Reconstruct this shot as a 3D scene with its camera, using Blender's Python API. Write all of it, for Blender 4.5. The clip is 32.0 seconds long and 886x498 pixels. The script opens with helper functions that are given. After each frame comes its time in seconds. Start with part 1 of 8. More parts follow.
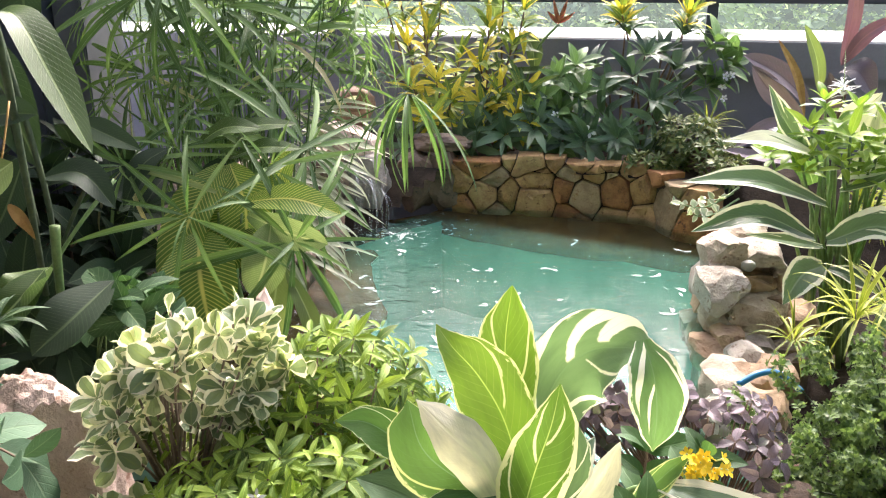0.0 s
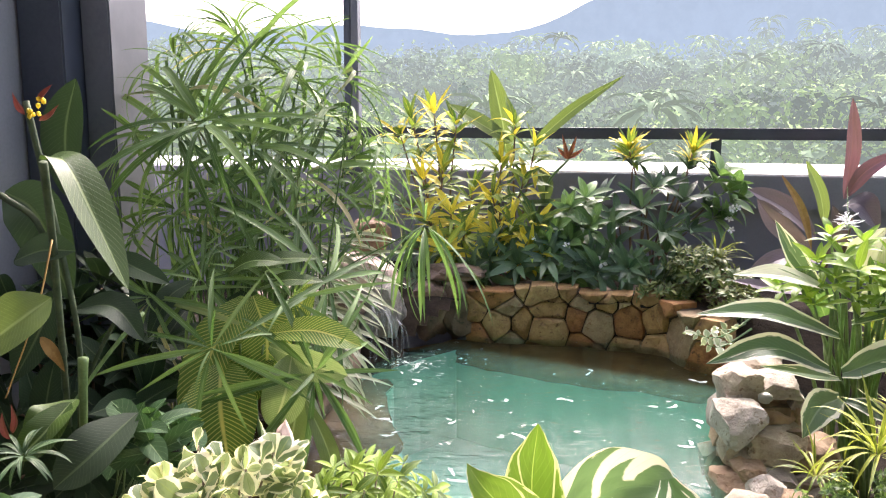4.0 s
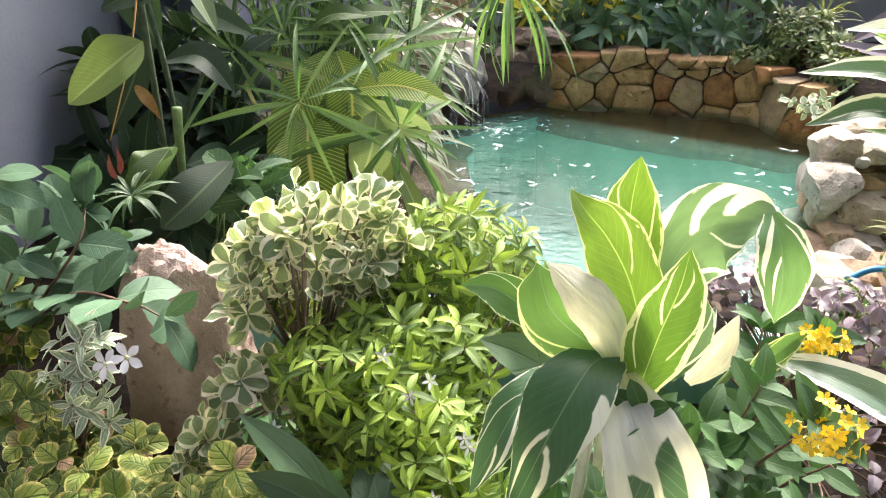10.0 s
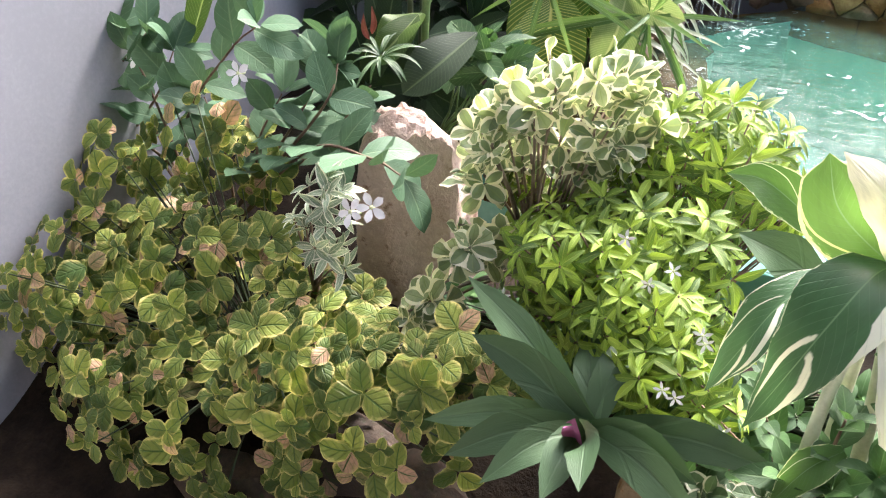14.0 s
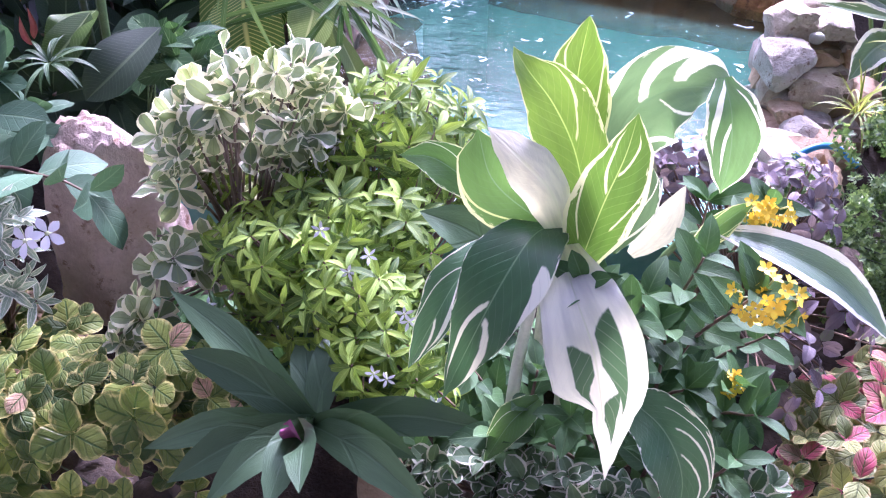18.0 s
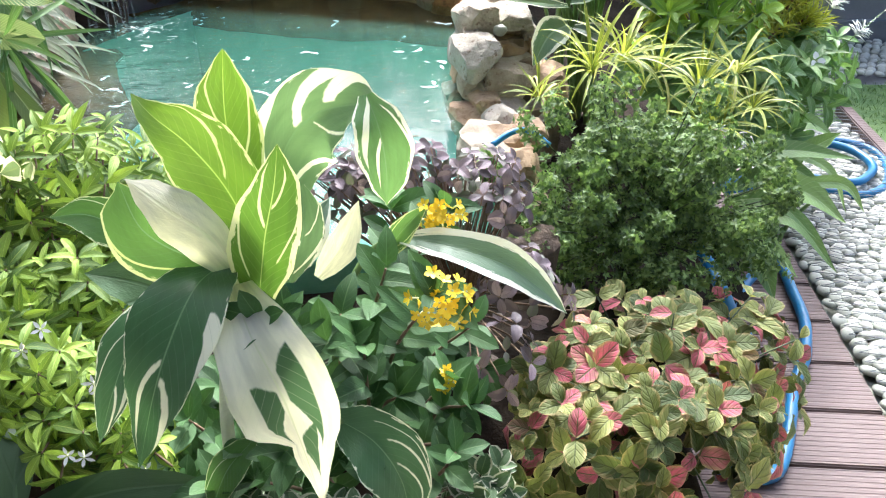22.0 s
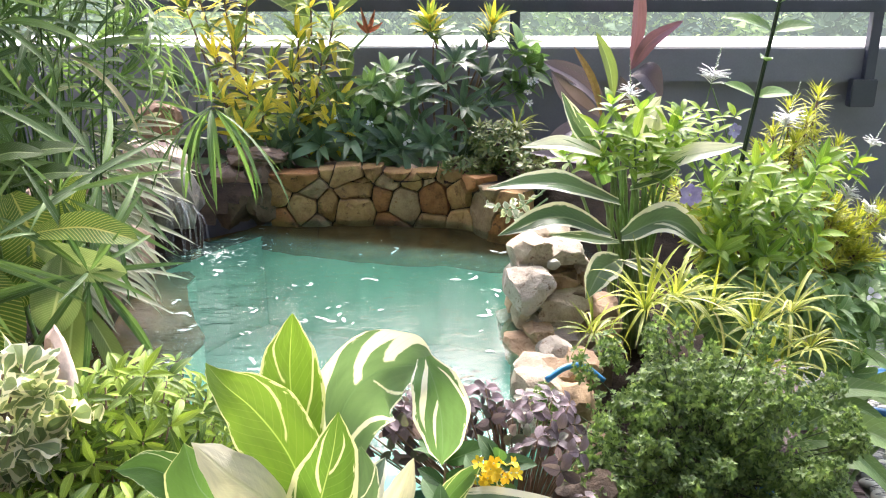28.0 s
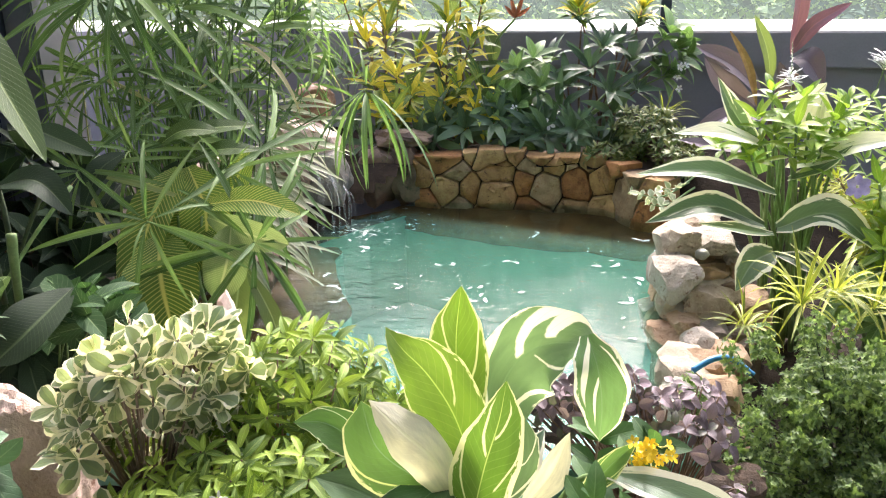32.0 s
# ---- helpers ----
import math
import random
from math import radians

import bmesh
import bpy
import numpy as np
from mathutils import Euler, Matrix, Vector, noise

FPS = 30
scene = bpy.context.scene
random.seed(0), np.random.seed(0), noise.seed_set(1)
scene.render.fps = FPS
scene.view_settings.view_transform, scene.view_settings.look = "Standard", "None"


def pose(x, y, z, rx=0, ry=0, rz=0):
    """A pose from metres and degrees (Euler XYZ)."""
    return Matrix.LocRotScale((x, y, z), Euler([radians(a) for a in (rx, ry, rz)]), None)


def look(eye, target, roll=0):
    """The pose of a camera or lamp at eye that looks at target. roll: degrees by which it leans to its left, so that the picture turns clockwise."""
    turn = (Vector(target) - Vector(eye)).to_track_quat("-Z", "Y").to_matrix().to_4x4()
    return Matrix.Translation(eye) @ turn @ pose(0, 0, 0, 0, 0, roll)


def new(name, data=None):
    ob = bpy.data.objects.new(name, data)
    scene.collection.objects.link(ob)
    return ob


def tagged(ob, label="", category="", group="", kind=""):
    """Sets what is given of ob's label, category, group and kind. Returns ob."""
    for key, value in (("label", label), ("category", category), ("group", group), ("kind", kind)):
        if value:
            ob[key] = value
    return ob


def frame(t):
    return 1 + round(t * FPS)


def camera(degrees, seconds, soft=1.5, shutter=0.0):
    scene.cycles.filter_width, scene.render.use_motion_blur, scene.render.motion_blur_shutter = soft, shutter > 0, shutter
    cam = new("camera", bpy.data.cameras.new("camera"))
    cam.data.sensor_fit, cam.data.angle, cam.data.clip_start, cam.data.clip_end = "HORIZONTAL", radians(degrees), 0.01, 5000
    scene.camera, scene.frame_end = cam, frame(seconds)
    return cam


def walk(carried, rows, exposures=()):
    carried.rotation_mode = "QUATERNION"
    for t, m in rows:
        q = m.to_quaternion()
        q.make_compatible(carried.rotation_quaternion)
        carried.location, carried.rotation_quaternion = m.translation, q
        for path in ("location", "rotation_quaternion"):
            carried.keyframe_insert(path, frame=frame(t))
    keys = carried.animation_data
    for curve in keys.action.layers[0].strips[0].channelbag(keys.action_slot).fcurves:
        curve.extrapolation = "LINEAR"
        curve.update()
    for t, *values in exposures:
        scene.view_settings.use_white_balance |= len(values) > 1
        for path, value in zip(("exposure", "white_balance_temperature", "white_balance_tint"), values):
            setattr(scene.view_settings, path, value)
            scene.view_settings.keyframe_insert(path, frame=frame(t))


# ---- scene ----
# The camera's way: seconds, place, turn to the left, tilt up and lean in degrees.
PATH = [
    (0, 0.060, 0.010, 1.117, 5.14, -17.79, 0.13),
    (0.5, 0.054, 0.006, 1.122, 6.58, -16.23, 0.08),
    (1, 0.047, -0.001, 1.126, 7.49, -14.83, -0.14),
    (1.5, 0.044, -0.003, 1.127, 7.44, -13.75, -0.08),
    (2, 0.043, -0.007, 1.130, 7.65, -12.66, -0.21),
    (2.5, 0.044, -0.011, 1.132, 7.43, -11.21, -0.29),
    (3, 0.044, -0.016, 1.136, 7.13, -10.03, -0.26),
    (3.5, 0.045, -0.020, 1.139, 6.48, -9.20, -0.09),
    (4, 0.046, -0.024, 1.140, 5.84, -8.99, 0.07),
    (4.5, 0.047, -0.025, 1.139, 5.55, -9.65, 0.08),
    (5, 0.048, -0.023, 1.135, 5.44, -10.97, -0.11),
    (5.5, 0.048, -0.023, 1.133, 5.57, -12.02, -0.15),
    (6, 0.048, -0.022, 1.129, 5.59, -13.16, -0.07),
    (6.5, 0.048, -0.021, 1.127, 5.58, -14.39, 0.02),
    (7, 0.049, -0.019, 1.123, 5.83, -15.78, 0.03),
    (7.5, 0.050, -0.020, 1.119, 5.95, -17.15, -0.09),
    (8, 0.049, -0.020, 1.114, 6.19, -18.47, -0.01),
    (8.5, 0.044, -0.024, 1.109, 6.88, -19.90, -0.07),
    (9, 0.037, -0.026, 1.104, 8.20, -21.73, 0.06),
    (9.5, 0.029, -0.028, 1.099, 10.01, -23.16, -0.33),
    (10, 0.021, -0.029, 1.094, 11.22, -24.43, -0.71),
    (10.5, 0.014, -0.031, 1.089, 12.88, -25.20, -1.07),
    (11, 0.009, -0.036, 1.083, 13.77, -25.88, -1.13),
    (11.5, -0.003, -0.035, 1.076, 16.00, -27.34, -1.24),
    (12, -0.015, -0.031, 1.069, 18.46, -28.85, -1.39),
    (12.5, -0.023, -0.029, 1.064, 20.69, -29.75, -1.15),
    (13, -0.024, -0.030, 1.061, 23.40, -30.61, -1.54),
    (13.5, -0.030, -0.036, 1.059, 25.44, -30.71, -0.79),
    (14, -0.033, -0.040, 1.056, 26.61, -31.09, -0.57),
    (14.5, -0.034, -0.044, 1.054, 25.85, -31.34, -0.33),
    (15, -0.032, -0.044, 1.052, 23.89, -31.54, -0.10),
    (15.5, -0.026, -0.039, 1.053, 21.45, -31.79, 0.07),
    (16, -0.021, -0.031, 1.056, 18.81, -32.41, 0.10),
    (16.5, -0.012, -0.022, 1.055, 16.58, -32.37, 0.31),
    (17, 0.000, -0.018, 1.055, 13.50, -32.11, 0.66),
    (17.5, 0.014, -0.003, 1.064, 10.16, -32.68, 0.42),
    (18, 0.030, -0.002, 1.066, 7.45, -32.55, 1.02),
    (18.5, 0.048, 0.003, 1.066, 5.19, -32.93, 1.27),
    (19, 0.057, 0.008, 1.064, 2.32, -33.11, 1.61),
    (19.5, 0.068, 0.012, 1.066, -0.57, -33.26, 1.55),
    (20, 0.078, 0.015, 1.068, -2.81, -33.38, 1.41),
    (20.5, 0.088, 0.012, 1.071, -5.33, -33.46, 1.04),
    (21, 0.100, 0.011, 1.073, -7.03, -33.28, 0.46),
    (21.5, 0.109, 0.012, 1.079, -9.48, -32.92, 0.98),
    (22, 0.117, 0.015, 1.081, -10.94, -31.97, 0.60),
    (22.5, 0.121, 0.016, 1.087, -11.62, -30.43, 0.77),
    (23, 0.124, 0.018, 1.091, -12.12, -28.58, 1.42),
    (23.5, 0.125, 0.016, 1.097, -12.20, -26.79, 1.25),
    (24, 0.126, 0.015, 1.101, -12.13, -25.34, 1.14),
    (24.5, 0.125, 0.016, 1.106, -11.69, -23.90, 1.26),
    (25, 0.123, 0.017, 1.110, -11.27, -22.62, 1.33),
    (25.5, 0.124, 0.018, 1.113, -10.90, -21.56, 1.51),
    (26, 0.124, 0.018, 1.118, -10.37, -20.43, 1.32),
    (26.5, 0.124, 0.018, 1.124, -9.63, -19.42, 0.77),
    (27, 0.123, 0.018, 1.130, -8.76, -18.59, 0.20),
    (27.5, 0.119, 0.017, 1.133, -7.83, -17.99, 0.00),
    (28, 0.114, 0.017, 1.133, -6.77, -17.43, 0.01),
    (28.5, 0.108, 0.017, 1.136, -5.99, -17.06, 0.21),
    (29, 0.100, 0.021, 1.133, -4.84, -16.91, 0.16),
    (29.5, 0.097, 0.016, 1.134, -3.57, -17.09, -0.12),
    (30, 0.093, 0.010, 1.133, -1.62, -16.86, -0.20),
    (30.5, 0.090, 0.003, 1.133, 0.07, -17.00, -0.26),
    (31, 0.084, 0.002, 1.132, 1.02, -17.60, -0.30),
    (31.5, 0.079, -0.000, 1.131, 1.81, -18.41, -0.29),
    (32, 0.079, -0.007, 1.134, 2.83, -18.41, -0.67),
]

def view(x, y, z, turn, tilt, lean):
    return pose(x, y, z, 90 + tilt, 0, turn) @ pose(0, 0, 0, 0, 0, lean)


cam = camera(57.28, 32.0, soft=1.15)
walk(cam, [(row[0], view(*row[1:])) for row in PATH],
     exposures=[(0, 2.26, 6200, 18), (5, 2.12, 6250, 22), (8, 2.28, 6200, 18), (11, 2.51, 6150, 15), (13.5, 2.76, 6200, 13), (15.5, 2.75, 5040, 48), (18, 2.44, 4970, 50), (21.2, 2.28, 4920, 44), (22.2, 2.30, 5700, 6), (25.5, 2.28, 6000, 13), (28, 2.26, 6100, 17), (32, 2.27, 6200, 18)])

# ---- daylight: hazy sun from beyond the parapet ----
world = bpy.data.worlds.new("sky")
scene.world = world
world.use_nodes = True
wn = world.node_tree.nodes
sky = wn.new("ShaderNodeTexSky")
sky.sky_type, sky.sun_disc = "NISHITA", False
SUN_EL, SUN_AZ = 46.0, 12.0
sky.sun_elevation, sky.sun_rotation = radians(SUN_EL), radians(SUN_AZ)
sky.air_density, sky.dust_density, sky.ozone_density = 0.7, 7.0, 0.6
wn["Background"].inputs["Strength"].default_value = 0.15
world.node_tree.links.new(sky.outputs[0], wn["Background"].inputs["Color"])
sun_data = bpy.data.lights.new("sun", "SUN")
sun_data.energy, sun_data.angle, sun_data.color = 1.45, radians(6.0), (1.0, 0.94, 0.84)
sun = new("sun", sun_data)
sun.matrix_basis = look((8 * math.sin(radians(SUN_AZ)), 8 * math.cos(radians(SUN_AZ)), 8 * math.tan(radians(SUN_EL))), (0, 0, 0))

# ---- helpers for meshes and materials ----
rng = random.Random(7)
UP = Vector((0, 0, 1))


def part(name, bm, material, parent=None, label="", smooth=False):
    """Links a bmesh as one mesh object under a thing."""
    me = bpy.data.meshes.new(name)
    bm.to_mesh(me)
    bm.free()
    return hang(name, me, material, parent, label, smooth)


def hang(name, me, material, parent=None, label="", smooth=False):
    if material and not me.materials:
        me.materials.append(material)
    if smooth:
        me.polygons.foreach_set("use_smooth", [True] * len(me.polygons))
    ob = new(name, me)
    if parent:
        ob.parent = parent
        ob.matrix_parent_inverse = parent.matrix_basis.inverted()
    if label:
        tagged(ob, label)
    return ob


def thing(name, base, label, category, group="", kind=""):
    ob = new(name)
    ob.empty_display_size = 0.05
    ob.matrix_basis = Matrix.Translation(base)
    return tagged(ob, label, category, group, kind)


def box(bm, x0, y0, z0, x1, y1, z1, m=None, bevel=0.0):
    made = bmesh.ops.create_cube(bm, size=1.0)["verts"]
    bmesh.ops.transform(bm, verts=made, matrix=Matrix.Translation(((x0 + x1) / 2, (y0 + y1) / 2, (z0 + z1) / 2)) @ Matrix.Diagonal((x1 - x0, y1 - y0, z1 - z0, 1)))
    if bevel:
        edges = list({e for v in made for e in v.link_edges})
        made = list({v for f in bmesh.ops.bevel(bm, geom=edges, offset=bevel, segments=2, affect="EDGES", clamp_overlap=True)["faces"] for v in f.verts} | {v for v in made if v.is_valid})
    if m:
        bmesh.ops.transform(bm, verts=[v for v in made if v.is_valid], matrix=m)
    return made


def bez(p0, p1, p2, p3, n):
    out = []
    for i in range(n + 1):
        s = i / n
        out.append(Vector(p0) * (1 - s) ** 3 + Vector(p1) * 3 * s * (1 - s) ** 2 + Vector(p2) * 3 * s * s * (1 - s) + Vector(p3) * s ** 3)
    return out


def spline(points, n):
    """A smooth line through the given points, n steps between neighbours."""
    pts = [Vector(p) for p in points]
    out = []
    for i in range(len(pts) - 1):
        a, b = pts[i], pts[i + 1]
        ta = (b - pts[i - 1]) / 2 if i else (b - a)
        tb = (pts[i + 2] - a) / 2 if i + 2 < len(pts) else (b - a)
        seg = bez(a, a + ta / 3, b - tb / 3, b, n)
        out += seg if not out else seg[1:]
    return out


class Pile:
    """Gathers vertices, faces and uvs of many small pieces into one mesh."""

    def __init__(self):
        self.v, self.f, self.uv, self.n = [], [], [], 0

    def add(self, verts, faces, uvs):
        self.f += [tuple(i + self.n for i in f) for f in faces]
        self.v += verts
        self.uv += uvs
        self.n += len(verts)

    def tube(self, pts, r0, r1, sides=5, wobble=0.0):
        pts = [Vector(p) for p in pts]
        k, verts, faces, uvs = len(pts), [], [], []
        side = None
        for i, p in enumerate(pts):
            d = (pts[min(i + 1, k - 1)] - pts[max(i - 1, 0)])
            d = d.normalized() if d.length > 1e-9 else UP.copy()
            if side is None:
                side = d.orthogonal().normalized()
            side = (side - d * side.dot(d)).normalized()
            other = d.cross(side)
            r = r0 + (r1 - r0) * i / (k - 1)
            for j in range(sides):
                a = 2 * math.pi * j / sides
                verts.append(p + (side * math.cos(a) + other * math.sin(a)) * r)
                uvs.append((j / sides, i / (k - 1)))
        for i in range(k - 1):
            for j in range(sides):
                j2 = (j + 1) % sides
                faces.append((i * sides + j, i * sides + j2, (i + 1) * sides + j2, (i + 1) * sides + j))
        faces.append(tuple(range(sides))[::-1])
        faces.append(tuple((k - 1) * sides + j for j in range(sides)))
        self.add(verts, faces, uvs)

    def copy(self, shape, m):
        verts, faces, uvs = shape
        self.add([m @ v for v in verts], faces, uvs)

    def mesh(self, name):
        me = bpy.data.meshes.new(name)
        me.from_pydata([tuple(v) for v in self.v], [], self.f)
        layer = me.uv_layers.new(name="UVMap")
        index = np.empty(len(me.loops), dtype=np.int32)
        me.loops.foreach_get("vertex_index", index)
        layer.data.foreach_set("uv", np.array(self.uv, dtype=np.float32)[index].ravel())
        me.polygons.foreach_set("use_smooth", [True] * len(me.polygons))
        return me


# ---- leaf shapes: unit length along y, uv across and along ----
PROFILE = {
    "lance": lambda s: math.sin(math.pi * s ** 0.75) ** 0.9,
    "ovate": lambda s: math.sin(math.pi * s ** 0.62) ** 0.75,
    "obovate": lambda s: math.sin(math.pi * s ** 1.35) ** 0.6,
    "ellip": lambda s: math.sin(math.pi * s) ** 0.7,
    "strap": lambda s: min(1.0, 0.55 + s * 2.2) * min(1.0, (1 - s) * 2.2) ** 0.6,
    "round": lambda s: math.sin(math.pi * s ** 0.9) ** 0.5,
    "fan": lambda s: min(1.0, s * 1.25) ** 1.2 * (1.0 if s < 0.82 else max(0.0, 1 - ((s - 0.82) / 0.18) ** 2) ** 0.5),
}


def leaf_shape(width, profile="ovate", n=6, fold=0.25, droop=0.25, wave=0.0, cols=2, seed=0, twist=0.0, cup=0.0):
    """verts, faces, uvs of a leaf with half-width `width`/2; fold lifts its sides, droop bends its tip down."""
    r = random.Random(seed)
    verts, faces, uvs = [], [], []
    ph = r.uniform(0, 6)
    for i in range(n + 1):
        s = i / n
        w = max(PROFILE[profile](min(max(s, 0.0), 1.0)) if 0 < s < 1 else 0.0, 0.015) * width / 2
        ang = droop * s
        y = s if abs(droop) < 1e-4 else math.sin(ang) / droop
        z = 0.0 if abs(droop) < 1e-4 else -(1 - math.cos(ang)) / droop
        ny, nz = math.sin(ang), math.cos(ang)
        for j in range(-cols, cols + 1):
            u = j / cols
            lift = fold * abs(u) * w + cup * u * u * w + wave * w * abs(u) * math.sin(ph + s * 11 + (2.0 if u > 0 else 0.0))
            tw = twist * s * u * w
            verts.append(Vector((u * w, y + ny * (lift + tw), z + nz * (lift + tw))))
            uvs.append((0.5 + 0.5 * u, s))
    k = 2 * cols + 1
    for i in range(n):
        for j in range(k - 1):
            a = i * k + j
            faces.append((a, a + 1, a + k + 1, a + k))
    return verts, faces, uvs


def shape_mesh(name, shape, material):
    p = Pile()
    p.add(*shape)
    me = p.mesh(name)
    me.materials.append(material)
    return me


def aim(p, d, normal, size, wide=1.0):
    """The matrix that lays a unit leaf at p along d with its face to normal."""
    d = Vector(d).normalized()
    side = d.cross(Vector(normal))
    side = side.normalized() if side.length > 1e-4 else d.orthogonal().normalized()
    nrm = side.cross(d)
    m = Matrix((side * wide, d, nrm)).transposed().to_4x4() @ Matrix.Scale(size, 4)
    return Matrix.Translation(p) @ m


def outline(profile, s, u):
    """The half-width at s: by a named profile, or by knots (s, left half, right half)."""
    if isinstance(profile, str):
        return PROFILE[profile](s) if 0 < s < 1 else 0.0
    for (s0, a0, b0), (s1, a1, b1) in zip(profile, profile[1:]):
        if s <= s1:
            f = (s - s0) / (s1 - s0)
            f = 0.5 * f + 0.5 * f * f * (3 - 2 * f)
            left, right = a0 + (a1 - a0) * f, b0 + (b1 - b0) * f
            return left if u < 0 else (right if u > 0 else max(left, right))
    return 0.0


def blade(spine, width, normal, profile="ovate", fold=0.3, wave=0.0, cols=3, steps=5, seed=0, cup=0.0, thick=0.0):
    """A large leaf along a curve through `spine`, facing `normal`."""
    r = random.Random(seed)
    pts = spline(spine, steps)
    k, p, ph = len(pts), Pile(), r.uniform(0, 6)
    verts, faces, uvs = [], [], []
    turn = [Vector(q).normalized() for q in (normal if isinstance(normal, list) else [normal, normal])]
    for i, q in enumerate(pts):
        d = (pts[min(i + 1, k - 1)] - pts[max(i - 1, 0)]).normalized()
        side = d.cross(turn[0].lerp(turn[1], i / (k - 1))).normalized()
        nn = side.cross(d)
        s = i / (k - 1)
        for j in range(-cols, cols + 1):
            u = j / cols
            w = max(outline(profile, s, u), 0.012) * width / 2
            lift = fold * abs(u) * w + cup * u * u * w + wave * w * abs(u) * math.sin(ph + s * 10 + (1.7 if u > 0 else 0))
            verts.append(q + side * u * w + nn * lift)
            uvs.append((0.5 + 0.5 * u, s))
    c = 2 * cols + 1
    for i in range(k - 1):
        for j in range(c - 1):
            a = i * c + j
            faces.append((a, a + 1, a + c + 1, a + c))
    p.add(verts, faces, uvs)
    return p


def leaves(plant, name, kinds, spots, own=300, rest="leaf_mass"):
    """Lays leaves at spots (kind, matrix): the first `own` as parts on shared meshes, the rest joined."""
    for k, m in spots[:own]:
        ob = new(name, kinds[k][1])
        ob.parent = plant
        ob.matrix_parent_inverse = plant.matrix_basis.inverted()
        ob.matrix_basis = m
    if len(spots) > own:
        p = Pile()
        for k, m in spots[own:]:
            p.copy(kinds[k][0], m)
        ob = hang(rest, p.mesh(rest), kinds[0][1].materials[0], plant)
        tagged(ob, kind="stuff")


def kinds_of(name, material, specs):
    out = []
    for i, spec in enumerate(specs):
        shape = leaf_shape(seed=i, **spec)
        out.append((shape, shape_mesh(name, shape, material)))
    return out


def whorl(spots, kinds, r, tip, axis, k, tilt, size, spread=0.25, start=None):
    """k leaves round a shoot's tip."""
    axis = Vector(axis).normalized()
    a = axis.orthogonal().normalized()
    b = axis.cross(a)
    t0 = r.uniform(0, 6.28) if start is None else start
    for i in range(k):
        t = t0 + 2 * math.pi * i / k + r.uniform(-spread, spread)
        out = a * math.cos(t) + b * math.sin(t)
        tl = tilt + r.uniform(-0.25, 0.25)
        d = axis * math.cos(tl) + out * math.sin(tl)
        n = axis * math.sin(tl) - out * math.cos(tl)
        spots.append((r.randrange(len(kinds)), aim(Vector(tip) + d * size * 0.06, d, n, size * r.uniform(0.75, 1.2))))


def dome_points(r, c, rad, count, low=-0.2, bumpy=0.34):
    """Points over the upper shell of an ellipsoid with the outward direction at each."""
    out = []
    for i in range(count):
        z = low + (1 - low) * ((i + r.random()) / count)
        t = i * 2.399963 + r.uniform(-0.5, 0.5)
        q = math.sqrt(max(0.0, 1 - z * z))
        n = Vector((q * math.cos(t), q * math.sin(t), z))
        k = 1 + bumpy * noise.noise(n * 2.6 + Vector(c) * 5) + r.uniform(-0.16, 0.08)
        p = Vector((c[0] + n.x * rad[0] * k, c[1] + n.y * rad[1] * k, c[2] + n.z * rad[2] * k))
        o = Vector((n.x / rad[0], n.y / rad[1], n.z / rad[2])).normalized()
        out.append((p, o))
    return out


def stems(plant, base, tips, material, r0=0.0042, r1=0.0012, name="branchwork", forks=6):
    """Branches from the base, each forking to a share of the tips; each branch is a part."""
    base = Vector(base)
    p = Pile()
    for g in range(forks):
        mine = tips[g::forks]
        if not mine:
            continue
        mid = base.lerp(sum((Vector(t) for t in mine), Vector()) / len(mine), 0.45)
        p.tube(spline([base, base.lerp(mid, 0.5) + UP * 0.01, mid], 3), r0, r0 * 0.7)
        for t in mine:
            t = Vector(t)
            p.tube(spline([mid, mid.lerp(t, 0.55) + UP * 0.012, t], 2), r0 * 0.45, r1, 4)
    tagged(hang(name, p.mesh(name), material, plant), kind="stuff")


# ---- materials ----
def nodes(name):
    m = bpy.data.materials.new(name)
    m.use_nodes = True
    n = m.node_tree.nodes
    return m, n, m.node_tree.links, n["Principled BSDF"], n["Material Output"]


def math_node(n, l, op, a, b=None, c=None):
    x = n.new("ShaderNodeMath")
    x.operation = op
    for i, v in enumerate((a, b, c)):
        if v is None:
            continue
        if isinstance(v, (int, float)):
            x.inputs[i].default_value = v
        else:
            l.new(v, x.inputs[i])
    return x.outputs[0]


def mix(n, l, fac, a, b, kind="MIX"):
    x = n.new("ShaderNodeMix")
    x.data_type, x.blend_type = "RGBA", kind
    for i, v in ((0, fac), (6, a), (7, b)):
        if isinstance(v, (int, float)):
            x.inputs[i].default_value = v
        elif isinstance(v, tuple):
            x.inputs[i].default_value = (*v[:3], 1)
        else:
            l.new(v, x.inputs[i])
    return x.outputs[2]


def ramp(n, l, fac, lo, hi):
    x = n.new("ShaderNodeMapRange")
    x.interpolation_type = "SMOOTHSTEP"
    l.new(fac, x.inputs[0])
    x.inputs[1].default_value, x.inputs[2].default_value = lo, hi
    return x.outputs[0]


def noise_node(n, l, vec, scale, detail=4, rough=0.55):
    x = n.new("ShaderNodeTexNoise")
    x.inputs["Scale"].default_value, x.inputs["Detail"].default_value, x.inputs["Roughness"].default_value = scale, detail, rough
    if vec is not None:
        l.new(vec, x.inputs["Vector"])
    return x.outputs["Fac"]


def bump(n, l, height, strength, distance, bsdf):
    x = n.new("ShaderNodeBump")
    x.inputs["Strength"].default_value, x.inputs["Distance"].default_value = strength, distance
    l.new(height, x.inputs["Height"])
    l.new(x.outputs[0], bsdf.inputs["Normal"])
    return x


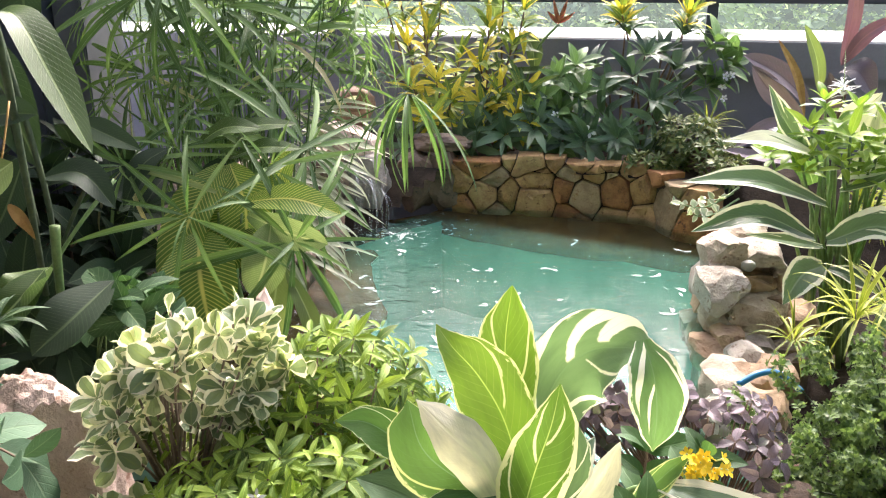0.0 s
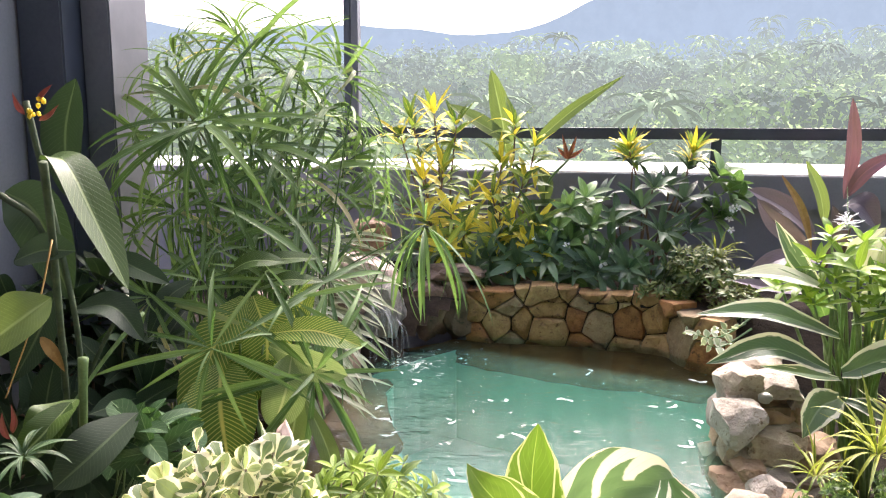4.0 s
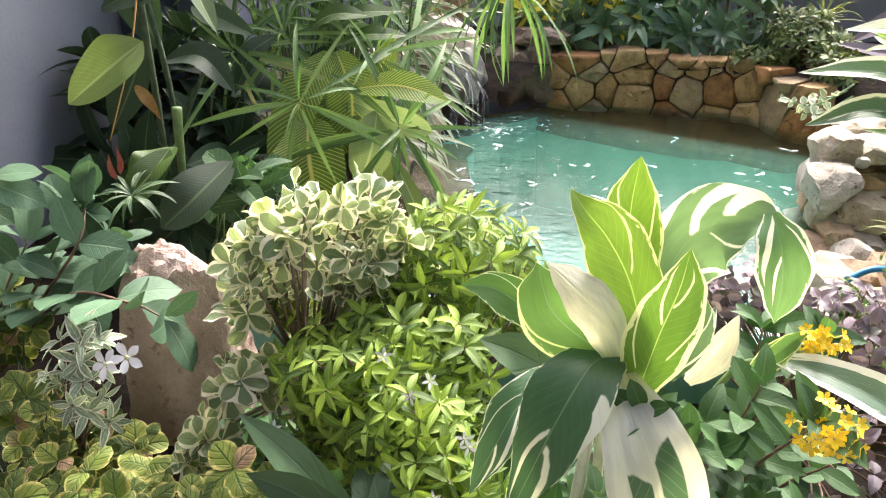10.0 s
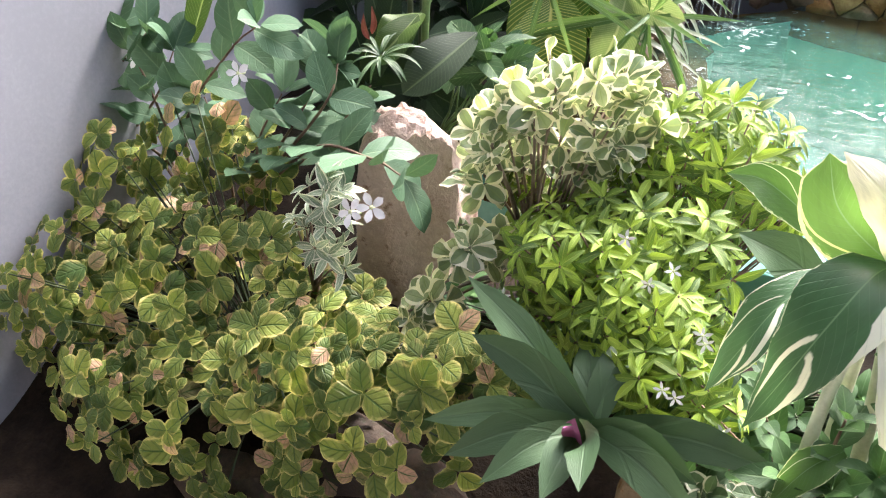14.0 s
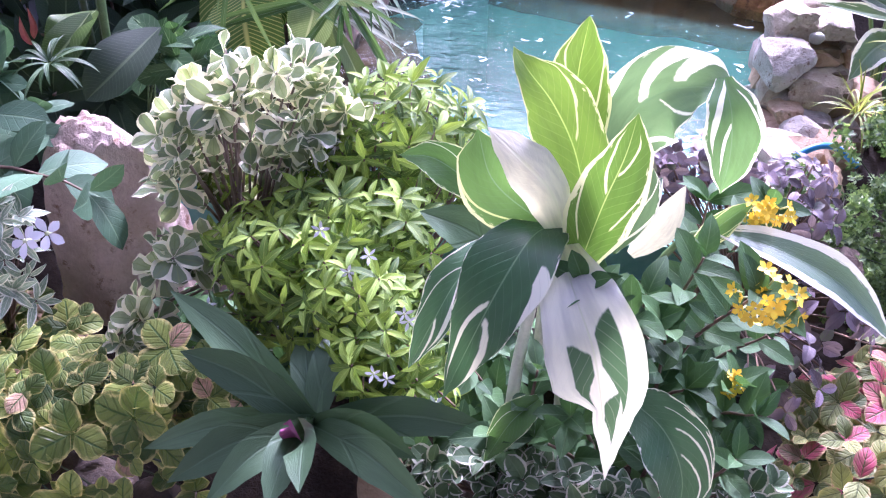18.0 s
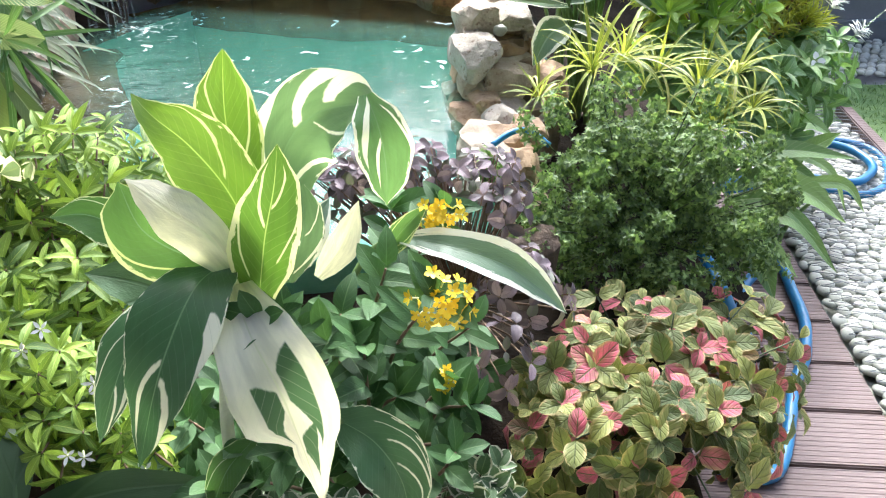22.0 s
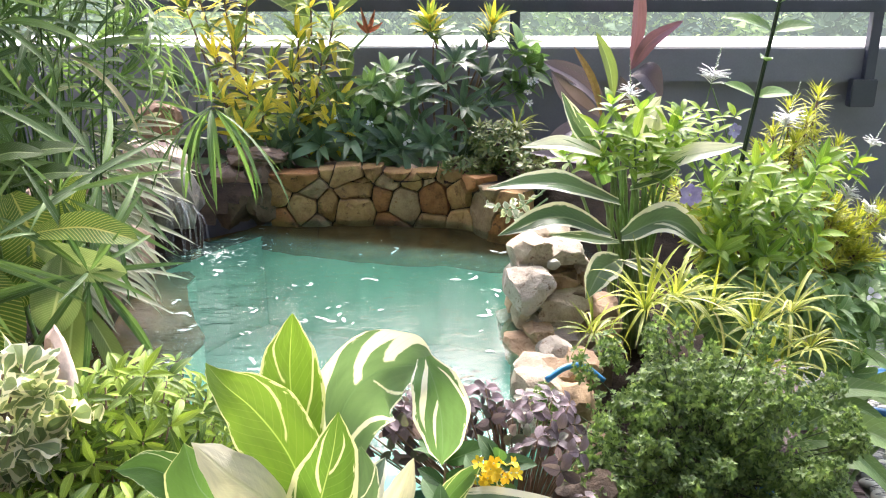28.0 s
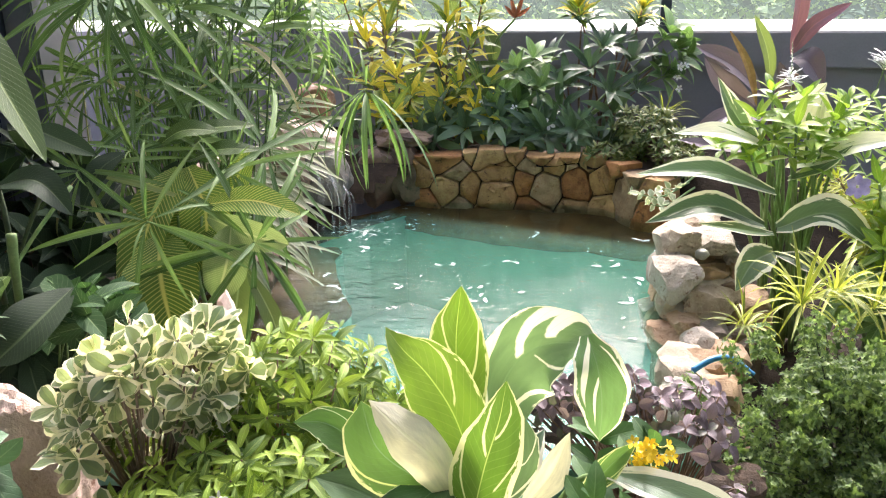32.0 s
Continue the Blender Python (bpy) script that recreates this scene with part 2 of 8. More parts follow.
def surface(name, a, b, scale=8.0, rough=0.75, bumps=0.3, depth=0.004, fine=90.0, metal=0.0, third=None, gloss=0.5):
    """A mottled solid surface: two colours at two scales, bump and uneven gloss."""
    m, n, l, bs, _ = nodes(name)
    g = n.new("ShaderNodeNewGeometry")
    info = n.new("ShaderNodeObjectInfo")
    vec = n.new("ShaderNodeVectorMath")
    vec.operation = "ADD"
    l.new(g.outputs["Position"], vec.inputs[0])
    l.new(info.outputs["Random"], vec.inputs[1])
    big = noise_node(n, l, vec.outputs[0], scale, 5)
    small = noise_node(n, l, vec.outputs[0], fine, 4, 0.7)
    f = math_node(n, l, "ADD", math_node(n, l, "MULTIPLY", big, 0.65), math_node(n, l, "MULTIPLY", small, 0.35))
    col = mix(n, l, ramp(n, l, f, 0.36, 0.64), a, b)
    if third:
        spots = ramp(n, l, noise_node(n, l, vec.outputs[0], scale * 2.6, 6, 0.7), 0.56, 0.68)
        col = mix(n, l, spots, col, third)
    rnd = math_node(n, l, "MULTIPLY_ADD", info.outputs["Random"], 0.3, 0.85)
    col = mix(n, l, 1.0, col, rnd, "MULTIPLY")
    l.new(col, bs.inputs["Base Color"])
    l.new(math_node(n, l, "MULTIPLY_ADD", small, 0.3, rough - 0.15), bs.inputs["Roughness"])
    bs.inputs["Metallic"].default_value = metal
    bs.inputs["Specular IOR Level"].default_value = gloss
    bump(n, l, f, bumps, depth, bs)
    return m


def leaf_material(name, col, col2, vein=None, margin=None, edge=0.8, streak=None, streak_amount=0.5, veins=9.0, vein_w=0.25, glow=0.35, rough=0.42, tip=None, patch=None, patch_amount=0.45, slant=0.55, odd=None, odd_share=0.1, spread=0.4, ragged=0.0, soft=0.06, vein_mix=0.4, sectors=(), sector_col=(0.70, 0.73, 0.60), rib=(0.02, 0.09), relief=0.35, nibble=0.3):
    """A leaf: two greens by chance, midrib and side veins, pale margin, streaks or patches, light shining through."""
    m, n, l, bs, out = nodes(name)
    uv = n.new("ShaderNodeUVMap")
    sep = n.new("ShaderNodeSeparateXYZ")
    l.new(uv.outputs[0], sep.inputs[0])
    u, v = sep.outputs[0], sep.outputs[1]
    info, g = n.new("ShaderNodeObjectInfo"), n.new("ShaderNodeNewGeometry")
    rnd = math_node(n, l, "FRACT", math_node(n, l, "ADD", info.outputs["Random"], g.outputs["Random Per Island"]))
    a = math_node(n, l, "MULTIPLY", math_node(n, l, "ABSOLUTE", math_node(n, l, "SUBTRACT", u, 0.5)), 2.0)
    comb = n.new("ShaderNodeCombineXYZ")
    l.new(math_node(n, l, "MULTIPLY", u, 2.0), comb.inputs[0])
    l.new(v, comb.inputs[1])
    l.new(math_node(n, l, "MULTIPLY", rnd, 37.0), comb.inputs[2])
    nz = noise_node(n, l, comb.outputs[0], 3.0, 4)
    fine = noise_node(n, l, comb.outputs[0], 16.0, 3)
    c = mix(n, l, rnd, col, col2)
    if odd:
        c = mix(n, l, ramp(n, l, math_node(n, l, "FRACT", math_node(n, l, "MULTIPLY", rnd, 7.31)), 1.0 - odd_share, 1.0 - odd_share + 0.04), c, odd)
    c = mix(n, l, math_node(n, l, "MULTIPLY", ramp(n, l, nz, 0.35, 0.7), 0.5), c, mix(n, l, 0.5, col2, (0.02, 0.05, 0.015)))
    if tip:
        c = mix(n, l, ramp(n, l, math_node(n, l, "ADD", v, math_node(n, l, "MULTIPLY", nz, 0.5)), 0.7, 1.2), c, tip)
    if patch:
        c = mix(n, l, ramp(n, l, math_node(n, l, "ADD", nz, math_node(n, l, "MULTIPLY", rnd, 0.25)), 0.75 - patch_amount * 0.4, 0.85 - patch_amount * 0.4), c, patch)
    wave = math_node(n, l, "SINE", math_node(n, l, "MULTIPLY", math_node(n, l, "SUBTRACT", v, math_node(n, l, "MULTIPLY", a, slant / 2)), veins * 6.283))
    side = ramp(n, l, wave, 1.0 - vein_w, 1.0)
    mid = math_node(n, l, "SUBTRACT", 1.0, ramp(n, l, a, *rib))
    if streak:
        comb2 = n.new("ShaderNodeCombineXYZ")
        half = math_node(n, l, "MULTIPLY", math_node(n, l, "GREATER_THAN", u, 0.5), 4.7)
        l.new(math_node(n, l, "ADD", half, math_node(n, l, "SUBTRACT", math_node(n, l, "MULTIPLY", v, 1.5), math_node(n, l, "MULTIPLY", a, 1.0))), comb2.inputs[0])
        l.new(math_node(n, l, "MULTIPLY", a, 0.45), comb2.inputs[1])
        l.new(math_node(n, l, "MULTIPLY", rnd, 53.0), comb2.inputs[2])
        st = noise_node(n, l, comb2.outputs[0], 2.1, 3, 0.5)
        lo = 0.72 - streak_amount * 0.35
        c = mix(n, l, ramp(n, l, st, lo, lo + 0.035), c, streak)
    for half_sign, v0, w, run, a0, a1 in sectors:
        # a pale stripe from the midrib outwards: where it starts, half width, run towards the tip, inner and outer end
        t = math_node(n, l, "DIVIDE", math_node(n, l, "SUBTRACT", a, a0), a1 - a0)
        axis_v = math_node(n, l, "MULTIPLY_ADD", math_node(n, l, "POWER", math_node(n, l, "MAXIMUM", t, 0.0), 1.4), run, v0)
        off = math_node(n, l, "ABSOLUTE", math_node(n, l, "SUBTRACT", math_node(n, l, "ADD", v, math_node(n, l, "MULTIPLY_ADD", nz, 0.07, -0.035)), axis_v))
        wide = math_node(n, l, "MULTIPLY_ADD", t, w * 0.75, w * 0.3)
        hit = math_node(n, l, "SUBTRACT", 1.0, ramp(n, l, math_node(n, l, "SUBTRACT", off, wide), -0.008, 0.008))
        ends = math_node(n, l, "MULTIPLY", ramp(n, l, t, -0.02, 0.06), math_node(n, l, "SUBTRACT", 1.0, ramp(n, l, t, 0.94, 1.02)))
        where = math_node(n, l, "GREATER_THAN", u, 0.5) if half_sign > 0 else math_node(n, l, "LESS_THAN", u, 0.5)
        c = mix(n, l, math_node(n, l, "MULTIPLY", math_node(n, l, "MULTIPLY", hit, ends), where), c, sector_col)
    if vein:
        c = mix(n, l, math_node(n, l, "MAXIMUM", math_node(n, l, "MULTIPLY", side, vein_mix), mid), c, vein)
    if margin:
        lim = math_node(n, l, "ADD", math_node(n, l, "ADD", a, math_node(n, l, "MULTIPLY_ADD", fine, nibble, -0.5 * nibble)), math_node(n, l, "MULTIPLY_ADD", nz, ragged, -0.5 * ragged))
        c = mix(n, l, ramp(n, l, lim, edge, edge + soft), c, margin)
    hsv = n.new("ShaderNodeHueSaturation")
    l.new(math_node(n, l, "MULTIPLY_ADD", rnd, spread, 1.0 - spread / 2), hsv.inputs["Value"])
    l.new(c, hsv.inputs["Color"])
    c = hsv.outputs[0]
    l.new(c, bs.inputs["Base Color"])
    l.new(math_node(n, l, "MULTIPLY_ADD", fine, 0.25, rough - 0.1), bs.inputs["Roughness"])
    bs.inputs["Specular IOR Level"].default_value = 0.4
    h = math_node(n, l, "ADD", math_node(n, l, "MULTIPLY", math_node(n, l, "ADD", side, mid), -0.6), math_node(n, l, "MULTIPLY", fine, 0.4))
    bump(n, l, h, relief, 0.003, bs)
    tr = n.new("ShaderNodeBsdfTranslucent")
    warm = mix(n, l, 1.0, c, (1.12, 1.1, 0.72), "MULTIPLY")
    l.new(warm, tr.inputs["Color"])
    mx = n.new("ShaderNodeMixShader")
    mx.inputs[0].default_value = glow
    l.new(bs.outputs[0], mx.inputs[1])
    l.new(tr.outputs[0], mx.inputs[2])
    l.new(mx.outputs[0], out.inputs["Surface"])
    return m


def lumps(seed, c, rad, n, size, each):
    """Smaller domes strewn through an ellipsoid, so that a bush gets an uneven outline."""
    r = random.Random(seed)
    out = []
    for i in range(n):
        o = Vector((r.gauss(0, 1), r.gauss(-0.3, 1), r.gauss(0.35, 1))).normalized()
        q = Vector(c) + Vector((o.x * rad[0], o.y * rad[1], o.z * rad[2])) * r.uniform(0.45, 0.85)
        k = size * r.uniform(0.7, 1.3)
        out.append((tuple(q), (k, k * 0.9, k * 0.8), max(5, round(each * (k / size) ** 2))))
    return out

# ---- surfaces ----
M_PLASTER = surface("grey_plaster", (0.24, 0.25, 0.27), (0.31, 0.32, 0.34), 2.2, 0.8, 0.15, 0.002, 120)
M_DARKWALL = surface("dark_grey_paint", (0.15, 0.155, 0.175), (0.19, 0.195, 0.22), 3.0, 0.6, 0.12, 0.002, 140)
M_CAP = surface("white_ledge_paint", (0.58, 0.58, 0.56), (0.68, 0.68, 0.66), 3.0, 0.7, 0.1, 0.002)
M_STEEL = surface("dark_blue_steel_paint", (0.035, 0.042, 0.06), (0.05, 0.06, 0.08), 6.0, 0.42, 0.05, 0.001)
M_STEEL_GREY = surface("grey_steel_paint", (0.10, 0.11, 0.13), (0.14, 0.15, 0.17), 6.0, 0.5, 0.05, 0.001)
M_SOIL = surface("dark_soil", (0.009, 0.007, 0.005), (0.026, 0.019, 0.013), 14.0, 0.95, 0.9, 0.012, 120)
M_SOIL.node_tree.nodes["Principled BSDF"].inputs["Specular IOR Level"].default_value = 0.1
M_SLAB = surface("concrete_slab", (0.25, 0.25, 0.24), (0.35, 0.34, 0.33), 4.0, 0.85, 0.3, 0.003)
M_MORTAR = surface("brown_mortar", (0.035, 0.024, 0.015), (0.09, 0.062, 0.038), 18.0, 0.9, 0.7, 0.006)
M_STONE_WARM = surface("ochre_stone", (0.20, 0.11, 0.035), (0.38, 0.235, 0.085), 16.0, 0.8, 0.9, 0.008, 150, third=(0.12, 0.06, 0.028))
M_STONE_BROWN = surface("wet_brown_stone", (0.085, 0.055, 0.034), (0.20, 0.13, 0.08), 14.0, 0.6, 0.8, 0.009, 130, third=(0.06, 0.055, 0.03))
M_ROCK_PINK = surface("pinkish_sandstone", (0.56, 0.41, 0.32), (0.76, 0.60, 0.50), 9.0, 0.88, 1.0, 0.012, 110, third=(0.30, 0.17, 0.11))
M_BASIN = surface("turquoise_pool_paint", (0.19, 0.44, 0.36), (0.27, 0.54, 0.445), 5.0, 0.6, 0.2, 0.003, 70, gloss=0.15)
M_PEBBLE = surface("white_pebble", (0.32, 0.335, 0.275), (0.47, 0.485, 0.415), 12.0, 0.6, 0.2, 0.002, 200)
M_TWIG = surface("brown_twig", (0.10, 0.06, 0.035), (0.19, 0.13, 0.08), 40.0, 0.85, 0.5, 0.001, 300)
M_GREENSTEM = surface("green_stem", (0.10, 0.18, 0.05), (0.18, 0.28, 0.09), 40.0, 0.5, 0.2, 0.001, 300)
M_HOSE = surface("blue_rubber_hose", (0.015, 0.13, 0.29), (0.022, 0.18, 0.38), 20.0, 0.35, 0.1, 0.001, 200)


def deck_material():
    m, n, l, bs, _ = nodes("brown_composite_decking")
    tc = n.new("ShaderNodeTexCoord")
    sep = n.new("ShaderNodeSeparateXYZ")
    l.new(tc.outputs["Object"], sep.inputs[0])
    groove = math_node(n, l, "SINE", math_node(n, l, "MULTIPLY", sep.outputs[1], 6.283 / 0.0125))
    st = n.new("ShaderNodeMapping")
    st.inputs["Scale"].default_value = (4, 60, 4)
    l.new(tc.outputs["Object"], st.inputs[0])
    grain = noise_node(n, l, st.outputs[0], 3.0, 5)
    info = n.new("ShaderNodeObjectInfo")
    c = mix(n, l, grain, (0.095, 0.062, 0.055), (0.16, 0.115, 0.105))
    c = mix(n, l, 1.0, c, math_node(n, l, "MULTIPLY_ADD", info.outputs["Random"], 0.25, 0.87), "MULTIPLY")
    l.new(c, bs.inputs["Base Color"])
    bs.inputs["Roughness"].default_value = 0.62
    bump(n, l, math_node(n, l, "ADD", ramp(n, l, groove, -0.9, -0.2), math_node(n, l, "MULTIPLY", grain, 0.3)), 0.9, 0.003, bs)
    return m


def water_material():
    m, n, l, bs, out = nodes("pool_water")
    g = n.new("ShaderNodeNewGeometry")
    mp = n.new("ShaderNodeMapping")
    mp.inputs["Scale"].default_value = (1.0, 2.0, 1.0)
    l.new(g.outputs["Position"], mp.inputs[0])
    big = noise_node(n, l, mp.outputs[0], 8.0, 2, 0.5)
    small = noise_node(n, l, mp.outputs[0], 24.0, 3, 0.55)
    # rings spread from the foot of the waterfall
    d = n.new("ShaderNodeVectorMath")
    d.operation = "DISTANCE"
    d.inputs[1].default_value = (-0.30, 2.42, 0.38)
    l.new(g.outputs["Position"], d.inputs[0])
    ring = math_node(n, l, "SINE", math_node(n, l, "ADD", math_node(n, l, "MULTIPLY", d.outputs["Value"], 46.0), math_node(n, l, "MULTIPLY", big, 9.0)))
    fade = math_node(n, l, "SUBTRACT", 1.0, ramp(n, l, d.outputs["Value"], 0.2, 1.5))
    fleck = ramp(n, l, noise_node(n, l, mp.outputs[0], 26.0, 2, 0.5), 0.63, 0.73)
    h = math_node(n, l, "ADD", math_node(n, l, "ADD", math_node(n, l, "MULTIPLY_ADD", fleck, 0.45, math_node(n, l, "MULTIPLY", big, 0.40)), math_node(n, l, "MULTIPLY", small, 0.55)), math_node(n, l, "MULTIPLY", math_node(n, l, "MULTIPLY", ring, fade), 0.10))
    # calm under the far wall, livelier towards the left bank
    sep = n.new("ShaderNodeSeparateXYZ")
    l.new(g.outputs["Position"], sep.inputs[0])
    lively = math_node(n, l, "MULTIPLY", math_node(n, l, "SUBTRACT", 1.0, ramp(n, l, sep.outputs[0], -0.35, 0.25)), math_node(n, l, "SUBTRACT", 1.0, ramp(n, l, sep.outputs[1], 1.9, 2.5)))
    calm = math_node(n, l, "SUBTRACT", 1.0, math_node(n, l, "MULTIPLY", ramp(n, l, sep.outputs[1], 1.9, 2.5), 0.6))
    h = math_node(n, l, "MULTIPLY", h, math_node(n, l, "MULTIPLY_ADD", lively, 1.3, math_node(n, l, "MULTIPLY", calm, 0.46)))
    bp = n.new("ShaderNodeBump")
    bp.inputs["Strength"].default_value, bp.inputs["Distance"].default_value = 1.0, 0.0065
    l.new(h, bp.inputs["Height"])
    fr = n.new("ShaderNodeFresnel")
    fr.inputs["IOR"].default_value = 1.22
    l.new(bp.outputs[0], fr.inputs["Normal"])
    gl = n.new("ShaderNodeBsdfGlossy")
    gl.inputs["Roughness"].default_value = 0.03
    l.new(bp.outputs[0], gl.inputs["Normal"])
    tr = n.new("ShaderNodeBsdfTransparent")
    tr.inputs["Color"].default_value = (0.84, 0.95, 0.92, 1)
    body = n.new("ShaderNodeBsdfDiffuse")
    body.inputs["Color"].default_value = (0.075, 0.175, 0.13, 1)
    l.new(bp.outputs[0], body.inputs["Normal"])
    mx0 = n.new("ShaderNodeMixShader")
    # deep water is milky, the shallows over the two stone shelves are clear
    far = ramp(n, l, math_node(n, l, "MULTIPLY_ADD", sep.outputs[0], 0.45, sep.outputs[1]), 2.50, 2.60)
    left = math_node(n, l, "SUBTRACT", 1.0, ramp(n, l, math_node(n, l, "MULTIPLY_ADD", sep.outputs[1], 0.15, sep.outputs[0]), -0.20, 0.03))
    shallow = math_node(n, l, "MAXIMUM", far, left)
    l.new(math_node(n, l, "MULTIPLY_ADD", shallow, -0.28, 0.30), mx0.inputs[0])
    l.new(tr.outputs[0], mx0.inputs[1])
    l.new(body.outputs[0], mx0.inputs[2])
    mx = n.new("ShaderNodeMixShader")
    l.new(fr.outputs[0], mx.inputs[0])
    l.new(mx0.outputs[0], mx.inputs[1])
    l.new(gl.outputs[0], mx.inputs[2])
    l.new(mx.outputs[0], out.inputs["Surface"])
    return m


M_DECK, M_WATER = deck_material(), water_material()

# ---- terrace, soil and pool ----
WATER_Z = 0.38
POOL = [(-0.72, 1.22), (-0.1, 1.16), (0.46, 1.2), (0.48, 1.55), (0.60, 1.86), (0.80, 2.05), (0.84, 2.36), (0.70, 2.52), (0.52, 2.7), (0.25, 2.76), (-0.1, 2.82), (-0.3, 2.6), (-0.5, 2.3), (-0.62, 1.9), (-0.74, 1.5)]


def inside(x, y, poly):
    c = False
    for i in range(len(poly)):
        (x0, y0), (x1, y1) = poly[i - 1], poly[i]
        if (y0 > y) != (y1 > y) and x < (x1 - x0) * (y - y0) / (y1 - y0) + x0:
            c = not c
    return c


def smooth(a, b, x):
    s = min(1.0, max(0.0, (x - a) / (b - a)))
    return s * s * (3 - 2 * s)


def soil_height(x, y):
    """The raised beds round the pool."""
    front = 0.10 + 0.18 * smooth(0.45, 0.9, y)
    far = smooth(1.05, 1.45, y)
    right = 0.27 * (1 - smooth(0.72 + 0.13 * far, 0.86 + 0.26 * far, x - 0.25 * (y - 1.3)))
    back = 0.52
    left = 0.40
    w = smooth(0.4, 0.7, x)
    h = front * (1 - w) + right * w
    h = h + (back - h) * smooth(2.3, 2.75, y) * (1 - smooth(1.2, 1.5, x))
    h = h + (left - h) * (1 - smooth(-0.9, -0.6, x)) * smooth(0.8, 1.4, y)
    return h + 0.015 * noise.noise(Vector((x * 9, y * 9, 0)))


def build_ground():
    bm = bmesh.new()
    nx, ny, st = 96, 98, 0.034
    grid = {}
    for i in range(nx):
        for j in range(ny):
            x, y = -1.5 + i * st, 0.22 + j * st
            z = soil_height(x, y)
            if x - 0.25 * (y - 1.3) > 0.84 + 0.26 * smooth(1.05, 1.45, y) or y < 0.3:
                z = -0.03
            grid[i, j] = bm.verts.new((x, y, z))
    for i in range(nx - 1):
        for j in range(ny - 1):
            c = [grid[i, j], grid[i + 1, j], grid[i + 1, j + 1], grid[i, j + 1]]
            mx, my = sum(v.co.x for v in c) / 4, sum(v.co.y for v in c) / 4
            if not inside(mx, my, POOL):
                bm.faces.new(c)
    tagged(part("ground", bm, M_SOIL, smooth=True), "dark moist soil of the raised planting beds", "soil", kind="structure")
    bm = bmesh.new()
    box(bm, -4, -4, -0.3, 6, 3.9, -0.035)
    tagged(part("floor", bm, M_SLAB), "grey concrete terrace slab under deck and lawn", "floor", kind="structure")


def build_pool():
    bm = bmesh.new()
    top = [bm.verts.new((x, y, 0.50)) for x, y in POOL]
    low = [bm.verts.new((x, y, 0.02)) for x, y in POOL]
    for i in range(len(POOL)):
        bm.faces.new((top[i - 1], top[i], low[i], low[i - 1]))
    bm.faces.new(low)
    for v in top:
        v.co.z = 0.345
    tagged(part("pool_basin", bm, M_BASIN), "turquoise painted basin of the small garden pool", "pool", kind="structure")
    bm = bmesh.new()
    c = Vector((-0.05, 1.8, WATER_Z))
    bm.faces.new([bm.verts.new(c + (Vector((x, y, WATER_Z)) - c) * 1.01) for x, y in POOL])
    tagged(part("water", bm, M_WATER), "clear turquoise rippling pool water", "water", kind="structure")


build_ground()
build_pool()

# the parapet runs slightly askew
WALL = Matrix.Translation((0.8, 3.36, 0)) @ Matrix.Rotation(radians(-8.5), 4, "Z")


def build_walls():
    bm = bmesh.new()
    box(bm, -3.2, 0, -0.3, 6, 0.15, 0.80, WALL)
    tagged(part("wall_north", bm, M_DARKWALL), "dark grey painted parapet wall", "wall", kind="structure")
    bm = bmesh.new()
    box(bm, -3.2, -0.02, 0.80, 6, 0.85, 0.932, WALL, 0.006)
    tagged(part("wall_cap", bm, M_CAP), "white sunlit ledge on top of the parapet", "ledge", kind="structure")
    bm = bmesh.new()
    box(bm, -3.2, -0.028, 0.795, 6, -0.018, 0.925, WALL)
    tagged(part("wall_band", bm, M_DARKWALL), "dark grey band along the ledge's front", "trim", kind="structure")
    bm = bmesh.new()
    box(bm, -3.2, -0.035, -0.03, 6, -0.002, 0.09, WALL)
    tagged(part("baseboard", bm, M_STEEL_GREY), "brown grey skirting at the parapet's foot", "trim", kind="structure")
    bm = bmesh.new()
    box(bm, -1.35, -4, -0.3, -1.15, 1.90, 3.4)
    tagged(part("wall_west", bm, M_PLASTER), "light grey plastered side wall", "wall", kind="structure")
    bm = bmesh.new()
    box(bm, -1.9, 1.9, -0.3, -1.75, 3.5, 3.4)
    tagged(part("wall_northwest", bm, surface("white_wall_paint", (0.78, 0.78, 0.78), (0.84, 0.84, 0.84), 3.0, 0.7, 0.1, 0.002)), "white painted wall beyond the steel column", "wall", kind="structure")
    # unseen wall and roof, added to cut the sky light from behind the camera
    bm = bmesh.new()
    box(bm, -4, -2.8, -0.3, 6, -2.6, 3.3)
    tagged(part("wall_south", bm, M_PLASTER), "unseen grey wall behind the camera, added to cut sky light", "wall", kind="structure")
    bm = bmesh.new()
    box(bm, -4, -2.8, 3.3, 6, 0.5, 3.45)
    tagged(part("ceiling", bm, M_PLASTER), "unseen grey roof over the camera, added to cut sky light", "ceiling", kind="structure")


def railing():
    t = thing("railing", WALL @ Vector((0, -0.05, 0.93)), "dark blue-grey painted steel railing above the parapet", "railing")
    bm = bmesh.new()
    box(bm, -1.6, -0.07, 1.067, 5.5, -0.01, 1.112, WALL, 0.003)
    part("top_rail", bm, M_STEEL, t)
    for x in (-1.5, 0.0, 1.42, 2.9, 4.3):
        bm = bmesh.new()
        box(bm, x - 0.02, -0.06, 0.92 if x != 1.42 else 0.70, x + 0.02, -0.02, 1.068, WALL, 0.002)
        part("post", bm, M_STEEL, t)
    bm = bmesh.new()
    box(bm, 1.35, -0.075, 0.70, 1.45, -0.03, 0.81, WALL, 0.004)
    part("bracket", bm, M_STEEL, t)


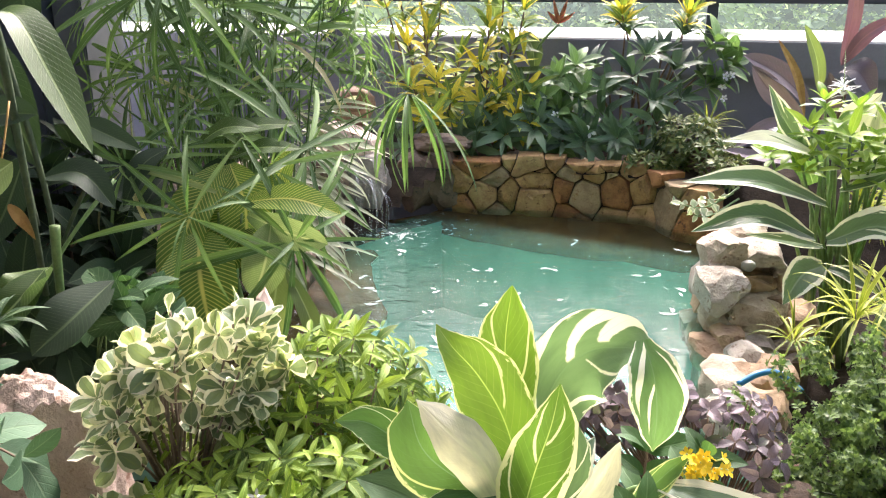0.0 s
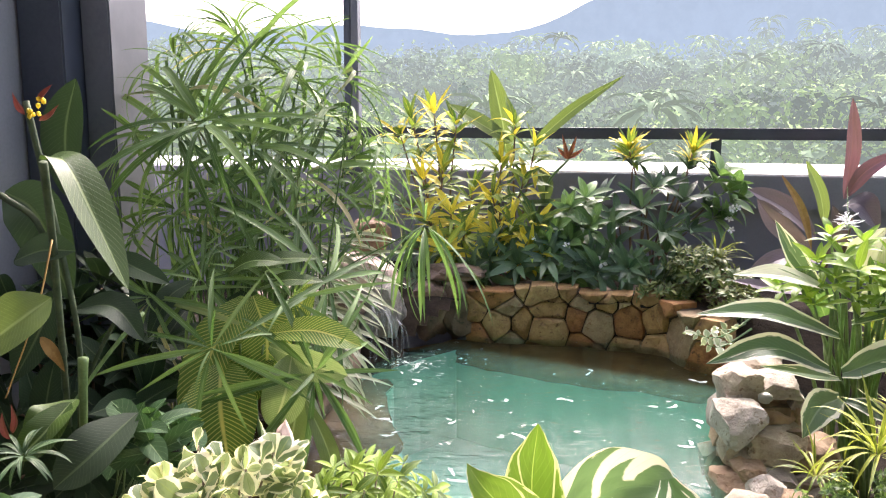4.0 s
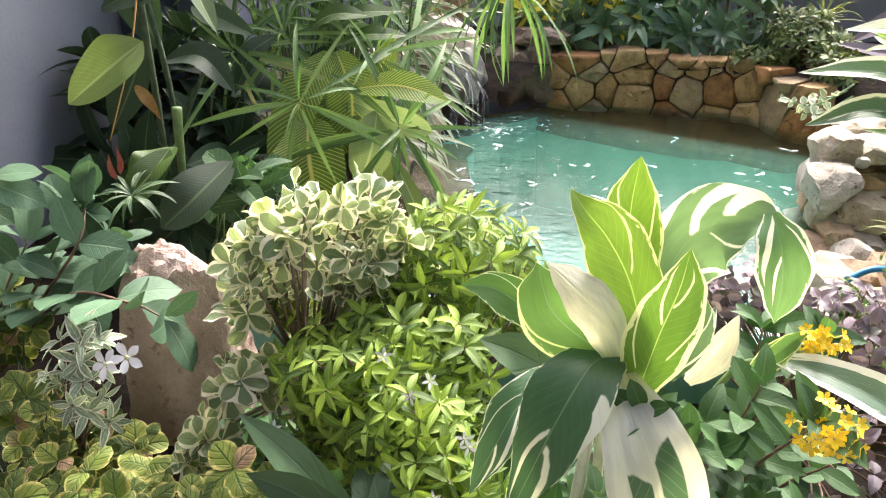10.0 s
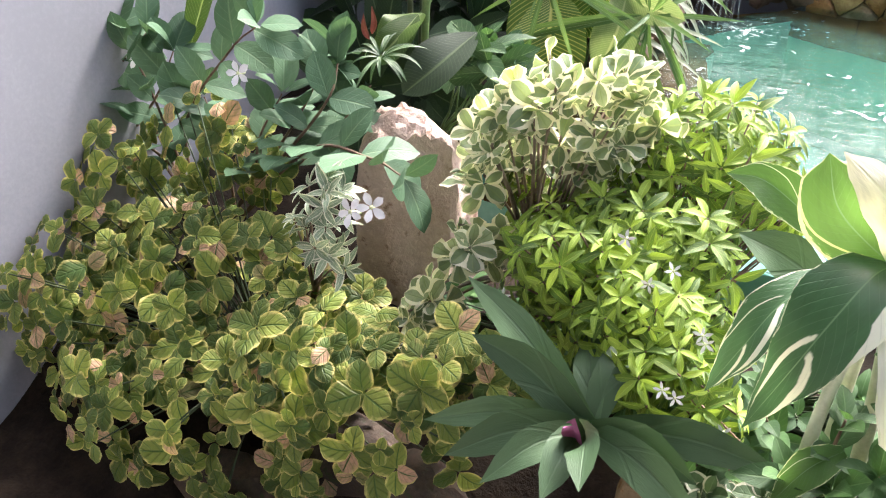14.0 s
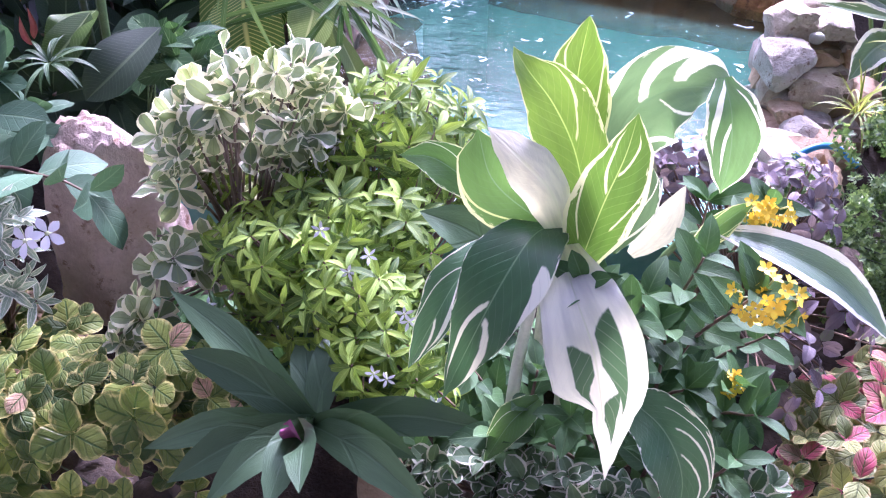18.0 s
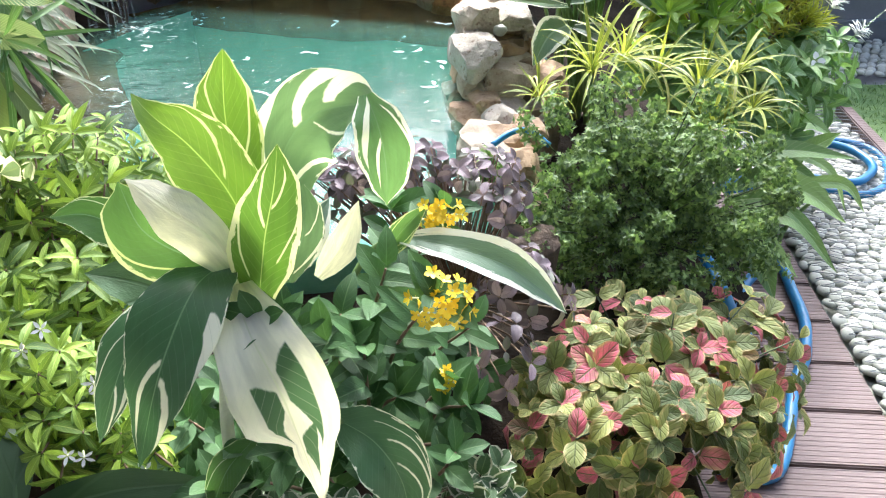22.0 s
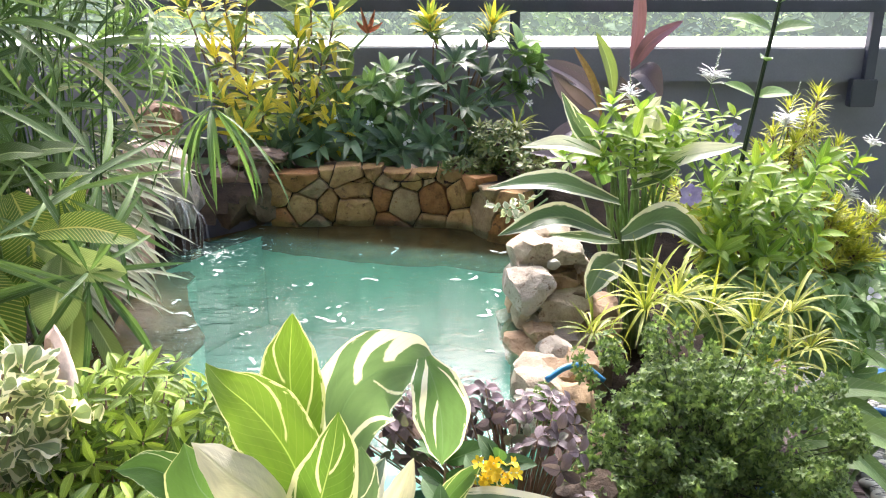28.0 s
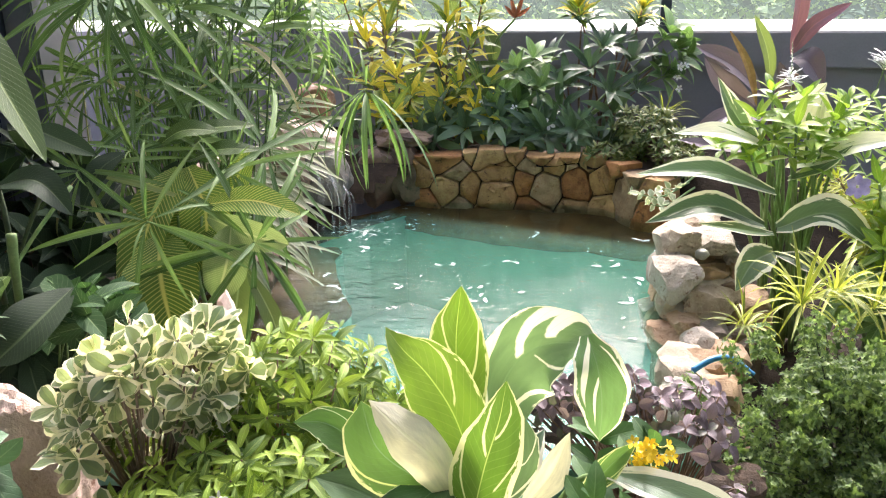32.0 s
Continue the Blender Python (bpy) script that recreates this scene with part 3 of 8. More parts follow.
def pillar():
    t = thing("steel_column", (-1.1, 1.95, 0), "dark blue steel column standing before the side wall", "column")
    bm = bmesh.new()
    box(bm, -1.145, 1.82, 0, -1.035, 1.98, 3.2, None, 0.004)
    part("web", bm, M_STEEL, t)
    bm = bmesh.new()
    box(bm, -1.033, 1.90, 0, -0.96, 2.1, 3.2, None, 0.004)
    part("flange", bm, M_STEEL_GREY, t, "blue grey steel flange")
    t = thing("corner_post", (-0.72, 3.56, 0), "tall dark blue square steel post at the railing's end", "post")
    bm = bmesh.new()
    box(bm, -0.752, 3.53, 0.9, -0.722, 3.6, 3.2, None, 0.003)
    part("shaft", bm, M_STEEL, t)
    bm = bmesh.new()
    box(bm, -0.720, 3.528, 0.9, -0.69, 3.6, 3.2, None, 0.003)
    part("glass_channel", bm, M_STEEL_GREY, t, "paler grey edge strip")


build_walls()
railing()
pillar()

# ---- deck, pebbles and lawn: laid askew beside the bed ----
SIDE = Matrix.Translation((1.24, 1.27, 0)) @ Matrix.Rotation(radians(-14), 4, "Z")


def deck():
    me = None
    t = thing("timber_deck", (1.0, 0.8, 0), "brown grooved composite deck boards beside the bed", "deck", kind="structure")
    for i in range(-22, 8):
        if me is None:
            bm = bmesh.new()
            box(bm, -1.9, 0.003, -0.03, 0, 0.142, 0.0, None, 0.003)
            me = bpy.data.meshes.new("plank")
            bm.to_mesh(me)
            bm.free()
            me.materials.append(M_DECK)
        ob = new("plank", me)
        ob.parent = t
        ob.matrix_parent_inverse = t.matrix_basis.inverted()
        ob.matrix_basis = SIDE @ Matrix.Translation((0, i * 0.145, 0))


deck()


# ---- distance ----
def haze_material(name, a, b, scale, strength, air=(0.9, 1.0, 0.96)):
    """Far hills: lit diffuse colour, with the bright air before them painted on as self-glow."""
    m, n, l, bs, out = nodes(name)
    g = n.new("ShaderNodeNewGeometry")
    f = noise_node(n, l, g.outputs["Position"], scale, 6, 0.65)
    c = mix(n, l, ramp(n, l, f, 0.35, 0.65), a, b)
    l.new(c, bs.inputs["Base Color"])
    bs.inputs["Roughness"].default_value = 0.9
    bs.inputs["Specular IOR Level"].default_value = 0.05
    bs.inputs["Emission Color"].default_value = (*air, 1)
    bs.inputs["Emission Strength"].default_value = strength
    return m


# the mountains' blue and the glow on both are painted haze
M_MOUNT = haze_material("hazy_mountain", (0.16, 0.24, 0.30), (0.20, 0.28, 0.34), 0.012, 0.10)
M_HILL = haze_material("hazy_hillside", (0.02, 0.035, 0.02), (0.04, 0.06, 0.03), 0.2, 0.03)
# each further belt has weaker colour and a stronger painted haze glow
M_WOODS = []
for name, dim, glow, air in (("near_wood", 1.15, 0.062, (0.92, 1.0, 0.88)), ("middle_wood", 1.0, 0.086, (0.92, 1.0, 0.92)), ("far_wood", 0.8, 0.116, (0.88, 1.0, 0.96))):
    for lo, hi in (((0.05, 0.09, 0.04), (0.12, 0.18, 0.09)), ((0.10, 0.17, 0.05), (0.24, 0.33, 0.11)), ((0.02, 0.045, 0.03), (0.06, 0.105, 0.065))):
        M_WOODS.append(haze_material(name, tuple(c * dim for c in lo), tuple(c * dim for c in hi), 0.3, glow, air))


def backdrop():
    bm = bmesh.new()
    prev = None
    for i in range(121):
        a = radians(-75 + 150 * i / 120)
        hgt = 195 + 40 * noise.noise(Vector((i * 0.09, 3.1, 0))) + 18 * noise.noise(Vector((i * 0.31, 7.7, 0))) + 130 * smooth(56, 69, i)
        v = (bm.verts.new((1900 * math.sin(a), 1900 * math.cos(a), -120)), bm.verts.new((1900 * math.sin(a), 1900 * math.cos(a), hgt)), bm.verts.new((2300 * math.sin(a), 2300 * math.cos(a), hgt * 0.6)))
        if prev:
            bm.faces.new((prev[0], v[0], v[1], prev[1]))
            bm.faces.new((prev[1], v[1], v[2], prev[2]))
        prev = v
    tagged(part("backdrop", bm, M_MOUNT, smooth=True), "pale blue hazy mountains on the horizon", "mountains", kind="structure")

    def land(x, y):
        r = math.hypot(x, y)
        return -5.0 + 2.0 * smooth(12, 40, r) + 5.5 * smooth(40, 125, r) + 9.0 * smooth(110, 240, r) + 1.6 * noise.noise(Vector((x * 0.025, y * 0.025, 1))) * smooth(20, 60, r)

    bm = bmesh.new()
    rows = []
    for j in range(30):
        r = 4.6 * (1800 / 4.6) ** (j / 29)
        rows.append([bm.verts.new((r * math.sin(radians(-80 + 4 * i)), r * math.cos(radians(-80 + 4 * i)), land(r * math.sin(radians(-80 + 4 * i)), r * math.cos(radians(-80 + 4 * i))) if r < 250 else 11 - (r - 250) * 0.03)) for i in range(41)])
    for j in range(29):
        for i in range(40):
            bm.faces.new((rows[j][i], rows[j][i + 1], rows[j + 1][i + 1], rows[j + 1][i]))
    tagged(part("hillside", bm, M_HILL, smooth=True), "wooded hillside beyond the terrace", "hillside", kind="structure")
    # crowns of the far wood: clumps of tilted flakes, palms among them
    r = random.Random(3)
    flake = leaf_shape(0.8, "ellip", 2, 0.3, 0.4, cols=1)
    palm = leaf_shape(0.16, "lance", 4, 0.5, 1.3, cols=1)
    for belt, (near, far, trees) in enumerate(((24, 70, 230), (62, 140, 420), (125, 245, 620))):
        piles = [Pile() for _ in range(3)]
        for i in range(trees):
            p = piles[r.randrange(3)]
            a, d = radians(r.uniform(-46, 46)), near * (far / near) ** r.random()
            x, y = d * math.sin(a), d * math.cos(a)
            z, s = land(x, y), r.uniform(1.3, 2.9) * (0.9 + d / 150)
            if i % 7 == 0:
                top = Vector((x, y, z + s * r.uniform(1.4, 2.2)))
                for k in range(15):
                    t = k * 0.42 + r.uniform(-0.2, 0.2)
                    p.copy(palm, aim(top, Vector((math.cos(t), math.sin(t), r.uniform(-0.1, 1.1))), UP, s * 0.75))
                continue
            puffs = [(Vector((x, y, z + s * 0.8)), s * 0.75)] + [(Vector((x + r.gauss(0, 0.5) * s, y + r.gauss(0, 0.3) * s, z + s * r.uniform(0.5, 1.5))), s * r.uniform(0.25, 0.5)) for _ in range(6)]
            for c, q in puffs:
                for k in range((110, 50, 26)[belt] if q > s * 0.6 else (50, 22, 11)[belt]):
                    o = Vector((r.gauss(0, 1), r.gauss(-0.3, 1), r.gauss(0.35, 0.8))).normalized()
                    p.copy(flake, aim(c + o * q * r.uniform(0.75, 1.08), o.cross(Vector((r.random(), r.random(), r.random()))), o, s * r.uniform(0.07, 0.19) * (0.8 + 0.4 * belt)))
        name = ("near_wood", "middle_wood", "far_wood")[belt]
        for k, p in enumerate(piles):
            tagged(hang(name, p.mesh(name), M_WOODS[belt * 3 + k]), ("tropical wood with palms on the slope", "tropical wood further up the slope, paled by painted haze", "wood along the ridge, misty with painted haze")[belt], "wood", kind="stuff")


backdrop()

# ---- plants of the front bed ----
M_COLEUS = leaf_material("coleus_leaf", (0.055, 0.13, 0.02), (0.26, 0.32, 0.055), odd=(0.68, 0.42, 0.28), odd_share=0.12, spread=0.6, vein=(0.06, 0.13, 0.02), veins=4.0, vein_w=0.6, vein_mix=0.25, margin=(0.66, 0.60, 0.20), edge=0.66, soft=0.42, ragged=1.0, nibble=0.3, rib=(0.02, 0.10), slant=0.8, glow=0.24, rough=0.42, relief=0.8)
M_COLEUS_RED = leaf_material("pink_coleus_leaf", (0.065, 0.125, 0.025), (0.24, 0.26, 0.07), odd=(0.56, 0.12, 0.18), odd_share=0.26, spread=0.75, vein=(0.09, 0.11, 0.03), veins=4.0, vein_w=0.6, vein_mix=0.2, margin=(0.42, 0.34, 0.14), edge=0.66, soft=0.5, ragged=1.0, nibble=0.3, slant=0.8, glow=0.26, rough=0.5, relief=0.7)
M_JASMINE = leaf_material("jasmine_leaf", (0.06, 0.135, 0.07), (0.10, 0.19, 0.10), vein=(0.13, 0.22, 0.12), veins=6, vein_w=0.12, vein_mix=0.3, glow=0.25, rough=0.6)
M_GREYLEAF = leaf_material("grey_variegated_leaf", (0.16, 0.24, 0.15), (0.27, 0.35, 0.23), margin=(0.62, 0.64, 0.50), edge=0.7, vein=(0.45, 0.5, 0.38), veins=4, glow=0.25)
M_FICUS = leaf_material("cream_edged_leaf", (0.15, 0.235, 0.115), (0.36, 0.44, 0.24), margin=(0.86, 0.85, 0.70), edge=0.58, nibble=0.12, ragged=0.22, spread=0.4, vein=(0.24, 0.32, 0.14), veins=5, vein_w=0.2, vein_mix=0.15, glow=0.5)
M_LIME = leaf_material("lime_leaf", (0.075, 0.19, 0.016), (0.28, 0.40, 0.05), spread=0.9, vein=(0.38, 0.50, 0.10), veins=7, vein_w=0.15, glow=0.32, rough=0.5)
M_RHOEO = leaf_material("dark_strap_leaf", (0.045, 0.095, 0.04), (0.09, 0.16, 0.075), vein=(0.08, 0.14, 0.07), veins=1, vein_w=0.02, glow=0.15, rough=0.55)
M_THRY = leaf_material("thryallis_leaf", (0.032, 0.095, 0.026), (0.07, 0.155, 0.044), vein=(0.10, 0.19, 0.07), veins=6, vein_w=0.12, vein_mix=0.25, glow=0.3, rough=0.58)
M_PURPLE = leaf_material("purple_leaf", (0.08, 0.062, 0.072), (0.28, 0.215, 0.25), odd=(0.12, 0.14, 0.09), odd_share=0.2, spread=0.7, vein=(0.14, 0.105, 0.125), veins=5, glow=0.28)
M_BOX = leaf_material("small_dark_leaf", (0.05, 0.12, 0.035), (0.25, 0.37, 0.11), vein=(0.14, 0.22, 0.08), veins=3, glow=0.4, rough=0.35)
M_PETAL = surface("white_petal", (0.82, 0.83, 0.82), (0.92, 0.92, 0.90), 60, 0.6, 0.1, 0.001, 300)
M_YPETAL = surface("yellow_petal", (0.90, 0.62, 0.01), (0.98, 0.76, 0.03), 60, 0.6, 0.1, 0.001, 300)
M_PINKBRACT = surface("magenta_bract", (0.26, 0.06, 0.15), (0.36, 0.10, 0.22), 40, 0.5, 0.1, 0.001, 300)
M_BUD = surface("pale_bud", (0.55, 0.60, 0.30), (0.70, 0.74, 0.45), 60, 0.6, 0.1, 0.001, 300)

M_DARKSTEM = surface("dark_green_stem", (0.025, 0.045, 0.018), (0.06, 0.085, 0.035), 40, 0.8, 0.4, 0.001, 300)

PETAL = leaf_shape(0.55, "obovate", 4, 0.15, 0.5, cols=1)
PETAL_ME = shape_mesh("petal", PETAL, M_PETAL)
YPETAL = leaf_shape(0.62, "obovate", 3, 0.2, 0.3, cols=1)
STAR = leaf_shape(0.36, "ellip", 3, 0.1, 0.4, cols=1)


def flower(p, axis, size, name="jasmine_flower", label="white five-petalled flower", mat=None, parent=None, shape=PETAL, k=5, flat=1.15):
    """Petals round a small tube; one mesh each flower with its tube, hung on its plant."""
    r = random.Random(int(abs(p[0] * 7919 + p[2] * 104729)))
    pile, spots = Pile(), []
    axis = Vector(axis).normalized()
    a = axis.orthogonal().normalized()
    b = axis.cross(a)
    t0 = r.uniform(0, 6)
    for i in range(k):
        t = t0 + 2 * math.pi * i / k
        out = a * math.cos(t) + b * math.sin(t)
        tl = flat + r.uniform(-0.1, 0.15)
        d = axis * math.cos(tl) + out * math.sin(tl)
        pile.copy(shape, aim(Vector(p) + out * size * 0.03, d, axis * math.sin(tl) - out * math.cos(tl), size / 2 * r.uniform(0.9, 1.1)))
    ob = hang(name, pile.mesh(name), mat or M_PETAL, parent, label)
    tube = Pile()
    tube.tube([Vector(p) - axis * size * 0.5, Vector(p), Vector(p) + axis * size * 0.05], size * 0.05, size * 0.07, 6)
    hang("flower_tube", tube.mesh("flower_tube"), M_BUD, ob)
    return ob


def mound(name, label, category, kinds, domes, size, k, tilt, seed, base, own=300, low=-0.25, lean=0.0, stem_mat=None, group="", forks=8, up=0.35, inner=0.35, stem_every=1, stem_r=0.0042, least=0.75, most=1.2):
    """A leafy plant: shoots over the shells of several domes, each tipped with a whorl of leaves."""
    r = random.Random(seed)
    t = thing(name, base, label, category, group)
    spots, tips = [], []
    for c, rad, count in domes:
        for p, o in dome_points(r, c, rad, count, low):
            ax = (o + UP * up + Vector((0, -lean, 0)) + Vector((r.uniform(-0.3, 0.3), r.uniform(-0.3, 0.3), r.uniform(-0.2, 0.3)))).normalized()
            whorl(spots, kinds, r, p, ax, k if isinstance(k, int) else r.choice(k), tilt, size * r.uniform(least, most))
            tips.append(p)
            if r.random() < inner:
                q = Vector(c).lerp(p, 0.82)
                whorl(spots, kinds, r, q, ax, 4, tilt + 0.2, size * r.uniform(0.9, 1.3))
    spots.sort(key=lambda s: s[1].translation.y - 0.5 * s[1].translation.z)
    leaves(t, "leaf", kinds, spots, own)
    stems(t, base, tips[::stem_every], stem_mat or M_TWIG, stem_r, forks=forks)
    return t, tips, r


# yellow-green coleus filling the corner by the wall
K_COL = kinds_of("leaf", M_COLEUS, [dict(width=0.86, profile="round", fold=-0.22, droop=0.9, wave=0.10, cols=3, n=7), dict(width=0.78, profile="round", fold=0.18, droop=1.1, wave=0.08, cols=3, n=7), dict(width=0.92, profile="round", fold=-0.12, droop=0.6, wave=0.12, cols=3, n=7)])
mound("coleus", "bushy coleus with rounded yellow-green leaves, some peach", "coleus", K_COL,
      [((-0.847, 0.760, 0.285), (0.26, 0.14, 0.17), 165), ((-1.069, 0.720, 0.254), (0.16, 0.14, 0.16), 98), ((-1.113, 0.840, 0.400), (0.10, 0.08, 0.12), 24), ((-0.925, 0.900, 0.479), (0.12, 0.05, 0.12), 30), ((-0.810, 0.600, 0.204), (0.24, 0.10, 0.14), 110), ((-0.521, 0.620, 0.339), (0.17, 0.09, 0.12), 96), ((-0.344, 0.620, 0.401), (0.08, 0.06, 0.08), 22), ((-0.638, 0.740, 0.314), (0.10, 0.08, 0.12), 24), ((-0.677, 0.720, 0.272), (0.16, 0.06, 0.08), 26)],
      0.032, (2, 3, 4, 4), 1.05, 11, (-0.66, 0.74, 0.18), own=330, low=-0.35, lean=1.1, stem_mat=M_DARKSTEM, up=0.5, inner=0.2, stem_every=3, stem_r=0.0028, least=0.5, most=1.3)

# pink and cream coleus by the deck
K_RED = kinds_of("leaf", M_COLEUS_RED, [dict(width=0.7, profile="round", fold=0.25, droop=0.6, wave=0.12), dict(width=0.62, profile="ellip", fold=0.35, droop=0.9, wave=0.12), dict(width=0.74, profile="round", fold=0.12, droop=0.4, wave=0.15)])
mound("pink_coleus", "coleus with cream and bright pink leaves beside the deck", "coleus", K_RED,
      [((0.604, 0.850, 0.270), (0.20, 0.13, 0.13), 105), ((0.772, 0.920, 0.252), (0.09, 0.09, 0.09), 32), ((0.511, 0.720, 0.290), (0.18, 0.10, 0.11), 84), ((0.476, 0.820, 0.307), (0.10, 0.08, 0.10), 26)],
      0.034, (2, 3, 4, 4), 1.1, 12, (0.6, 0.85, 0.16), own=330, low=-0.35, lean=0.6, stem_mat=M_DARKSTEM, up=0.5, least=0.55, most=1.3, stem_every=2, stem_r=0.003)

# white-flowered jasmine leaning from the wall
K_JAS = kinds_of("leaf", M_JASMINE, [dict(width=0.62, profile="ellip", droop=0.4, fold=0.1, wave=0.06, cols=3), dict(width=0.56, profile="ellip", droop=0.7, fold=0.12, cols=3)])


def branchy(name, label, category, kinds, branches, size, seed, base, step=0.035, pair=True, mat=None, group="", rise=0.25):
    """Arching twigs with leaves set along them in pairs; each twig is a part."""
    r = random.Random(seed)
    t = thing(name, base, label, category, group)
    spots = []
    for pts in branches:
        line = spline([base, *pts] if len(pts) < 3 else pts, 6)
        p = Pile()
        p.tube(line, 0.0035, 0.0012, 5)
        hang("twig", p.mesh("twig"), mat or M_TWIG, t)
        run, last = 0.0, line[0]
        for i in range(1, len(line)):
            d = (line[i] - line[i - 1])
            run += d.length
            if run > step and i > len(line) * 0.25:
                run = 0.0
                d.normalize()
                a = d.orthogonal().normalized()
                a.rotate(Matrix.Rotation(r.uniform(0, 6.28), 3, d))
                for s in ((1, -1) if pair else (1,)):
                    o = (d * 0.5 + a * s + UP * rise).normalized()
                    spots.append((r.randrange(len(kinds)), aim(line[i], o, UP + o * 0.2 + Vector((0, -0.6, 0)), size * r.uniform(0.7, 1.2))))
        d = (line[-1] - line[-3]).normalized()
        whorl(spots, kinds, r, line[-1], d + UP * 0.3, 3, 0.7, size * 0.8)
    leaves(t, "leaf", kinds, spots, 300)
    return t


twigs = []
twigs.append([(-1.040, 0.950, 0.333), (-1.075, 0.950, 0.486), (-1.129, 0.950, 0.634), (-1.221, 0.950, 0.693)])
twigs.append([(-1.040, 0.950, 0.333), (-1.009, 0.930, 0.525), (-0.865, 0.900, 0.678), (-0.803, 0.900, 0.726)])
twigs.append([(-0.986, 0.950, 0.343), (-1.136, 0.950, 0.454), (-1.271, 0.950, 0.456)])
twigs.append([(-0.960, 0.950, 0.349), (-0.778, 0.920, 0.563), (-0.733, 0.950, 0.650)])
twigs.append([(-0.921, 0.920, 0.361), (-0.722, 0.880, 0.551), (-0.575, 0.820, 0.592), (-0.513, 0.800, 0.586)])
twigs.append([(-0.921, 0.920, 0.361), (-0.718, 0.920, 0.553), (-0.668, 0.950, 0.613)])
twigs.append([(-1.071, 0.980, 0.310), (-1.168, 0.980, 0.526), (-1.224, 0.950, 0.583)])
twigs.append([(-1.071, 0.980, 0.310), (-1.240, 1.000, 0.531), (-1.272, 1.000, 0.734)])
twigs.append([(-0.960, 0.950, 0.349), (-0.706, 0.900, 0.609), (-0.698, 0.950, 0.680)])
twigs.append([(-1.294, 0.950, 0.394), (-1.208, 0.950, 0.553), (-1.081, 0.950, 0.668)])
twigs.append([(-1.355, 0.960, 0.415), (-1.283, 0.960, 0.561), (-1.165, 0.960, 0.666)])
twigs.append([(-1.230, 0.950, 0.416), (-1.094, 0.950, 0.547), (-1.028, 0.950, 0.644)])
twigs.append([(-1.380, 0.970, 0.455), (-1.297, 0.970, 0.588), (-1.205, 0.970, 0.689)])
twigs.append([(-0.857, 0.920, 0.385), (-0.836, 0.900, 0.524), (-0.789, 0.920, 0.617)])
twigs.append([(-0.947, 0.950, 0.351), (-0.933, 0.930, 0.495), (-0.977, 0.950, 0.572)])
jas = branchy("jasmine_shrub", "dark green shrub with white pinwheel flowers against the wall", "shrub", K_JAS,
              twigs,
              0.083, 21, (-1.019, 0.970, 0.326), step=0.045)
for p, ax in (((-0.800, 0.840, 0.673), (0.2, -1, 0.3)), ((-1.099, 0.930, 0.629), (1, -0.3, 0.1)), ((-1.230, 0.950, 0.523), (-1, -0.3, 0.4)), ((-1.289, 0.950, 0.554), (0, -1, 0.3)), ((-0.511, 0.670, 0.597), (-0.2, -1, 0.5)), ((-0.475, 0.660, 0.616), (0.3, -1, 0.4)), ((-0.337, 0.950, 0.678), (0, -1, 0.2))):
    flower(p, ax, 0.038, parent=jas)

# grey-leaved little shrub before the boulder
K_GREY = kinds_of("leaf", M_GREYLEAF, [dict(width=0.34, profile="lance", droop=0.3), dict(width=0.3, profile="lance", droop=0.6)])
mound("serissa", "small grey-green variegated shrub beside the boulder", "shrub", K_GREY,
      [((-0.592, 0.740, 0.559), (0.035, 0.03, 0.035), 7), ((-0.606, 0.720, 0.511), (0.04, 0.03, 0.03), 7), ((-0.577, 0.710, 0.488), (0.02, 0.02, 0.03), 3)], 0.03, 5, 1.15, 31, (-0.679, 0.780, 0.285), lean=0.7, forks=3)

# cream-edged bush
K_FIC = kinds_of("leaf", M_FICUS, [dict(width=0.72, profile="obovate", fold=0.1, droop=0.7, wave=0.16, cols=3, n=7), dict(width=0.85, profile="fan", fold=0.12, droop=0.8, wave=0.14, cols=3, n=7), dict(width=0.68, profile="obovate", fold=0.18, droop=0.4, wave=0.16, cols=3, n=7)])
fic = thing("variegated_ficus", (-0.34, 0.88, 0.24), "bush of fan-shaped green leaves with cream margins", "shrub")
r = random.Random(41)
FIC_TIPS = []
for c, rad, count in (((-0.306, 0.860, 0.698), (0.115, 0.05, 0.075), 52), ((-0.412, 0.820, 0.636), (0.03, 0.02, 0.045), 7), ((-0.452, 0.730, 0.436), (0.035, 0.02, 0.04), 8), ((-0.404, 0.770, 0.533), (0.04, 0.02, 0.022), 7), ((-0.341, 0.800, 0.542), (0.025, 0.02, 0.035), 6), ((-0.356, 0.900, 0.601), (0.095, 0.03, 0.06), 34), ((-0.232, 0.900, 0.650), (0.03, 0.02, 0.045), 6)):
    for i in range(count):
        o = Vector((r.gauss(0, 1), r.gauss(0, 1), r.gauss(0, 1))).normalized() * r.uniform(0.3, 1.0) ** 0.5
        FIC_TIPS.append(Vector(c) + Vector((o.x * rad[0], o.y * rad[1], o.z * rad[2])))
spots = []
for p in FIC_TIPS:
    p = Vector(p) - UP * 0.012
    ax = Vector((r.uniform(-0.8, 0.8), r.uniform(-1.0, 0.3), r.uniform(0.2, 1.1)))
    whorl(spots, K_FIC, r, p, ax, r.choice((4, 5, 6)), 0.9, 0.030 * r.uniform(0.8, 1.25))
    if r.random() < 0.5:
        whorl(spots, K_FIC, r, p + Vector((r.uniform(-.02, .02), 0.015, -0.022)), ax, 3, 1.2, 0.034)
FIC_TIPS = FIC_TIPS[::2]
spots.sort(key=lambda s: s[1].translation.y)
leaves(fic, "leaf", K_FIC, spots, 320)
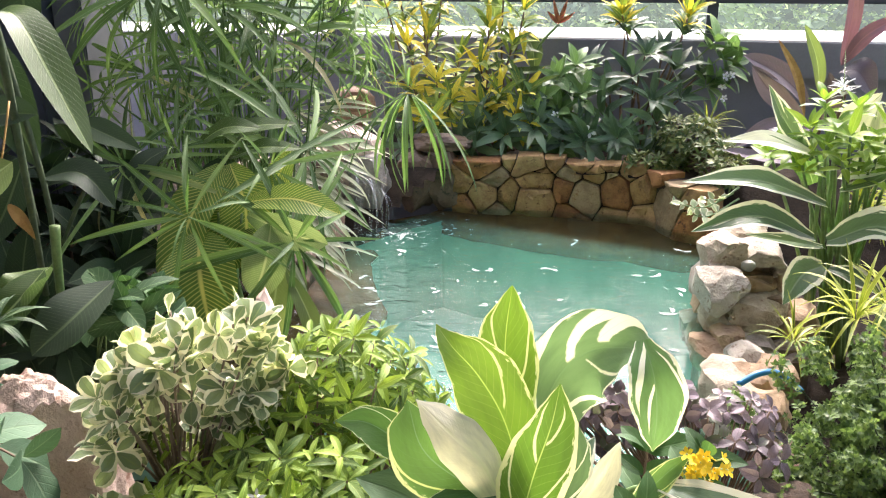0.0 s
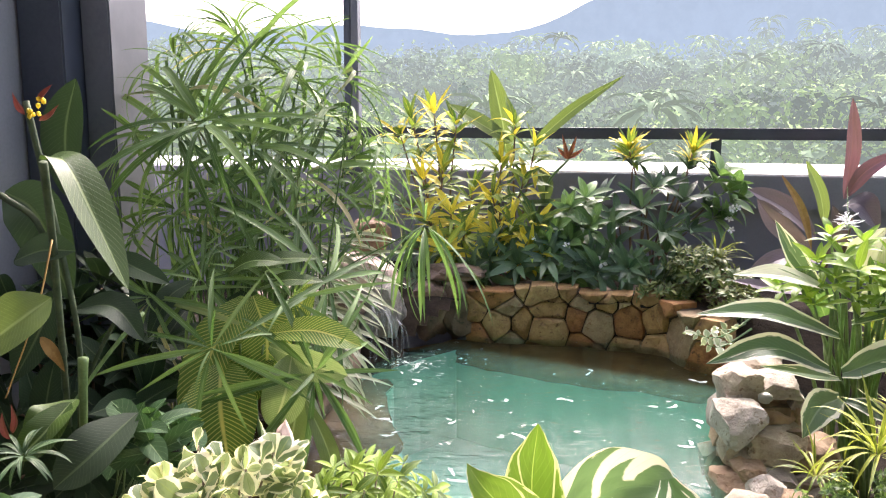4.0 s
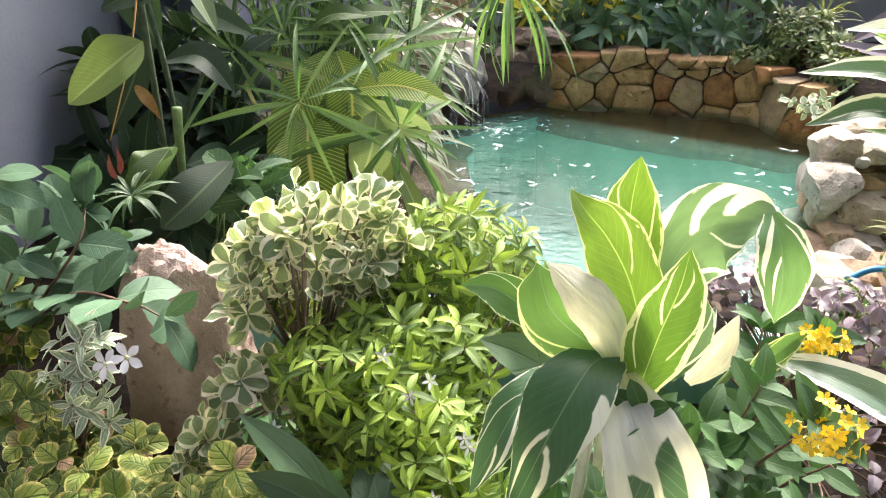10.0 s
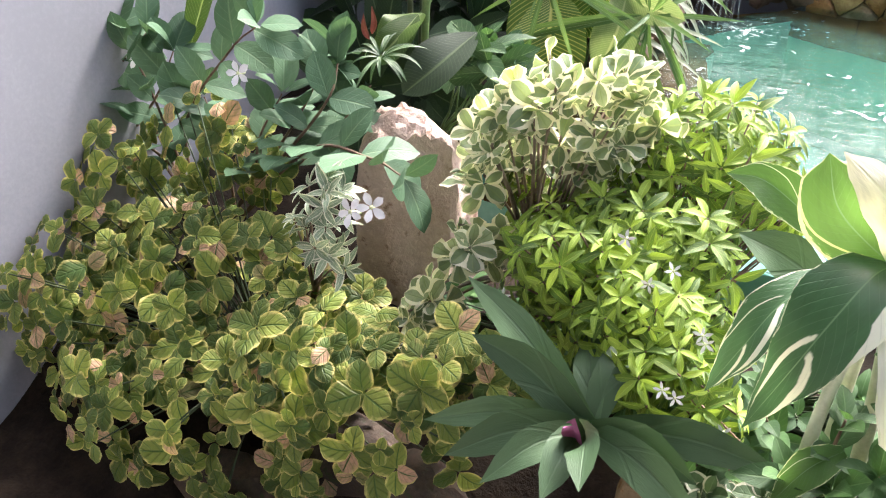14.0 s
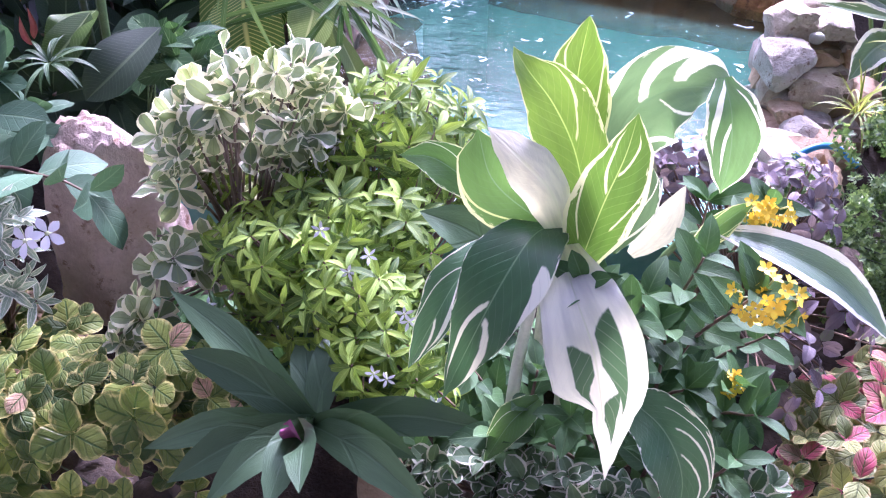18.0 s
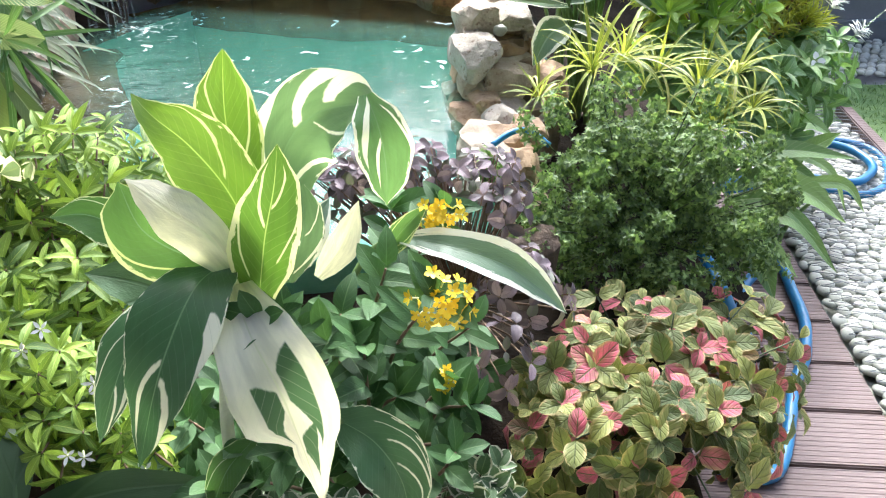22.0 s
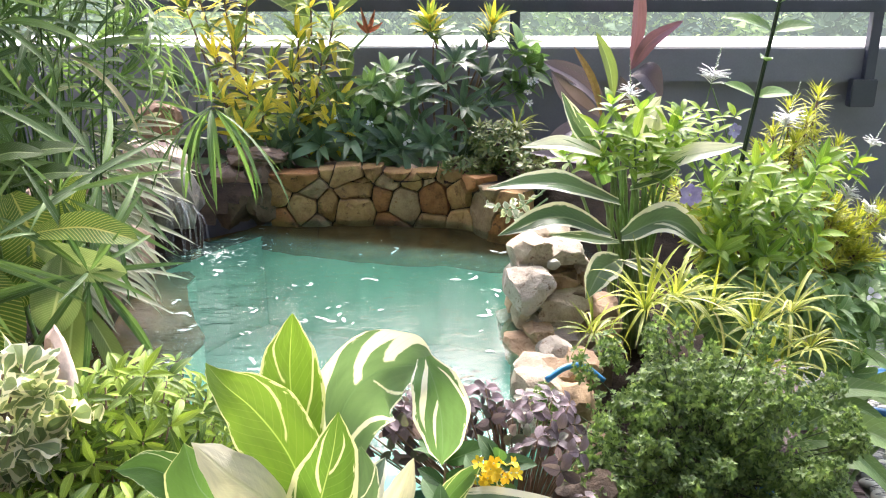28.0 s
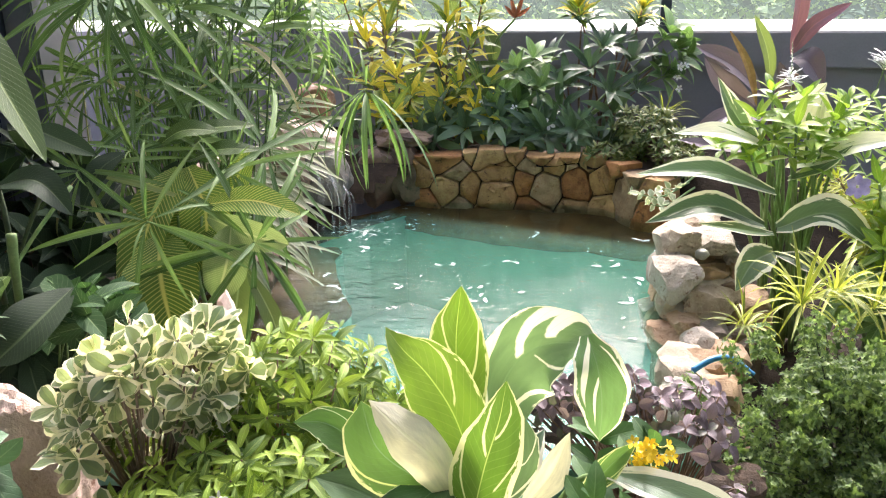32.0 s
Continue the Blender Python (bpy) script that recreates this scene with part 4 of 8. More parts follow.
stems(fic, (-0.36, 0.9, 0.3), FIC_TIPS, surface("grey_branch", (0.16, 0.12, 0.08), (0.28, 0.22, 0.15), 40, 0.85, 0.5, 0.001, 300), 0.005, 0.0016, forks=7)

# lime green bush with little white stars
K_LIME = kinds_of("leaf", M_LIME, [dict(width=0.27, profile="lance", droop=0.6, fold=0.35), dict(width=0.25, profile="lance", droop=1.1, fold=0.3), dict(width=0.29, profile="lance", droop=0.8, fold=0.3)])
lime, tips, r = mound("lime_bush", "dense lime-green leafy bush dotted with white flowers", "shrub", K_LIME,
                      [((-0.208, 0.790, 0.487), (0.13, 0.09, 0.12), 185), *lumps(5, (-0.205, 0.770, 0.517), (0.12, 0.09, 0.11), 14, 0.045, 14), ((-0.150, 0.920, 0.624), (0.10, 0.09, 0.08), 110), ((-0.113, 0.680, 0.460), (0.06, 0.05, 0.05), 40), ((-0.351, 0.920, 0.549), (0.07, 0.06, 0.04), 24), ((-0.113, 0.62, 0.516), (0.045, 0.035, 0.04), 12), ((-0.150, 0.670, 0.520), (0.07, 0.04, 0.07), 42), ((-0.185, 0.860, 0.575), (0.10, 0.05, 0.07), 40), ((-0.063, 0.61, 0.488), (0.03, 0.025, 0.035), 5), ((-0.102, 1.000, 0.519), (0.07, 0.06, 0.07), 40), ((-0.092, 1.020, 0.543), (0.07, 0.05, 0.06), 30)],
                      0.031, (4, 5, 6), 1.2, 51, (-0.17, 0.82, 0.22), own=330, low=-0.4, lean=0.6, up=0.35)
for p in ((-0.113, 0.585, 0.537), (-0.1, 0.585, 0.532), (-0.054, 0.58, 0.488), (-0.051, 0.585, 0.507), (-0.09, 0.63, 0.579), (-0.086, 0.63, 0.57), (-0.153, 0.66, 0.602), (-0.185, 0.68, 0.637), (-0.131, 0.66, 0.624), (-0.31, 0.66, 0.542)):
    flower(p, (r.uniform(-0.4, 0.4), -1, r.uniform(0.0, 0.7)), 0.019, "star_flower", "tiny white star flower", parent=lime, shape=STAR)

# dark strap-leaved rosette with a magenta bract
def rosette(name, label, category, centre, tips, mat, width, seed, arch=0.03, profile="lance", fold=0.35):
    t = thing(name, centre, label, category)
    for i, (tip, w) in enumerate(tips):
        a, b = Vector(centre), Vector(centre).lerp(Vector(tip), 1.18)
        mid = a.lerp(b, 0.5) + UP * arch + Vector((0, -0.005, 0))
        side = (b - a).cross(UP)
        n = side.cross(b - a) + Vector((0, -0.25, 0)) * (b - a).length
        p = blade([a, mid, b], width * w, n, profile, fold, 0.03, 3, 5, seed + i)
        hang("leaf", p.mesh("leaf"), mat, t)
    return t


rh = rosette("strap_leaf_rosette", "rosette of dark green pointed leaves with a magenta bract", "plant", (-0.175, 0.575, 0.468),
             [((-0.331, 0.66, 0.533), 1.0), ((-0.299, 0.60, 0.514), 1.05), ((-0.289, 0.52, 0.438), 1.1), ((-0.242, 0.49, 0.454), 0.9), ((-0.186, 0.48, 0.471), 1.0), ((-0.154, 0.47, 0.506), 0.95), ((-0.060, 0.50, 0.466), 1.05), ((-0.018, 0.58, 0.481), 1.0), ((-0.166, 0.67, 0.506), 0.9), ((-0.211, 0.68, 0.494), 0.9), ((-0.249, 0.62, 0.473), 0.9), ((-0.079, 0.54, 0.480), 1.0), ((-0.330, 0.56, 0.430), 0.9)], M_RHOEO, 0.040, 61, 0.022, ((0, .55, .55), (.3, .95, .95), (.55, 1, 1), (.8, .62, .62), (1, 0, 0)), 0.22)
p = blade([(-0.180, 0.545, 0.476), (-0.179, 0.520, 0.517), (-0.182, 0.535, 0.510)], 0.02, (0, -1, 0.3), "ovate", 0.6, 0, 3, 4)
hang("bract", p.mesh("bract"), M_PINKBRACT, rh, "magenta bract in the rosette's heart")

# the large variegated plant in the middle of the bed
def big_leaf(plant, spine, width, mat, normal, seed, profile="ovate", fold=0.35, wave=0.13, label="", cup=0.0):
    p = blade(spine, width, normal, profile, fold, wave, 5, 7, seed, cup)
    return hang("leaf", p.mesh("leaf"), mat, plant, label)


va = thing("variegated_ginger", (0.08, 0.68, 0.2), "large plant with broad green leaves striped and edged white", "plant")


def striped(name, col, col2, sectors, edge=0.93, margin=(0.72, 0.75, 0.58), glow=0.25, vein=(0.15, 0.26, 0.13), ragged=0.12, **more):
    """A leaf of the large plant, with its own white stripes."""
    return leaf_material(name, col, col2, margin=margin, edge=edge, ragged=ragged, soft=0.03, vein=vein, veins=15, vein_w=0.06, vein_mix=0.16, glow=glow, rough=0.34, spread=0.14, sectors=sectors, rib=(0.008, 0.03), **more)


LIME_A, LIME_B, CREAM = (0.145, 0.265, 0.028), (0.175, 0.30, 0.035), (0.60, 0.64, 0.36)
DEEP_A, DEEP_B = (0.055, 0.135, 0.055), (0.075, 0.165, 0.07)
M_L_BACK = striped("young_leaf_upright", LIME_A, LIME_B, [(1, 0.30, 0.03, 0.55, 0.10, 0.95), (-1, 0.62, 0.02, 0.3, 0.15, 0.9)], 0.90, CREAM, 0.42, (0.34, 0.48, 0.12), sector_col=CREAM)
M_L_WAVY = striped("young_leaf_wavy", LIME_A, LIME_B, [(1, 0.28, 0.022, 0.30, 0.12, 0.8), (1, 0.40, 0.018, 0.42, 0.5, 0.98)], 0.93, CREAM, 0.42, (0.36, 0.50, 0.13), sector_col=CREAM)
M_L_FRONT = striped("young_leaf_striped", (0.11, 0.225, 0.028), (0.135, 0.26, 0.036), [(-1, 0.40, 0.05, 0.42, 0.04, 0.7), (1, 0.22, 0.035, 0.5, 0.45, 0.98), (-1, 0.10, 0.04, 0.5, 0.4, 0.98), (1, 0.55, 0.035, 0.28, 0.03, 0.5)], 0.84, (0.70, 0.72, 0.46), 0.38, (0.36, 0.48, 0.16), sector_col=(0.70, 0.73, 0.47))
M_L_ARCH = striped("arching_leaf", (0.14, 0.24, 0.11), (0.16, 0.27, 0.13), [(-1, 0.06, 0.10, 0.35, 0.05, 1.0), (-1, 0.42, 0.075, 0.30, 0.05, 1.0), (-1, 0.64, 0.09, 0.2, 0.15, 1.0), (1, 0.10, 0.05, 0.35, 0.2, 1.0), (1, 0.5, 0.02, 0.3, 0.1, 0.9)], 0.94, (0.80, 0.82, 0.70), glow=0.42, sector_col=(0.82, 0.84, 0.72))
M_L_HANG = striped("hanging_leaf", (0.11, 0.22, 0.075), (0.13, 0.25, 0.09), [(1, 0.06, 0.13, 0.45, 0.03, 0.75), (-1, 0.14, 0.07, 0.5, 0.5, 1.0), (1, 0.42, 0.07, 0.34, 0.02, 0.45)], 0.86, (0.80, 0.82, 0.70), glow=0.4, sector_col=(0.82, 0.84, 0.72))
M_L_BIG = striped("broad_drooping_leaf", DEEP_A, DEEP_B, [(-1, 0.40, 0.13, 0.16, 0.62, 1.05), (1, 0.60, 0.05, 0.30, 0.03, 0.75), (-1, 0.68, 0.05, 0.22, 0.04, 1.0)], 0.965, ragged=0.05)
M_L_SIDE = striped("narrow_drooping_leaf", DEEP_A, DEEP_B, [(-1, 0.36, 0.085, 0.40, 0.03, 0.85), (-1, 0.66, 0.05, 0.28, 0.02, 0.8), (1, 0.30, 0.02, 0.5, 0.2, 1.0)], 0.94)
M_L_WHITE = striped("white_drooping_leaf", (0.88, 0.88, 0.82), (0.90, 0.90, 0.84), [(1, 0.56, 0.15, 0.04, 0.06, 0.52), (-1, 0.50, 0.22, 0.06, 0.10, 0.60), (-1, 0.76, 0.10, 0.03, 0.06, 0.45)], 0.99, glow=0.55, vein=(0.70, 0.73, 0.60), sector_col=(0.085, 0.165, 0.085))
M_L_LOW = striped("low_drooping_leaf", DEEP_A, DEEP_B, [(-1, 0.36, 0.025, 0.35, 0.30, 0.95), (-1, 0.24, 0.02, 0.45, 0.55, 1.0), (-1, 0.52, 0.02, 0.3, 0.1, 0.8)], 0.95)
M_L_EDGED = striped("white_edged_side_leaf", (0.15, 0.24, 0.15), (0.18, 0.28, 0.18), [(-1, 0.05, 0.10, 0.5, 0.35, 1.0), (1, 0.10, 0.06, 0.5, 0.5, 1.0)], 0.66, (0.80, 0.82, 0.72), glow=0.35, ragged=0.3)
M_L_CUP = striped("cupped_leaf", (0.09, 0.20, 0.045), (0.12, 0.24, 0.06), [(1, 0.25, 0.03, 0.5, 0.25, 0.95), (1, 0.12, 0.03, 0.6, 0.55, 0.98), (-1, 0.3, 0.03, 0.45, 0.3, 0.95)], 0.88, CREAM, 0.35, sector_col=(0.58, 0.66, 0.30))
M_L_PLAIN = striped("plain_side_leaf", (0.07, 0.175, 0.035), (0.10, 0.21, 0.05), [(1, 0.3, 0.015, 0.5, 0.2, 0.95)], 0.94, (0.60, 0.66, 0.40), 0.33)
M_L_FLAP = leaf_material("pale_leaf_underside", (0.72, 0.71, 0.58), (0.76, 0.74, 0.62), vein=(0.70, 0.70, 0.56), veins=13, vein_w=0.08, vein_mix=0.25, glow=0.42, rough=0.5, spread=0.06)
M_CREAMSTEM = surface("cream_leaf_stalk", (0.42, 0.46, 0.30), (0.60, 0.62, 0.46), 30, 0.5, 0.2, 0.001, 200)
for pts, rr, mat in (([(0.086, 0.70, 0.22), (0.073, 0.665, 0.50), (0.058, 0.625, 0.65), (0.064, 0.63, 0.73)], 0.009, M_CREAMSTEM), ([(0.047, 0.70, 0.32), (0.045, 0.66, 0.558), (0.047, 0.615, 0.70)], 0.007, M_CREAMSTEM), ([(0.120, 0.70, 0.265), (0.135, 0.69, 0.549), (0.17, 0.705, 0.640), (0.206, 0.69, 0.669)], 0.005, M_GREENSTEM), ([(0.104, 0.70, 0.284), (0.124, 0.64, 0.459), (0.131, 0.57, 0.552)], 0.005, M_GREENSTEM), ([(0.023, 0.63, 0.30), (0.023, 0.61, 0.502), (0.032, 0.62, 0.60), (0.046, 0.62, 0.69)], 0.0075, M_CREAMSTEM)):
    p = Pile()
    p.tube(spline(pts, 5), rr, rr * 0.6, 8)
    hang("stem", p.mesh("stem"), mat, va)

UPRIGHT = ((0, .3, .3), (.25, .72, .72), (.55, 1, 1), (.78, .78, .78), (.93, .3, .3), (1, 0, 0))
WAVY = ((0, .55, .5), (.2, 1.0, .9), (.42, .95, 1.0), (.62, .62, .72), (.8, .36, .34), (.92, .2, .12), (1, 0, 0))
FRONT = ((0, .55, .5), (.25, .9, .95), (.5, .8, 1.0), (.75, .45, .7), (.9, .2, .3), (1, 0, 0))
ARCH = ((0, .25, .35), (.3, .75, .9), (.55, .8, 1.0), (.8, .6, .62), (1, .15, .15))
BROAD = ((0, .3, .3), (.18, .75, .7), (.45, 1, 1), (.7, .75, .72), (.88, .34, .32), (1, 0, 0))
TORN = ((0, .35, .3), (.25, .85, .75), (.48, 1, 1), (.66, .98, .94), (.70, .92, .55), (.74, .85, .18), (.80, .62, .22), (.9, .3, .08), (1, 0, 0))
big_leaf(va, [(0.069, 0.640, 0.720), (0.060, 0.660, 0.759), (0.056, 0.685, 0.812), (0.061, 0.690, 0.866)], 0.060, M_L_BACK, (0.1, -1, 0.25), 1, UPRIGHT, 0.28, 0.05)
big_leaf(va, [(0.071, 0.610, 0.732), (0.056, 0.600, 0.785), (0.036, 0.590, 0.826), (0.016, 0.583, 0.853), (0.003, 0.587, 0.870)], 0.062, M_L_WAVY, [(0.25, -1, 0.2), (0.7, -1, 0.5)], 2, WAVY, 0.12, 0.16)
big_leaf(va, [(0.073, 0.585, 0.695), (0.083, 0.575, 0.751), (0.094, 0.573, 0.794), (0.100, 0.580, 0.827)], 0.060, M_L_FRONT, (-0.25, -1, 0.3), 3, FRONT, 0.42, 0.08)
big_leaf(va, [(0.084, 0.640, 0.705), (0.100, 0.690, 0.765), (0.128, 0.700, 0.797), (0.160, 0.690, 0.810), (0.183, 0.672, 0.815)], 0.094, M_L_ARCH, [(0.1, -0.95, 0.45), (0.2, -0.8, 0.8)], 4, ARCH, 0.22, 0.06)
big_leaf(va, [(0.176, 0.672, 0.826), (0.184, 0.652, 0.801), (0.188, 0.645, 0.767), (0.188, 0.650, 0.729)], 0.052, M_L_HANG, (0.15, -1, 0.3), 5, ((0, .25, .3), (.22, .8, .85), (.5, 1, 1), (.78, .72, .6), (1, 0, 0)), 0.22, 0.10)
big_leaf(va, [(0.055, 0.610, 0.701), (0.021, 0.588, 0.732), (-0.008, 0.583, 0.762), (-0.022, 0.600, 0.796)], 0.062, M_L_CUP, (-0.35, -1, 0.55), 6, ((0, .3, .2), (.3, .85, .8), (.6, 1, 1), (.85, .7, .7), (1, 0, 0)), 0.2, 0.04)
big_leaf(va, [(0.057, 0.600, 0.703), (0.042, 0.570, 0.758), (0.018, 0.562, 0.788), (-0.013, 0.585, 0.805)], 0.046, M_L_FLAP, (0.35, -1, 0.45), 16, ((0, .5, .25), (.3, .95, .7), (.6, .9, .9), (.85, .45, .6), (1, 0, 0)), -0.12, 0.03, label="pale underside of a folded leaf")
big_leaf(va, [(-0.007, 0.650, 0.699), (-0.040, 0.660, 0.721), (-0.070, 0.668, 0.734), (-0.100, 0.670, 0.733)], 0.042, M_L_PLAIN, (-0.1, -0.8, 0.7), 7, BROAD, 0.25, 0.06)
big_leaf(va, [(0.002, 0.640, 0.655), (-0.036, 0.645, 0.675), (-0.078, 0.650, 0.686)], 0.045, M_RHOEO, (-0.1, -0.8, 0.9), 14, BROAD, 0.2, 0.06)
big_leaf(va, [(0.046, 0.604, 0.712), (0.028, 0.560, 0.722), (0.008, 0.525, 0.699), (-0.011, 0.510, 0.656), (-0.036, 0.520, 0.576)], 0.072, M_L_BIG, [(-0.2, -0.7, 0.9), (-0.3, -1, 0.35)], 8, BROAD, 0.12, 0.07)
big_leaf(va, [(0.004, 0.620, 0.684), (-0.029, 0.580, 0.667), (-0.050, 0.555, 0.633), (-0.073, 0.555, 0.575)], 0.046, M_L_SIDE, (-0.45, -1, 0.6), 9, BROAD, 0.22, 0.08)
big_leaf(va, [(0.050, 0.590, 0.706), (0.066, 0.525, 0.695), (0.084, 0.497, 0.662), (0.096, 0.490, 0.610), (0.109, 0.498, 0.522)], 0.078, M_L_WHITE, [(0.0, -0.7, 0.9), (0.1, -1, 0.3)], 10, TORN, 0.10, 0.07, label="white leaf with green patches and a torn end")
big_leaf(va, [(0.126, 0.575, 0.552), (0.160, 0.545, 0.543), (0.182, 0.530, 0.500), (0.186, 0.530, 0.428)], 0.066, M_L_LOW, (0.2, -1, 0.6), 11, BROAD, 0.3, 0.06)
big_leaf(va, [(0.206, 0.690, 0.669), (0.250, 0.665, 0.670), (0.300, 0.645, 0.656), (0.335, 0.635, 0.630), (0.362, 0.630, 0.601)], 0.044, M_L_EDGED, (0.3, -0.8, 0.9), 12, BROAD, 0.25, 0.07)
big_leaf(va, [(0.122, 0.660, 0.652), (0.148, 0.672, 0.680), (0.166, 0.690, 0.714)], 0.032, M_L_FLAP, (0.1, -0.9, 0.5), 13, BROAD, 0.3, 0.08, label="pale underside of a small leaf")
big_leaf(va, [(0.182, 0.690, 0.642), (0.205, 0.690, 0.675), (0.234, 0.700, 0.699)], 0.026, M_L_CUP, (0.1, -0.9, 0.6), 18, BROAD, 0.35, 0.1)
big_leaf(va, [(0.112, 0.620, 0.692), (0.123, 0.630, 0.726), (0.138, 0.655, 0.738)], 0.026, M_L_EDGED, (0.4, -1, 0.5), 17, BROAD, 0.4, 0.1)
big_leaf(va, [(0.096, 0.600, 0.690), (0.112, 0.600, 0.735), (0.116, 0.615, 0.775)], 0.034, M_L_ARCH, (0.6, -1, 0.3), 19, UPRIGHT, 0.4, 0.06)
big_leaf(va, [(0.049, 0.580, 0.532), (0.024, 0.560, 0.517), (0.001, 0.560, 0.460)], 0.034, M_L_PLAIN, (-0.3, -1, 0.6), 15, BROAD, 0.3, 0.06)

# thryallis shrub with yellow sprays
K_THRY = kinds_of("leaf", M_THRY, [dict(width=0.5, profile="ellip", droop=0.4), dict(width=0.52, profile="ovate", droop=0.6)])
twigs = []
twigs.append([(0.155, 0.720, 0.346), (0.100, 0.630, 0.600), (0.074, 0.545, 0.692)])
twigs.append([(0.155, 0.720, 0.346), (0.098, 0.620, 0.566), (0.077, 0.585, 0.656)])
twigs.append([(0.171, 0.720, 0.328), (0.167, 0.660, 0.567), (0.184, 0.640, 0.668)])
twigs.append([(0.171, 0.720, 0.328), (0.187, 0.660, 0.539), (0.216, 0.570, 0.681)])
twigs.append([(0.171, 0.720, 0.328), (0.193, 0.700, 0.567), (0.223, 0.700, 0.639), (0.253, 0.720, 0.681)])
twigs.append([(0.171, 0.720, 0.328), (0.219, 0.680, 0.445), (0.250, 0.670, 0.497)])
twigs.append([(0.156, 0.700, 0.329), (0.160, 0.620, 0.497), (0.157, 0.600, 0.613)])
twigs.append([(0.156, 0.700, 0.329), (0.204, 0.640, 0.432), (0.240, 0.620, 0.455)])
twigs.append([(0.171, 0.720, 0.328), (0.138, 0.660, 0.505), (0.140, 0.640, 0.621)])
twigs.append([(0.171, 0.720, 0.328), (0.193, 0.740, 0.506), (0.205, 0.760, 0.662)])
twigs.append([(0.171, 0.720, 0.328), (0.237, 0.740, 0.460), (0.286, 0.720, 0.528)])
twigs.append([(0.047, 0.680, 0.341), (0.041, 0.600, 0.491), (0.045, 0.600, 0.550)])
twigs.append([(0.115, 0.660, 0.321), (0.094, 0.580, 0.453), (0.048, 0.560, 0.501)])
twigs.append([(0.171, 0.720, 0.328), (0.179, 0.660, 0.508), (0.125, 0.600, 0.620)])
twigs.append([(0.162, 0.680, 0.251), (0.105, 0.600, 0.465), (0.079, 0.570, 0.523)])
twigs.append([(0.162, 0.680, 0.251), (0.165, 0.600, 0.437), (0.160, 0.570, 0.515)])
twigs.append([(0.119, 0.660, 0.272), (0.037, 0.600, 0.409), (0.015, 0.580, 0.478)])
twigs.append([(0.162, 0.680, 0.251), (0.224, 0.600, 0.425), (0.241, 0.580, 0.481)])
twigs.append([(0.190, 0.680, 0.254), (0.229, 0.660, 0.448), (0.267, 0.640, 0.486)])
twigs.append([(0.190, 0.680, 0.254), (0.175, 0.640, 0.479), (0.190, 0.620, 0.529)])
twigs.append([(-0.020, 0.740, 0.216), (-0.024, 0.680, 0.366), (-0.048, 0.660, 0.429)])
twigs.append([(-0.020, 0.740, 0.216), (0.008, 0.660, 0.378), (0.025, 0.640, 0.437)])
twigs.append([(-0.020, 0.740, 0.216), (-0.068, 0.700, 0.312), (-0.101, 0.680, 0.340)])
twigs.append([(0.005, 0.720, 0.215), (0.015, 0.640, 0.347), (0.045, 0.620, 0.397)])
twigs.append([(0.017, 0.740, 0.315), (-0.008, 0.700, 0.426), (-0.025, 0.680, 0.476)])
twigs.append([(0.021, 0.700, 0.256), (-0.017, 0.660, 0.357), (-0.039, 0.640, 0.412)])
th = branchy("thryallis", "green shrub with sprays of yellow star flowers", "shrub", K_THRY,
             twigs,
             0.046, 71, (0.166, 0.720, 0.308), step=0.021)


def spray(plant, centre, size, count, seed):
    r = random.Random(seed)
    for i in range(count):
        o = Vector((r.gauss(0, 1), r.gauss(-0.4, 0.7), r.gauss(0, 0.8))).normalized()
        q = Vector(centre) + o * size * r.uniform(0.3, 1.0)
        flower(q, o + Vector((0, -0.6, 0.3)), 0.0155, "yellow_flower", "small yellow star flower", M_YPETAL, plant, YPETAL, 5, 1.0)


spray(th, (0.219, 0.560, 0.683), 0.03, 42, 1)
spray(th, (0.247, 0.700, 0.685), 0.024, 26, 2)
spray(th, (0.250, 0.670, 0.497), 0.014, 10, 3)

mound("thryallis", "low dark green shrub under the large striped leaves", "shrub", K_THRY,
      [((0.03, 0.86, 0.30), (0.16, 0.10, 0.07), 40), ((-0.20, 0.90, 0.30), (0.12, 0.08, 0.06), 28), ((0.25, 0.90, 0.30), (0.10, 0.08, 0.08), 28), ((-0.45, 0.90, 0.29), (0.10, 0.06, 0.05), 18)], 0.042, 5, 1.1, 73, (0.03, 0.9, 0.26), lean=0.6, own=60, stem_mat=M_DARKSTEM, forks=5)

# low cream-edged creeper along the front
K_PEP = kinds_of("leaf", leaf_material("creeper_leaf", (0.04, 0.09, 0.035), (0.09, 0.15, 0.06), margin=(0.42, 0.44, 0.33), edge=0.72, nibble=0.15, vein=(0.1, 0.16, 0.07), veins=4, vein_mix=0.15, glow=0.25, rough=0.6), [dict(width=0.8, profile="round", fold=0.25, droop=0.4), dict(width=0.7, profile="ovate", fold=0.3, droop=0.5)])
mound("creeper", "low creeper with small round cream-edged leaves", "creeper", K_PEP,
      [((-0.019, 0.570, 0.413), (0.05, 0.03, 0.035), 22), ((0.078, 0.550, 0.436), (0.07, 0.03, 0.03), 24), ((0.273, 0.600, 0.395), (0.035, 0.03, 0.03), 12), ((0.038, 0.580, 0.423), (0.05, 0.03, 0.03), 16)], 0.021, 5, 1.0, 81, (0.03, 0.62, 0.24), lean=0.5, forks=4)

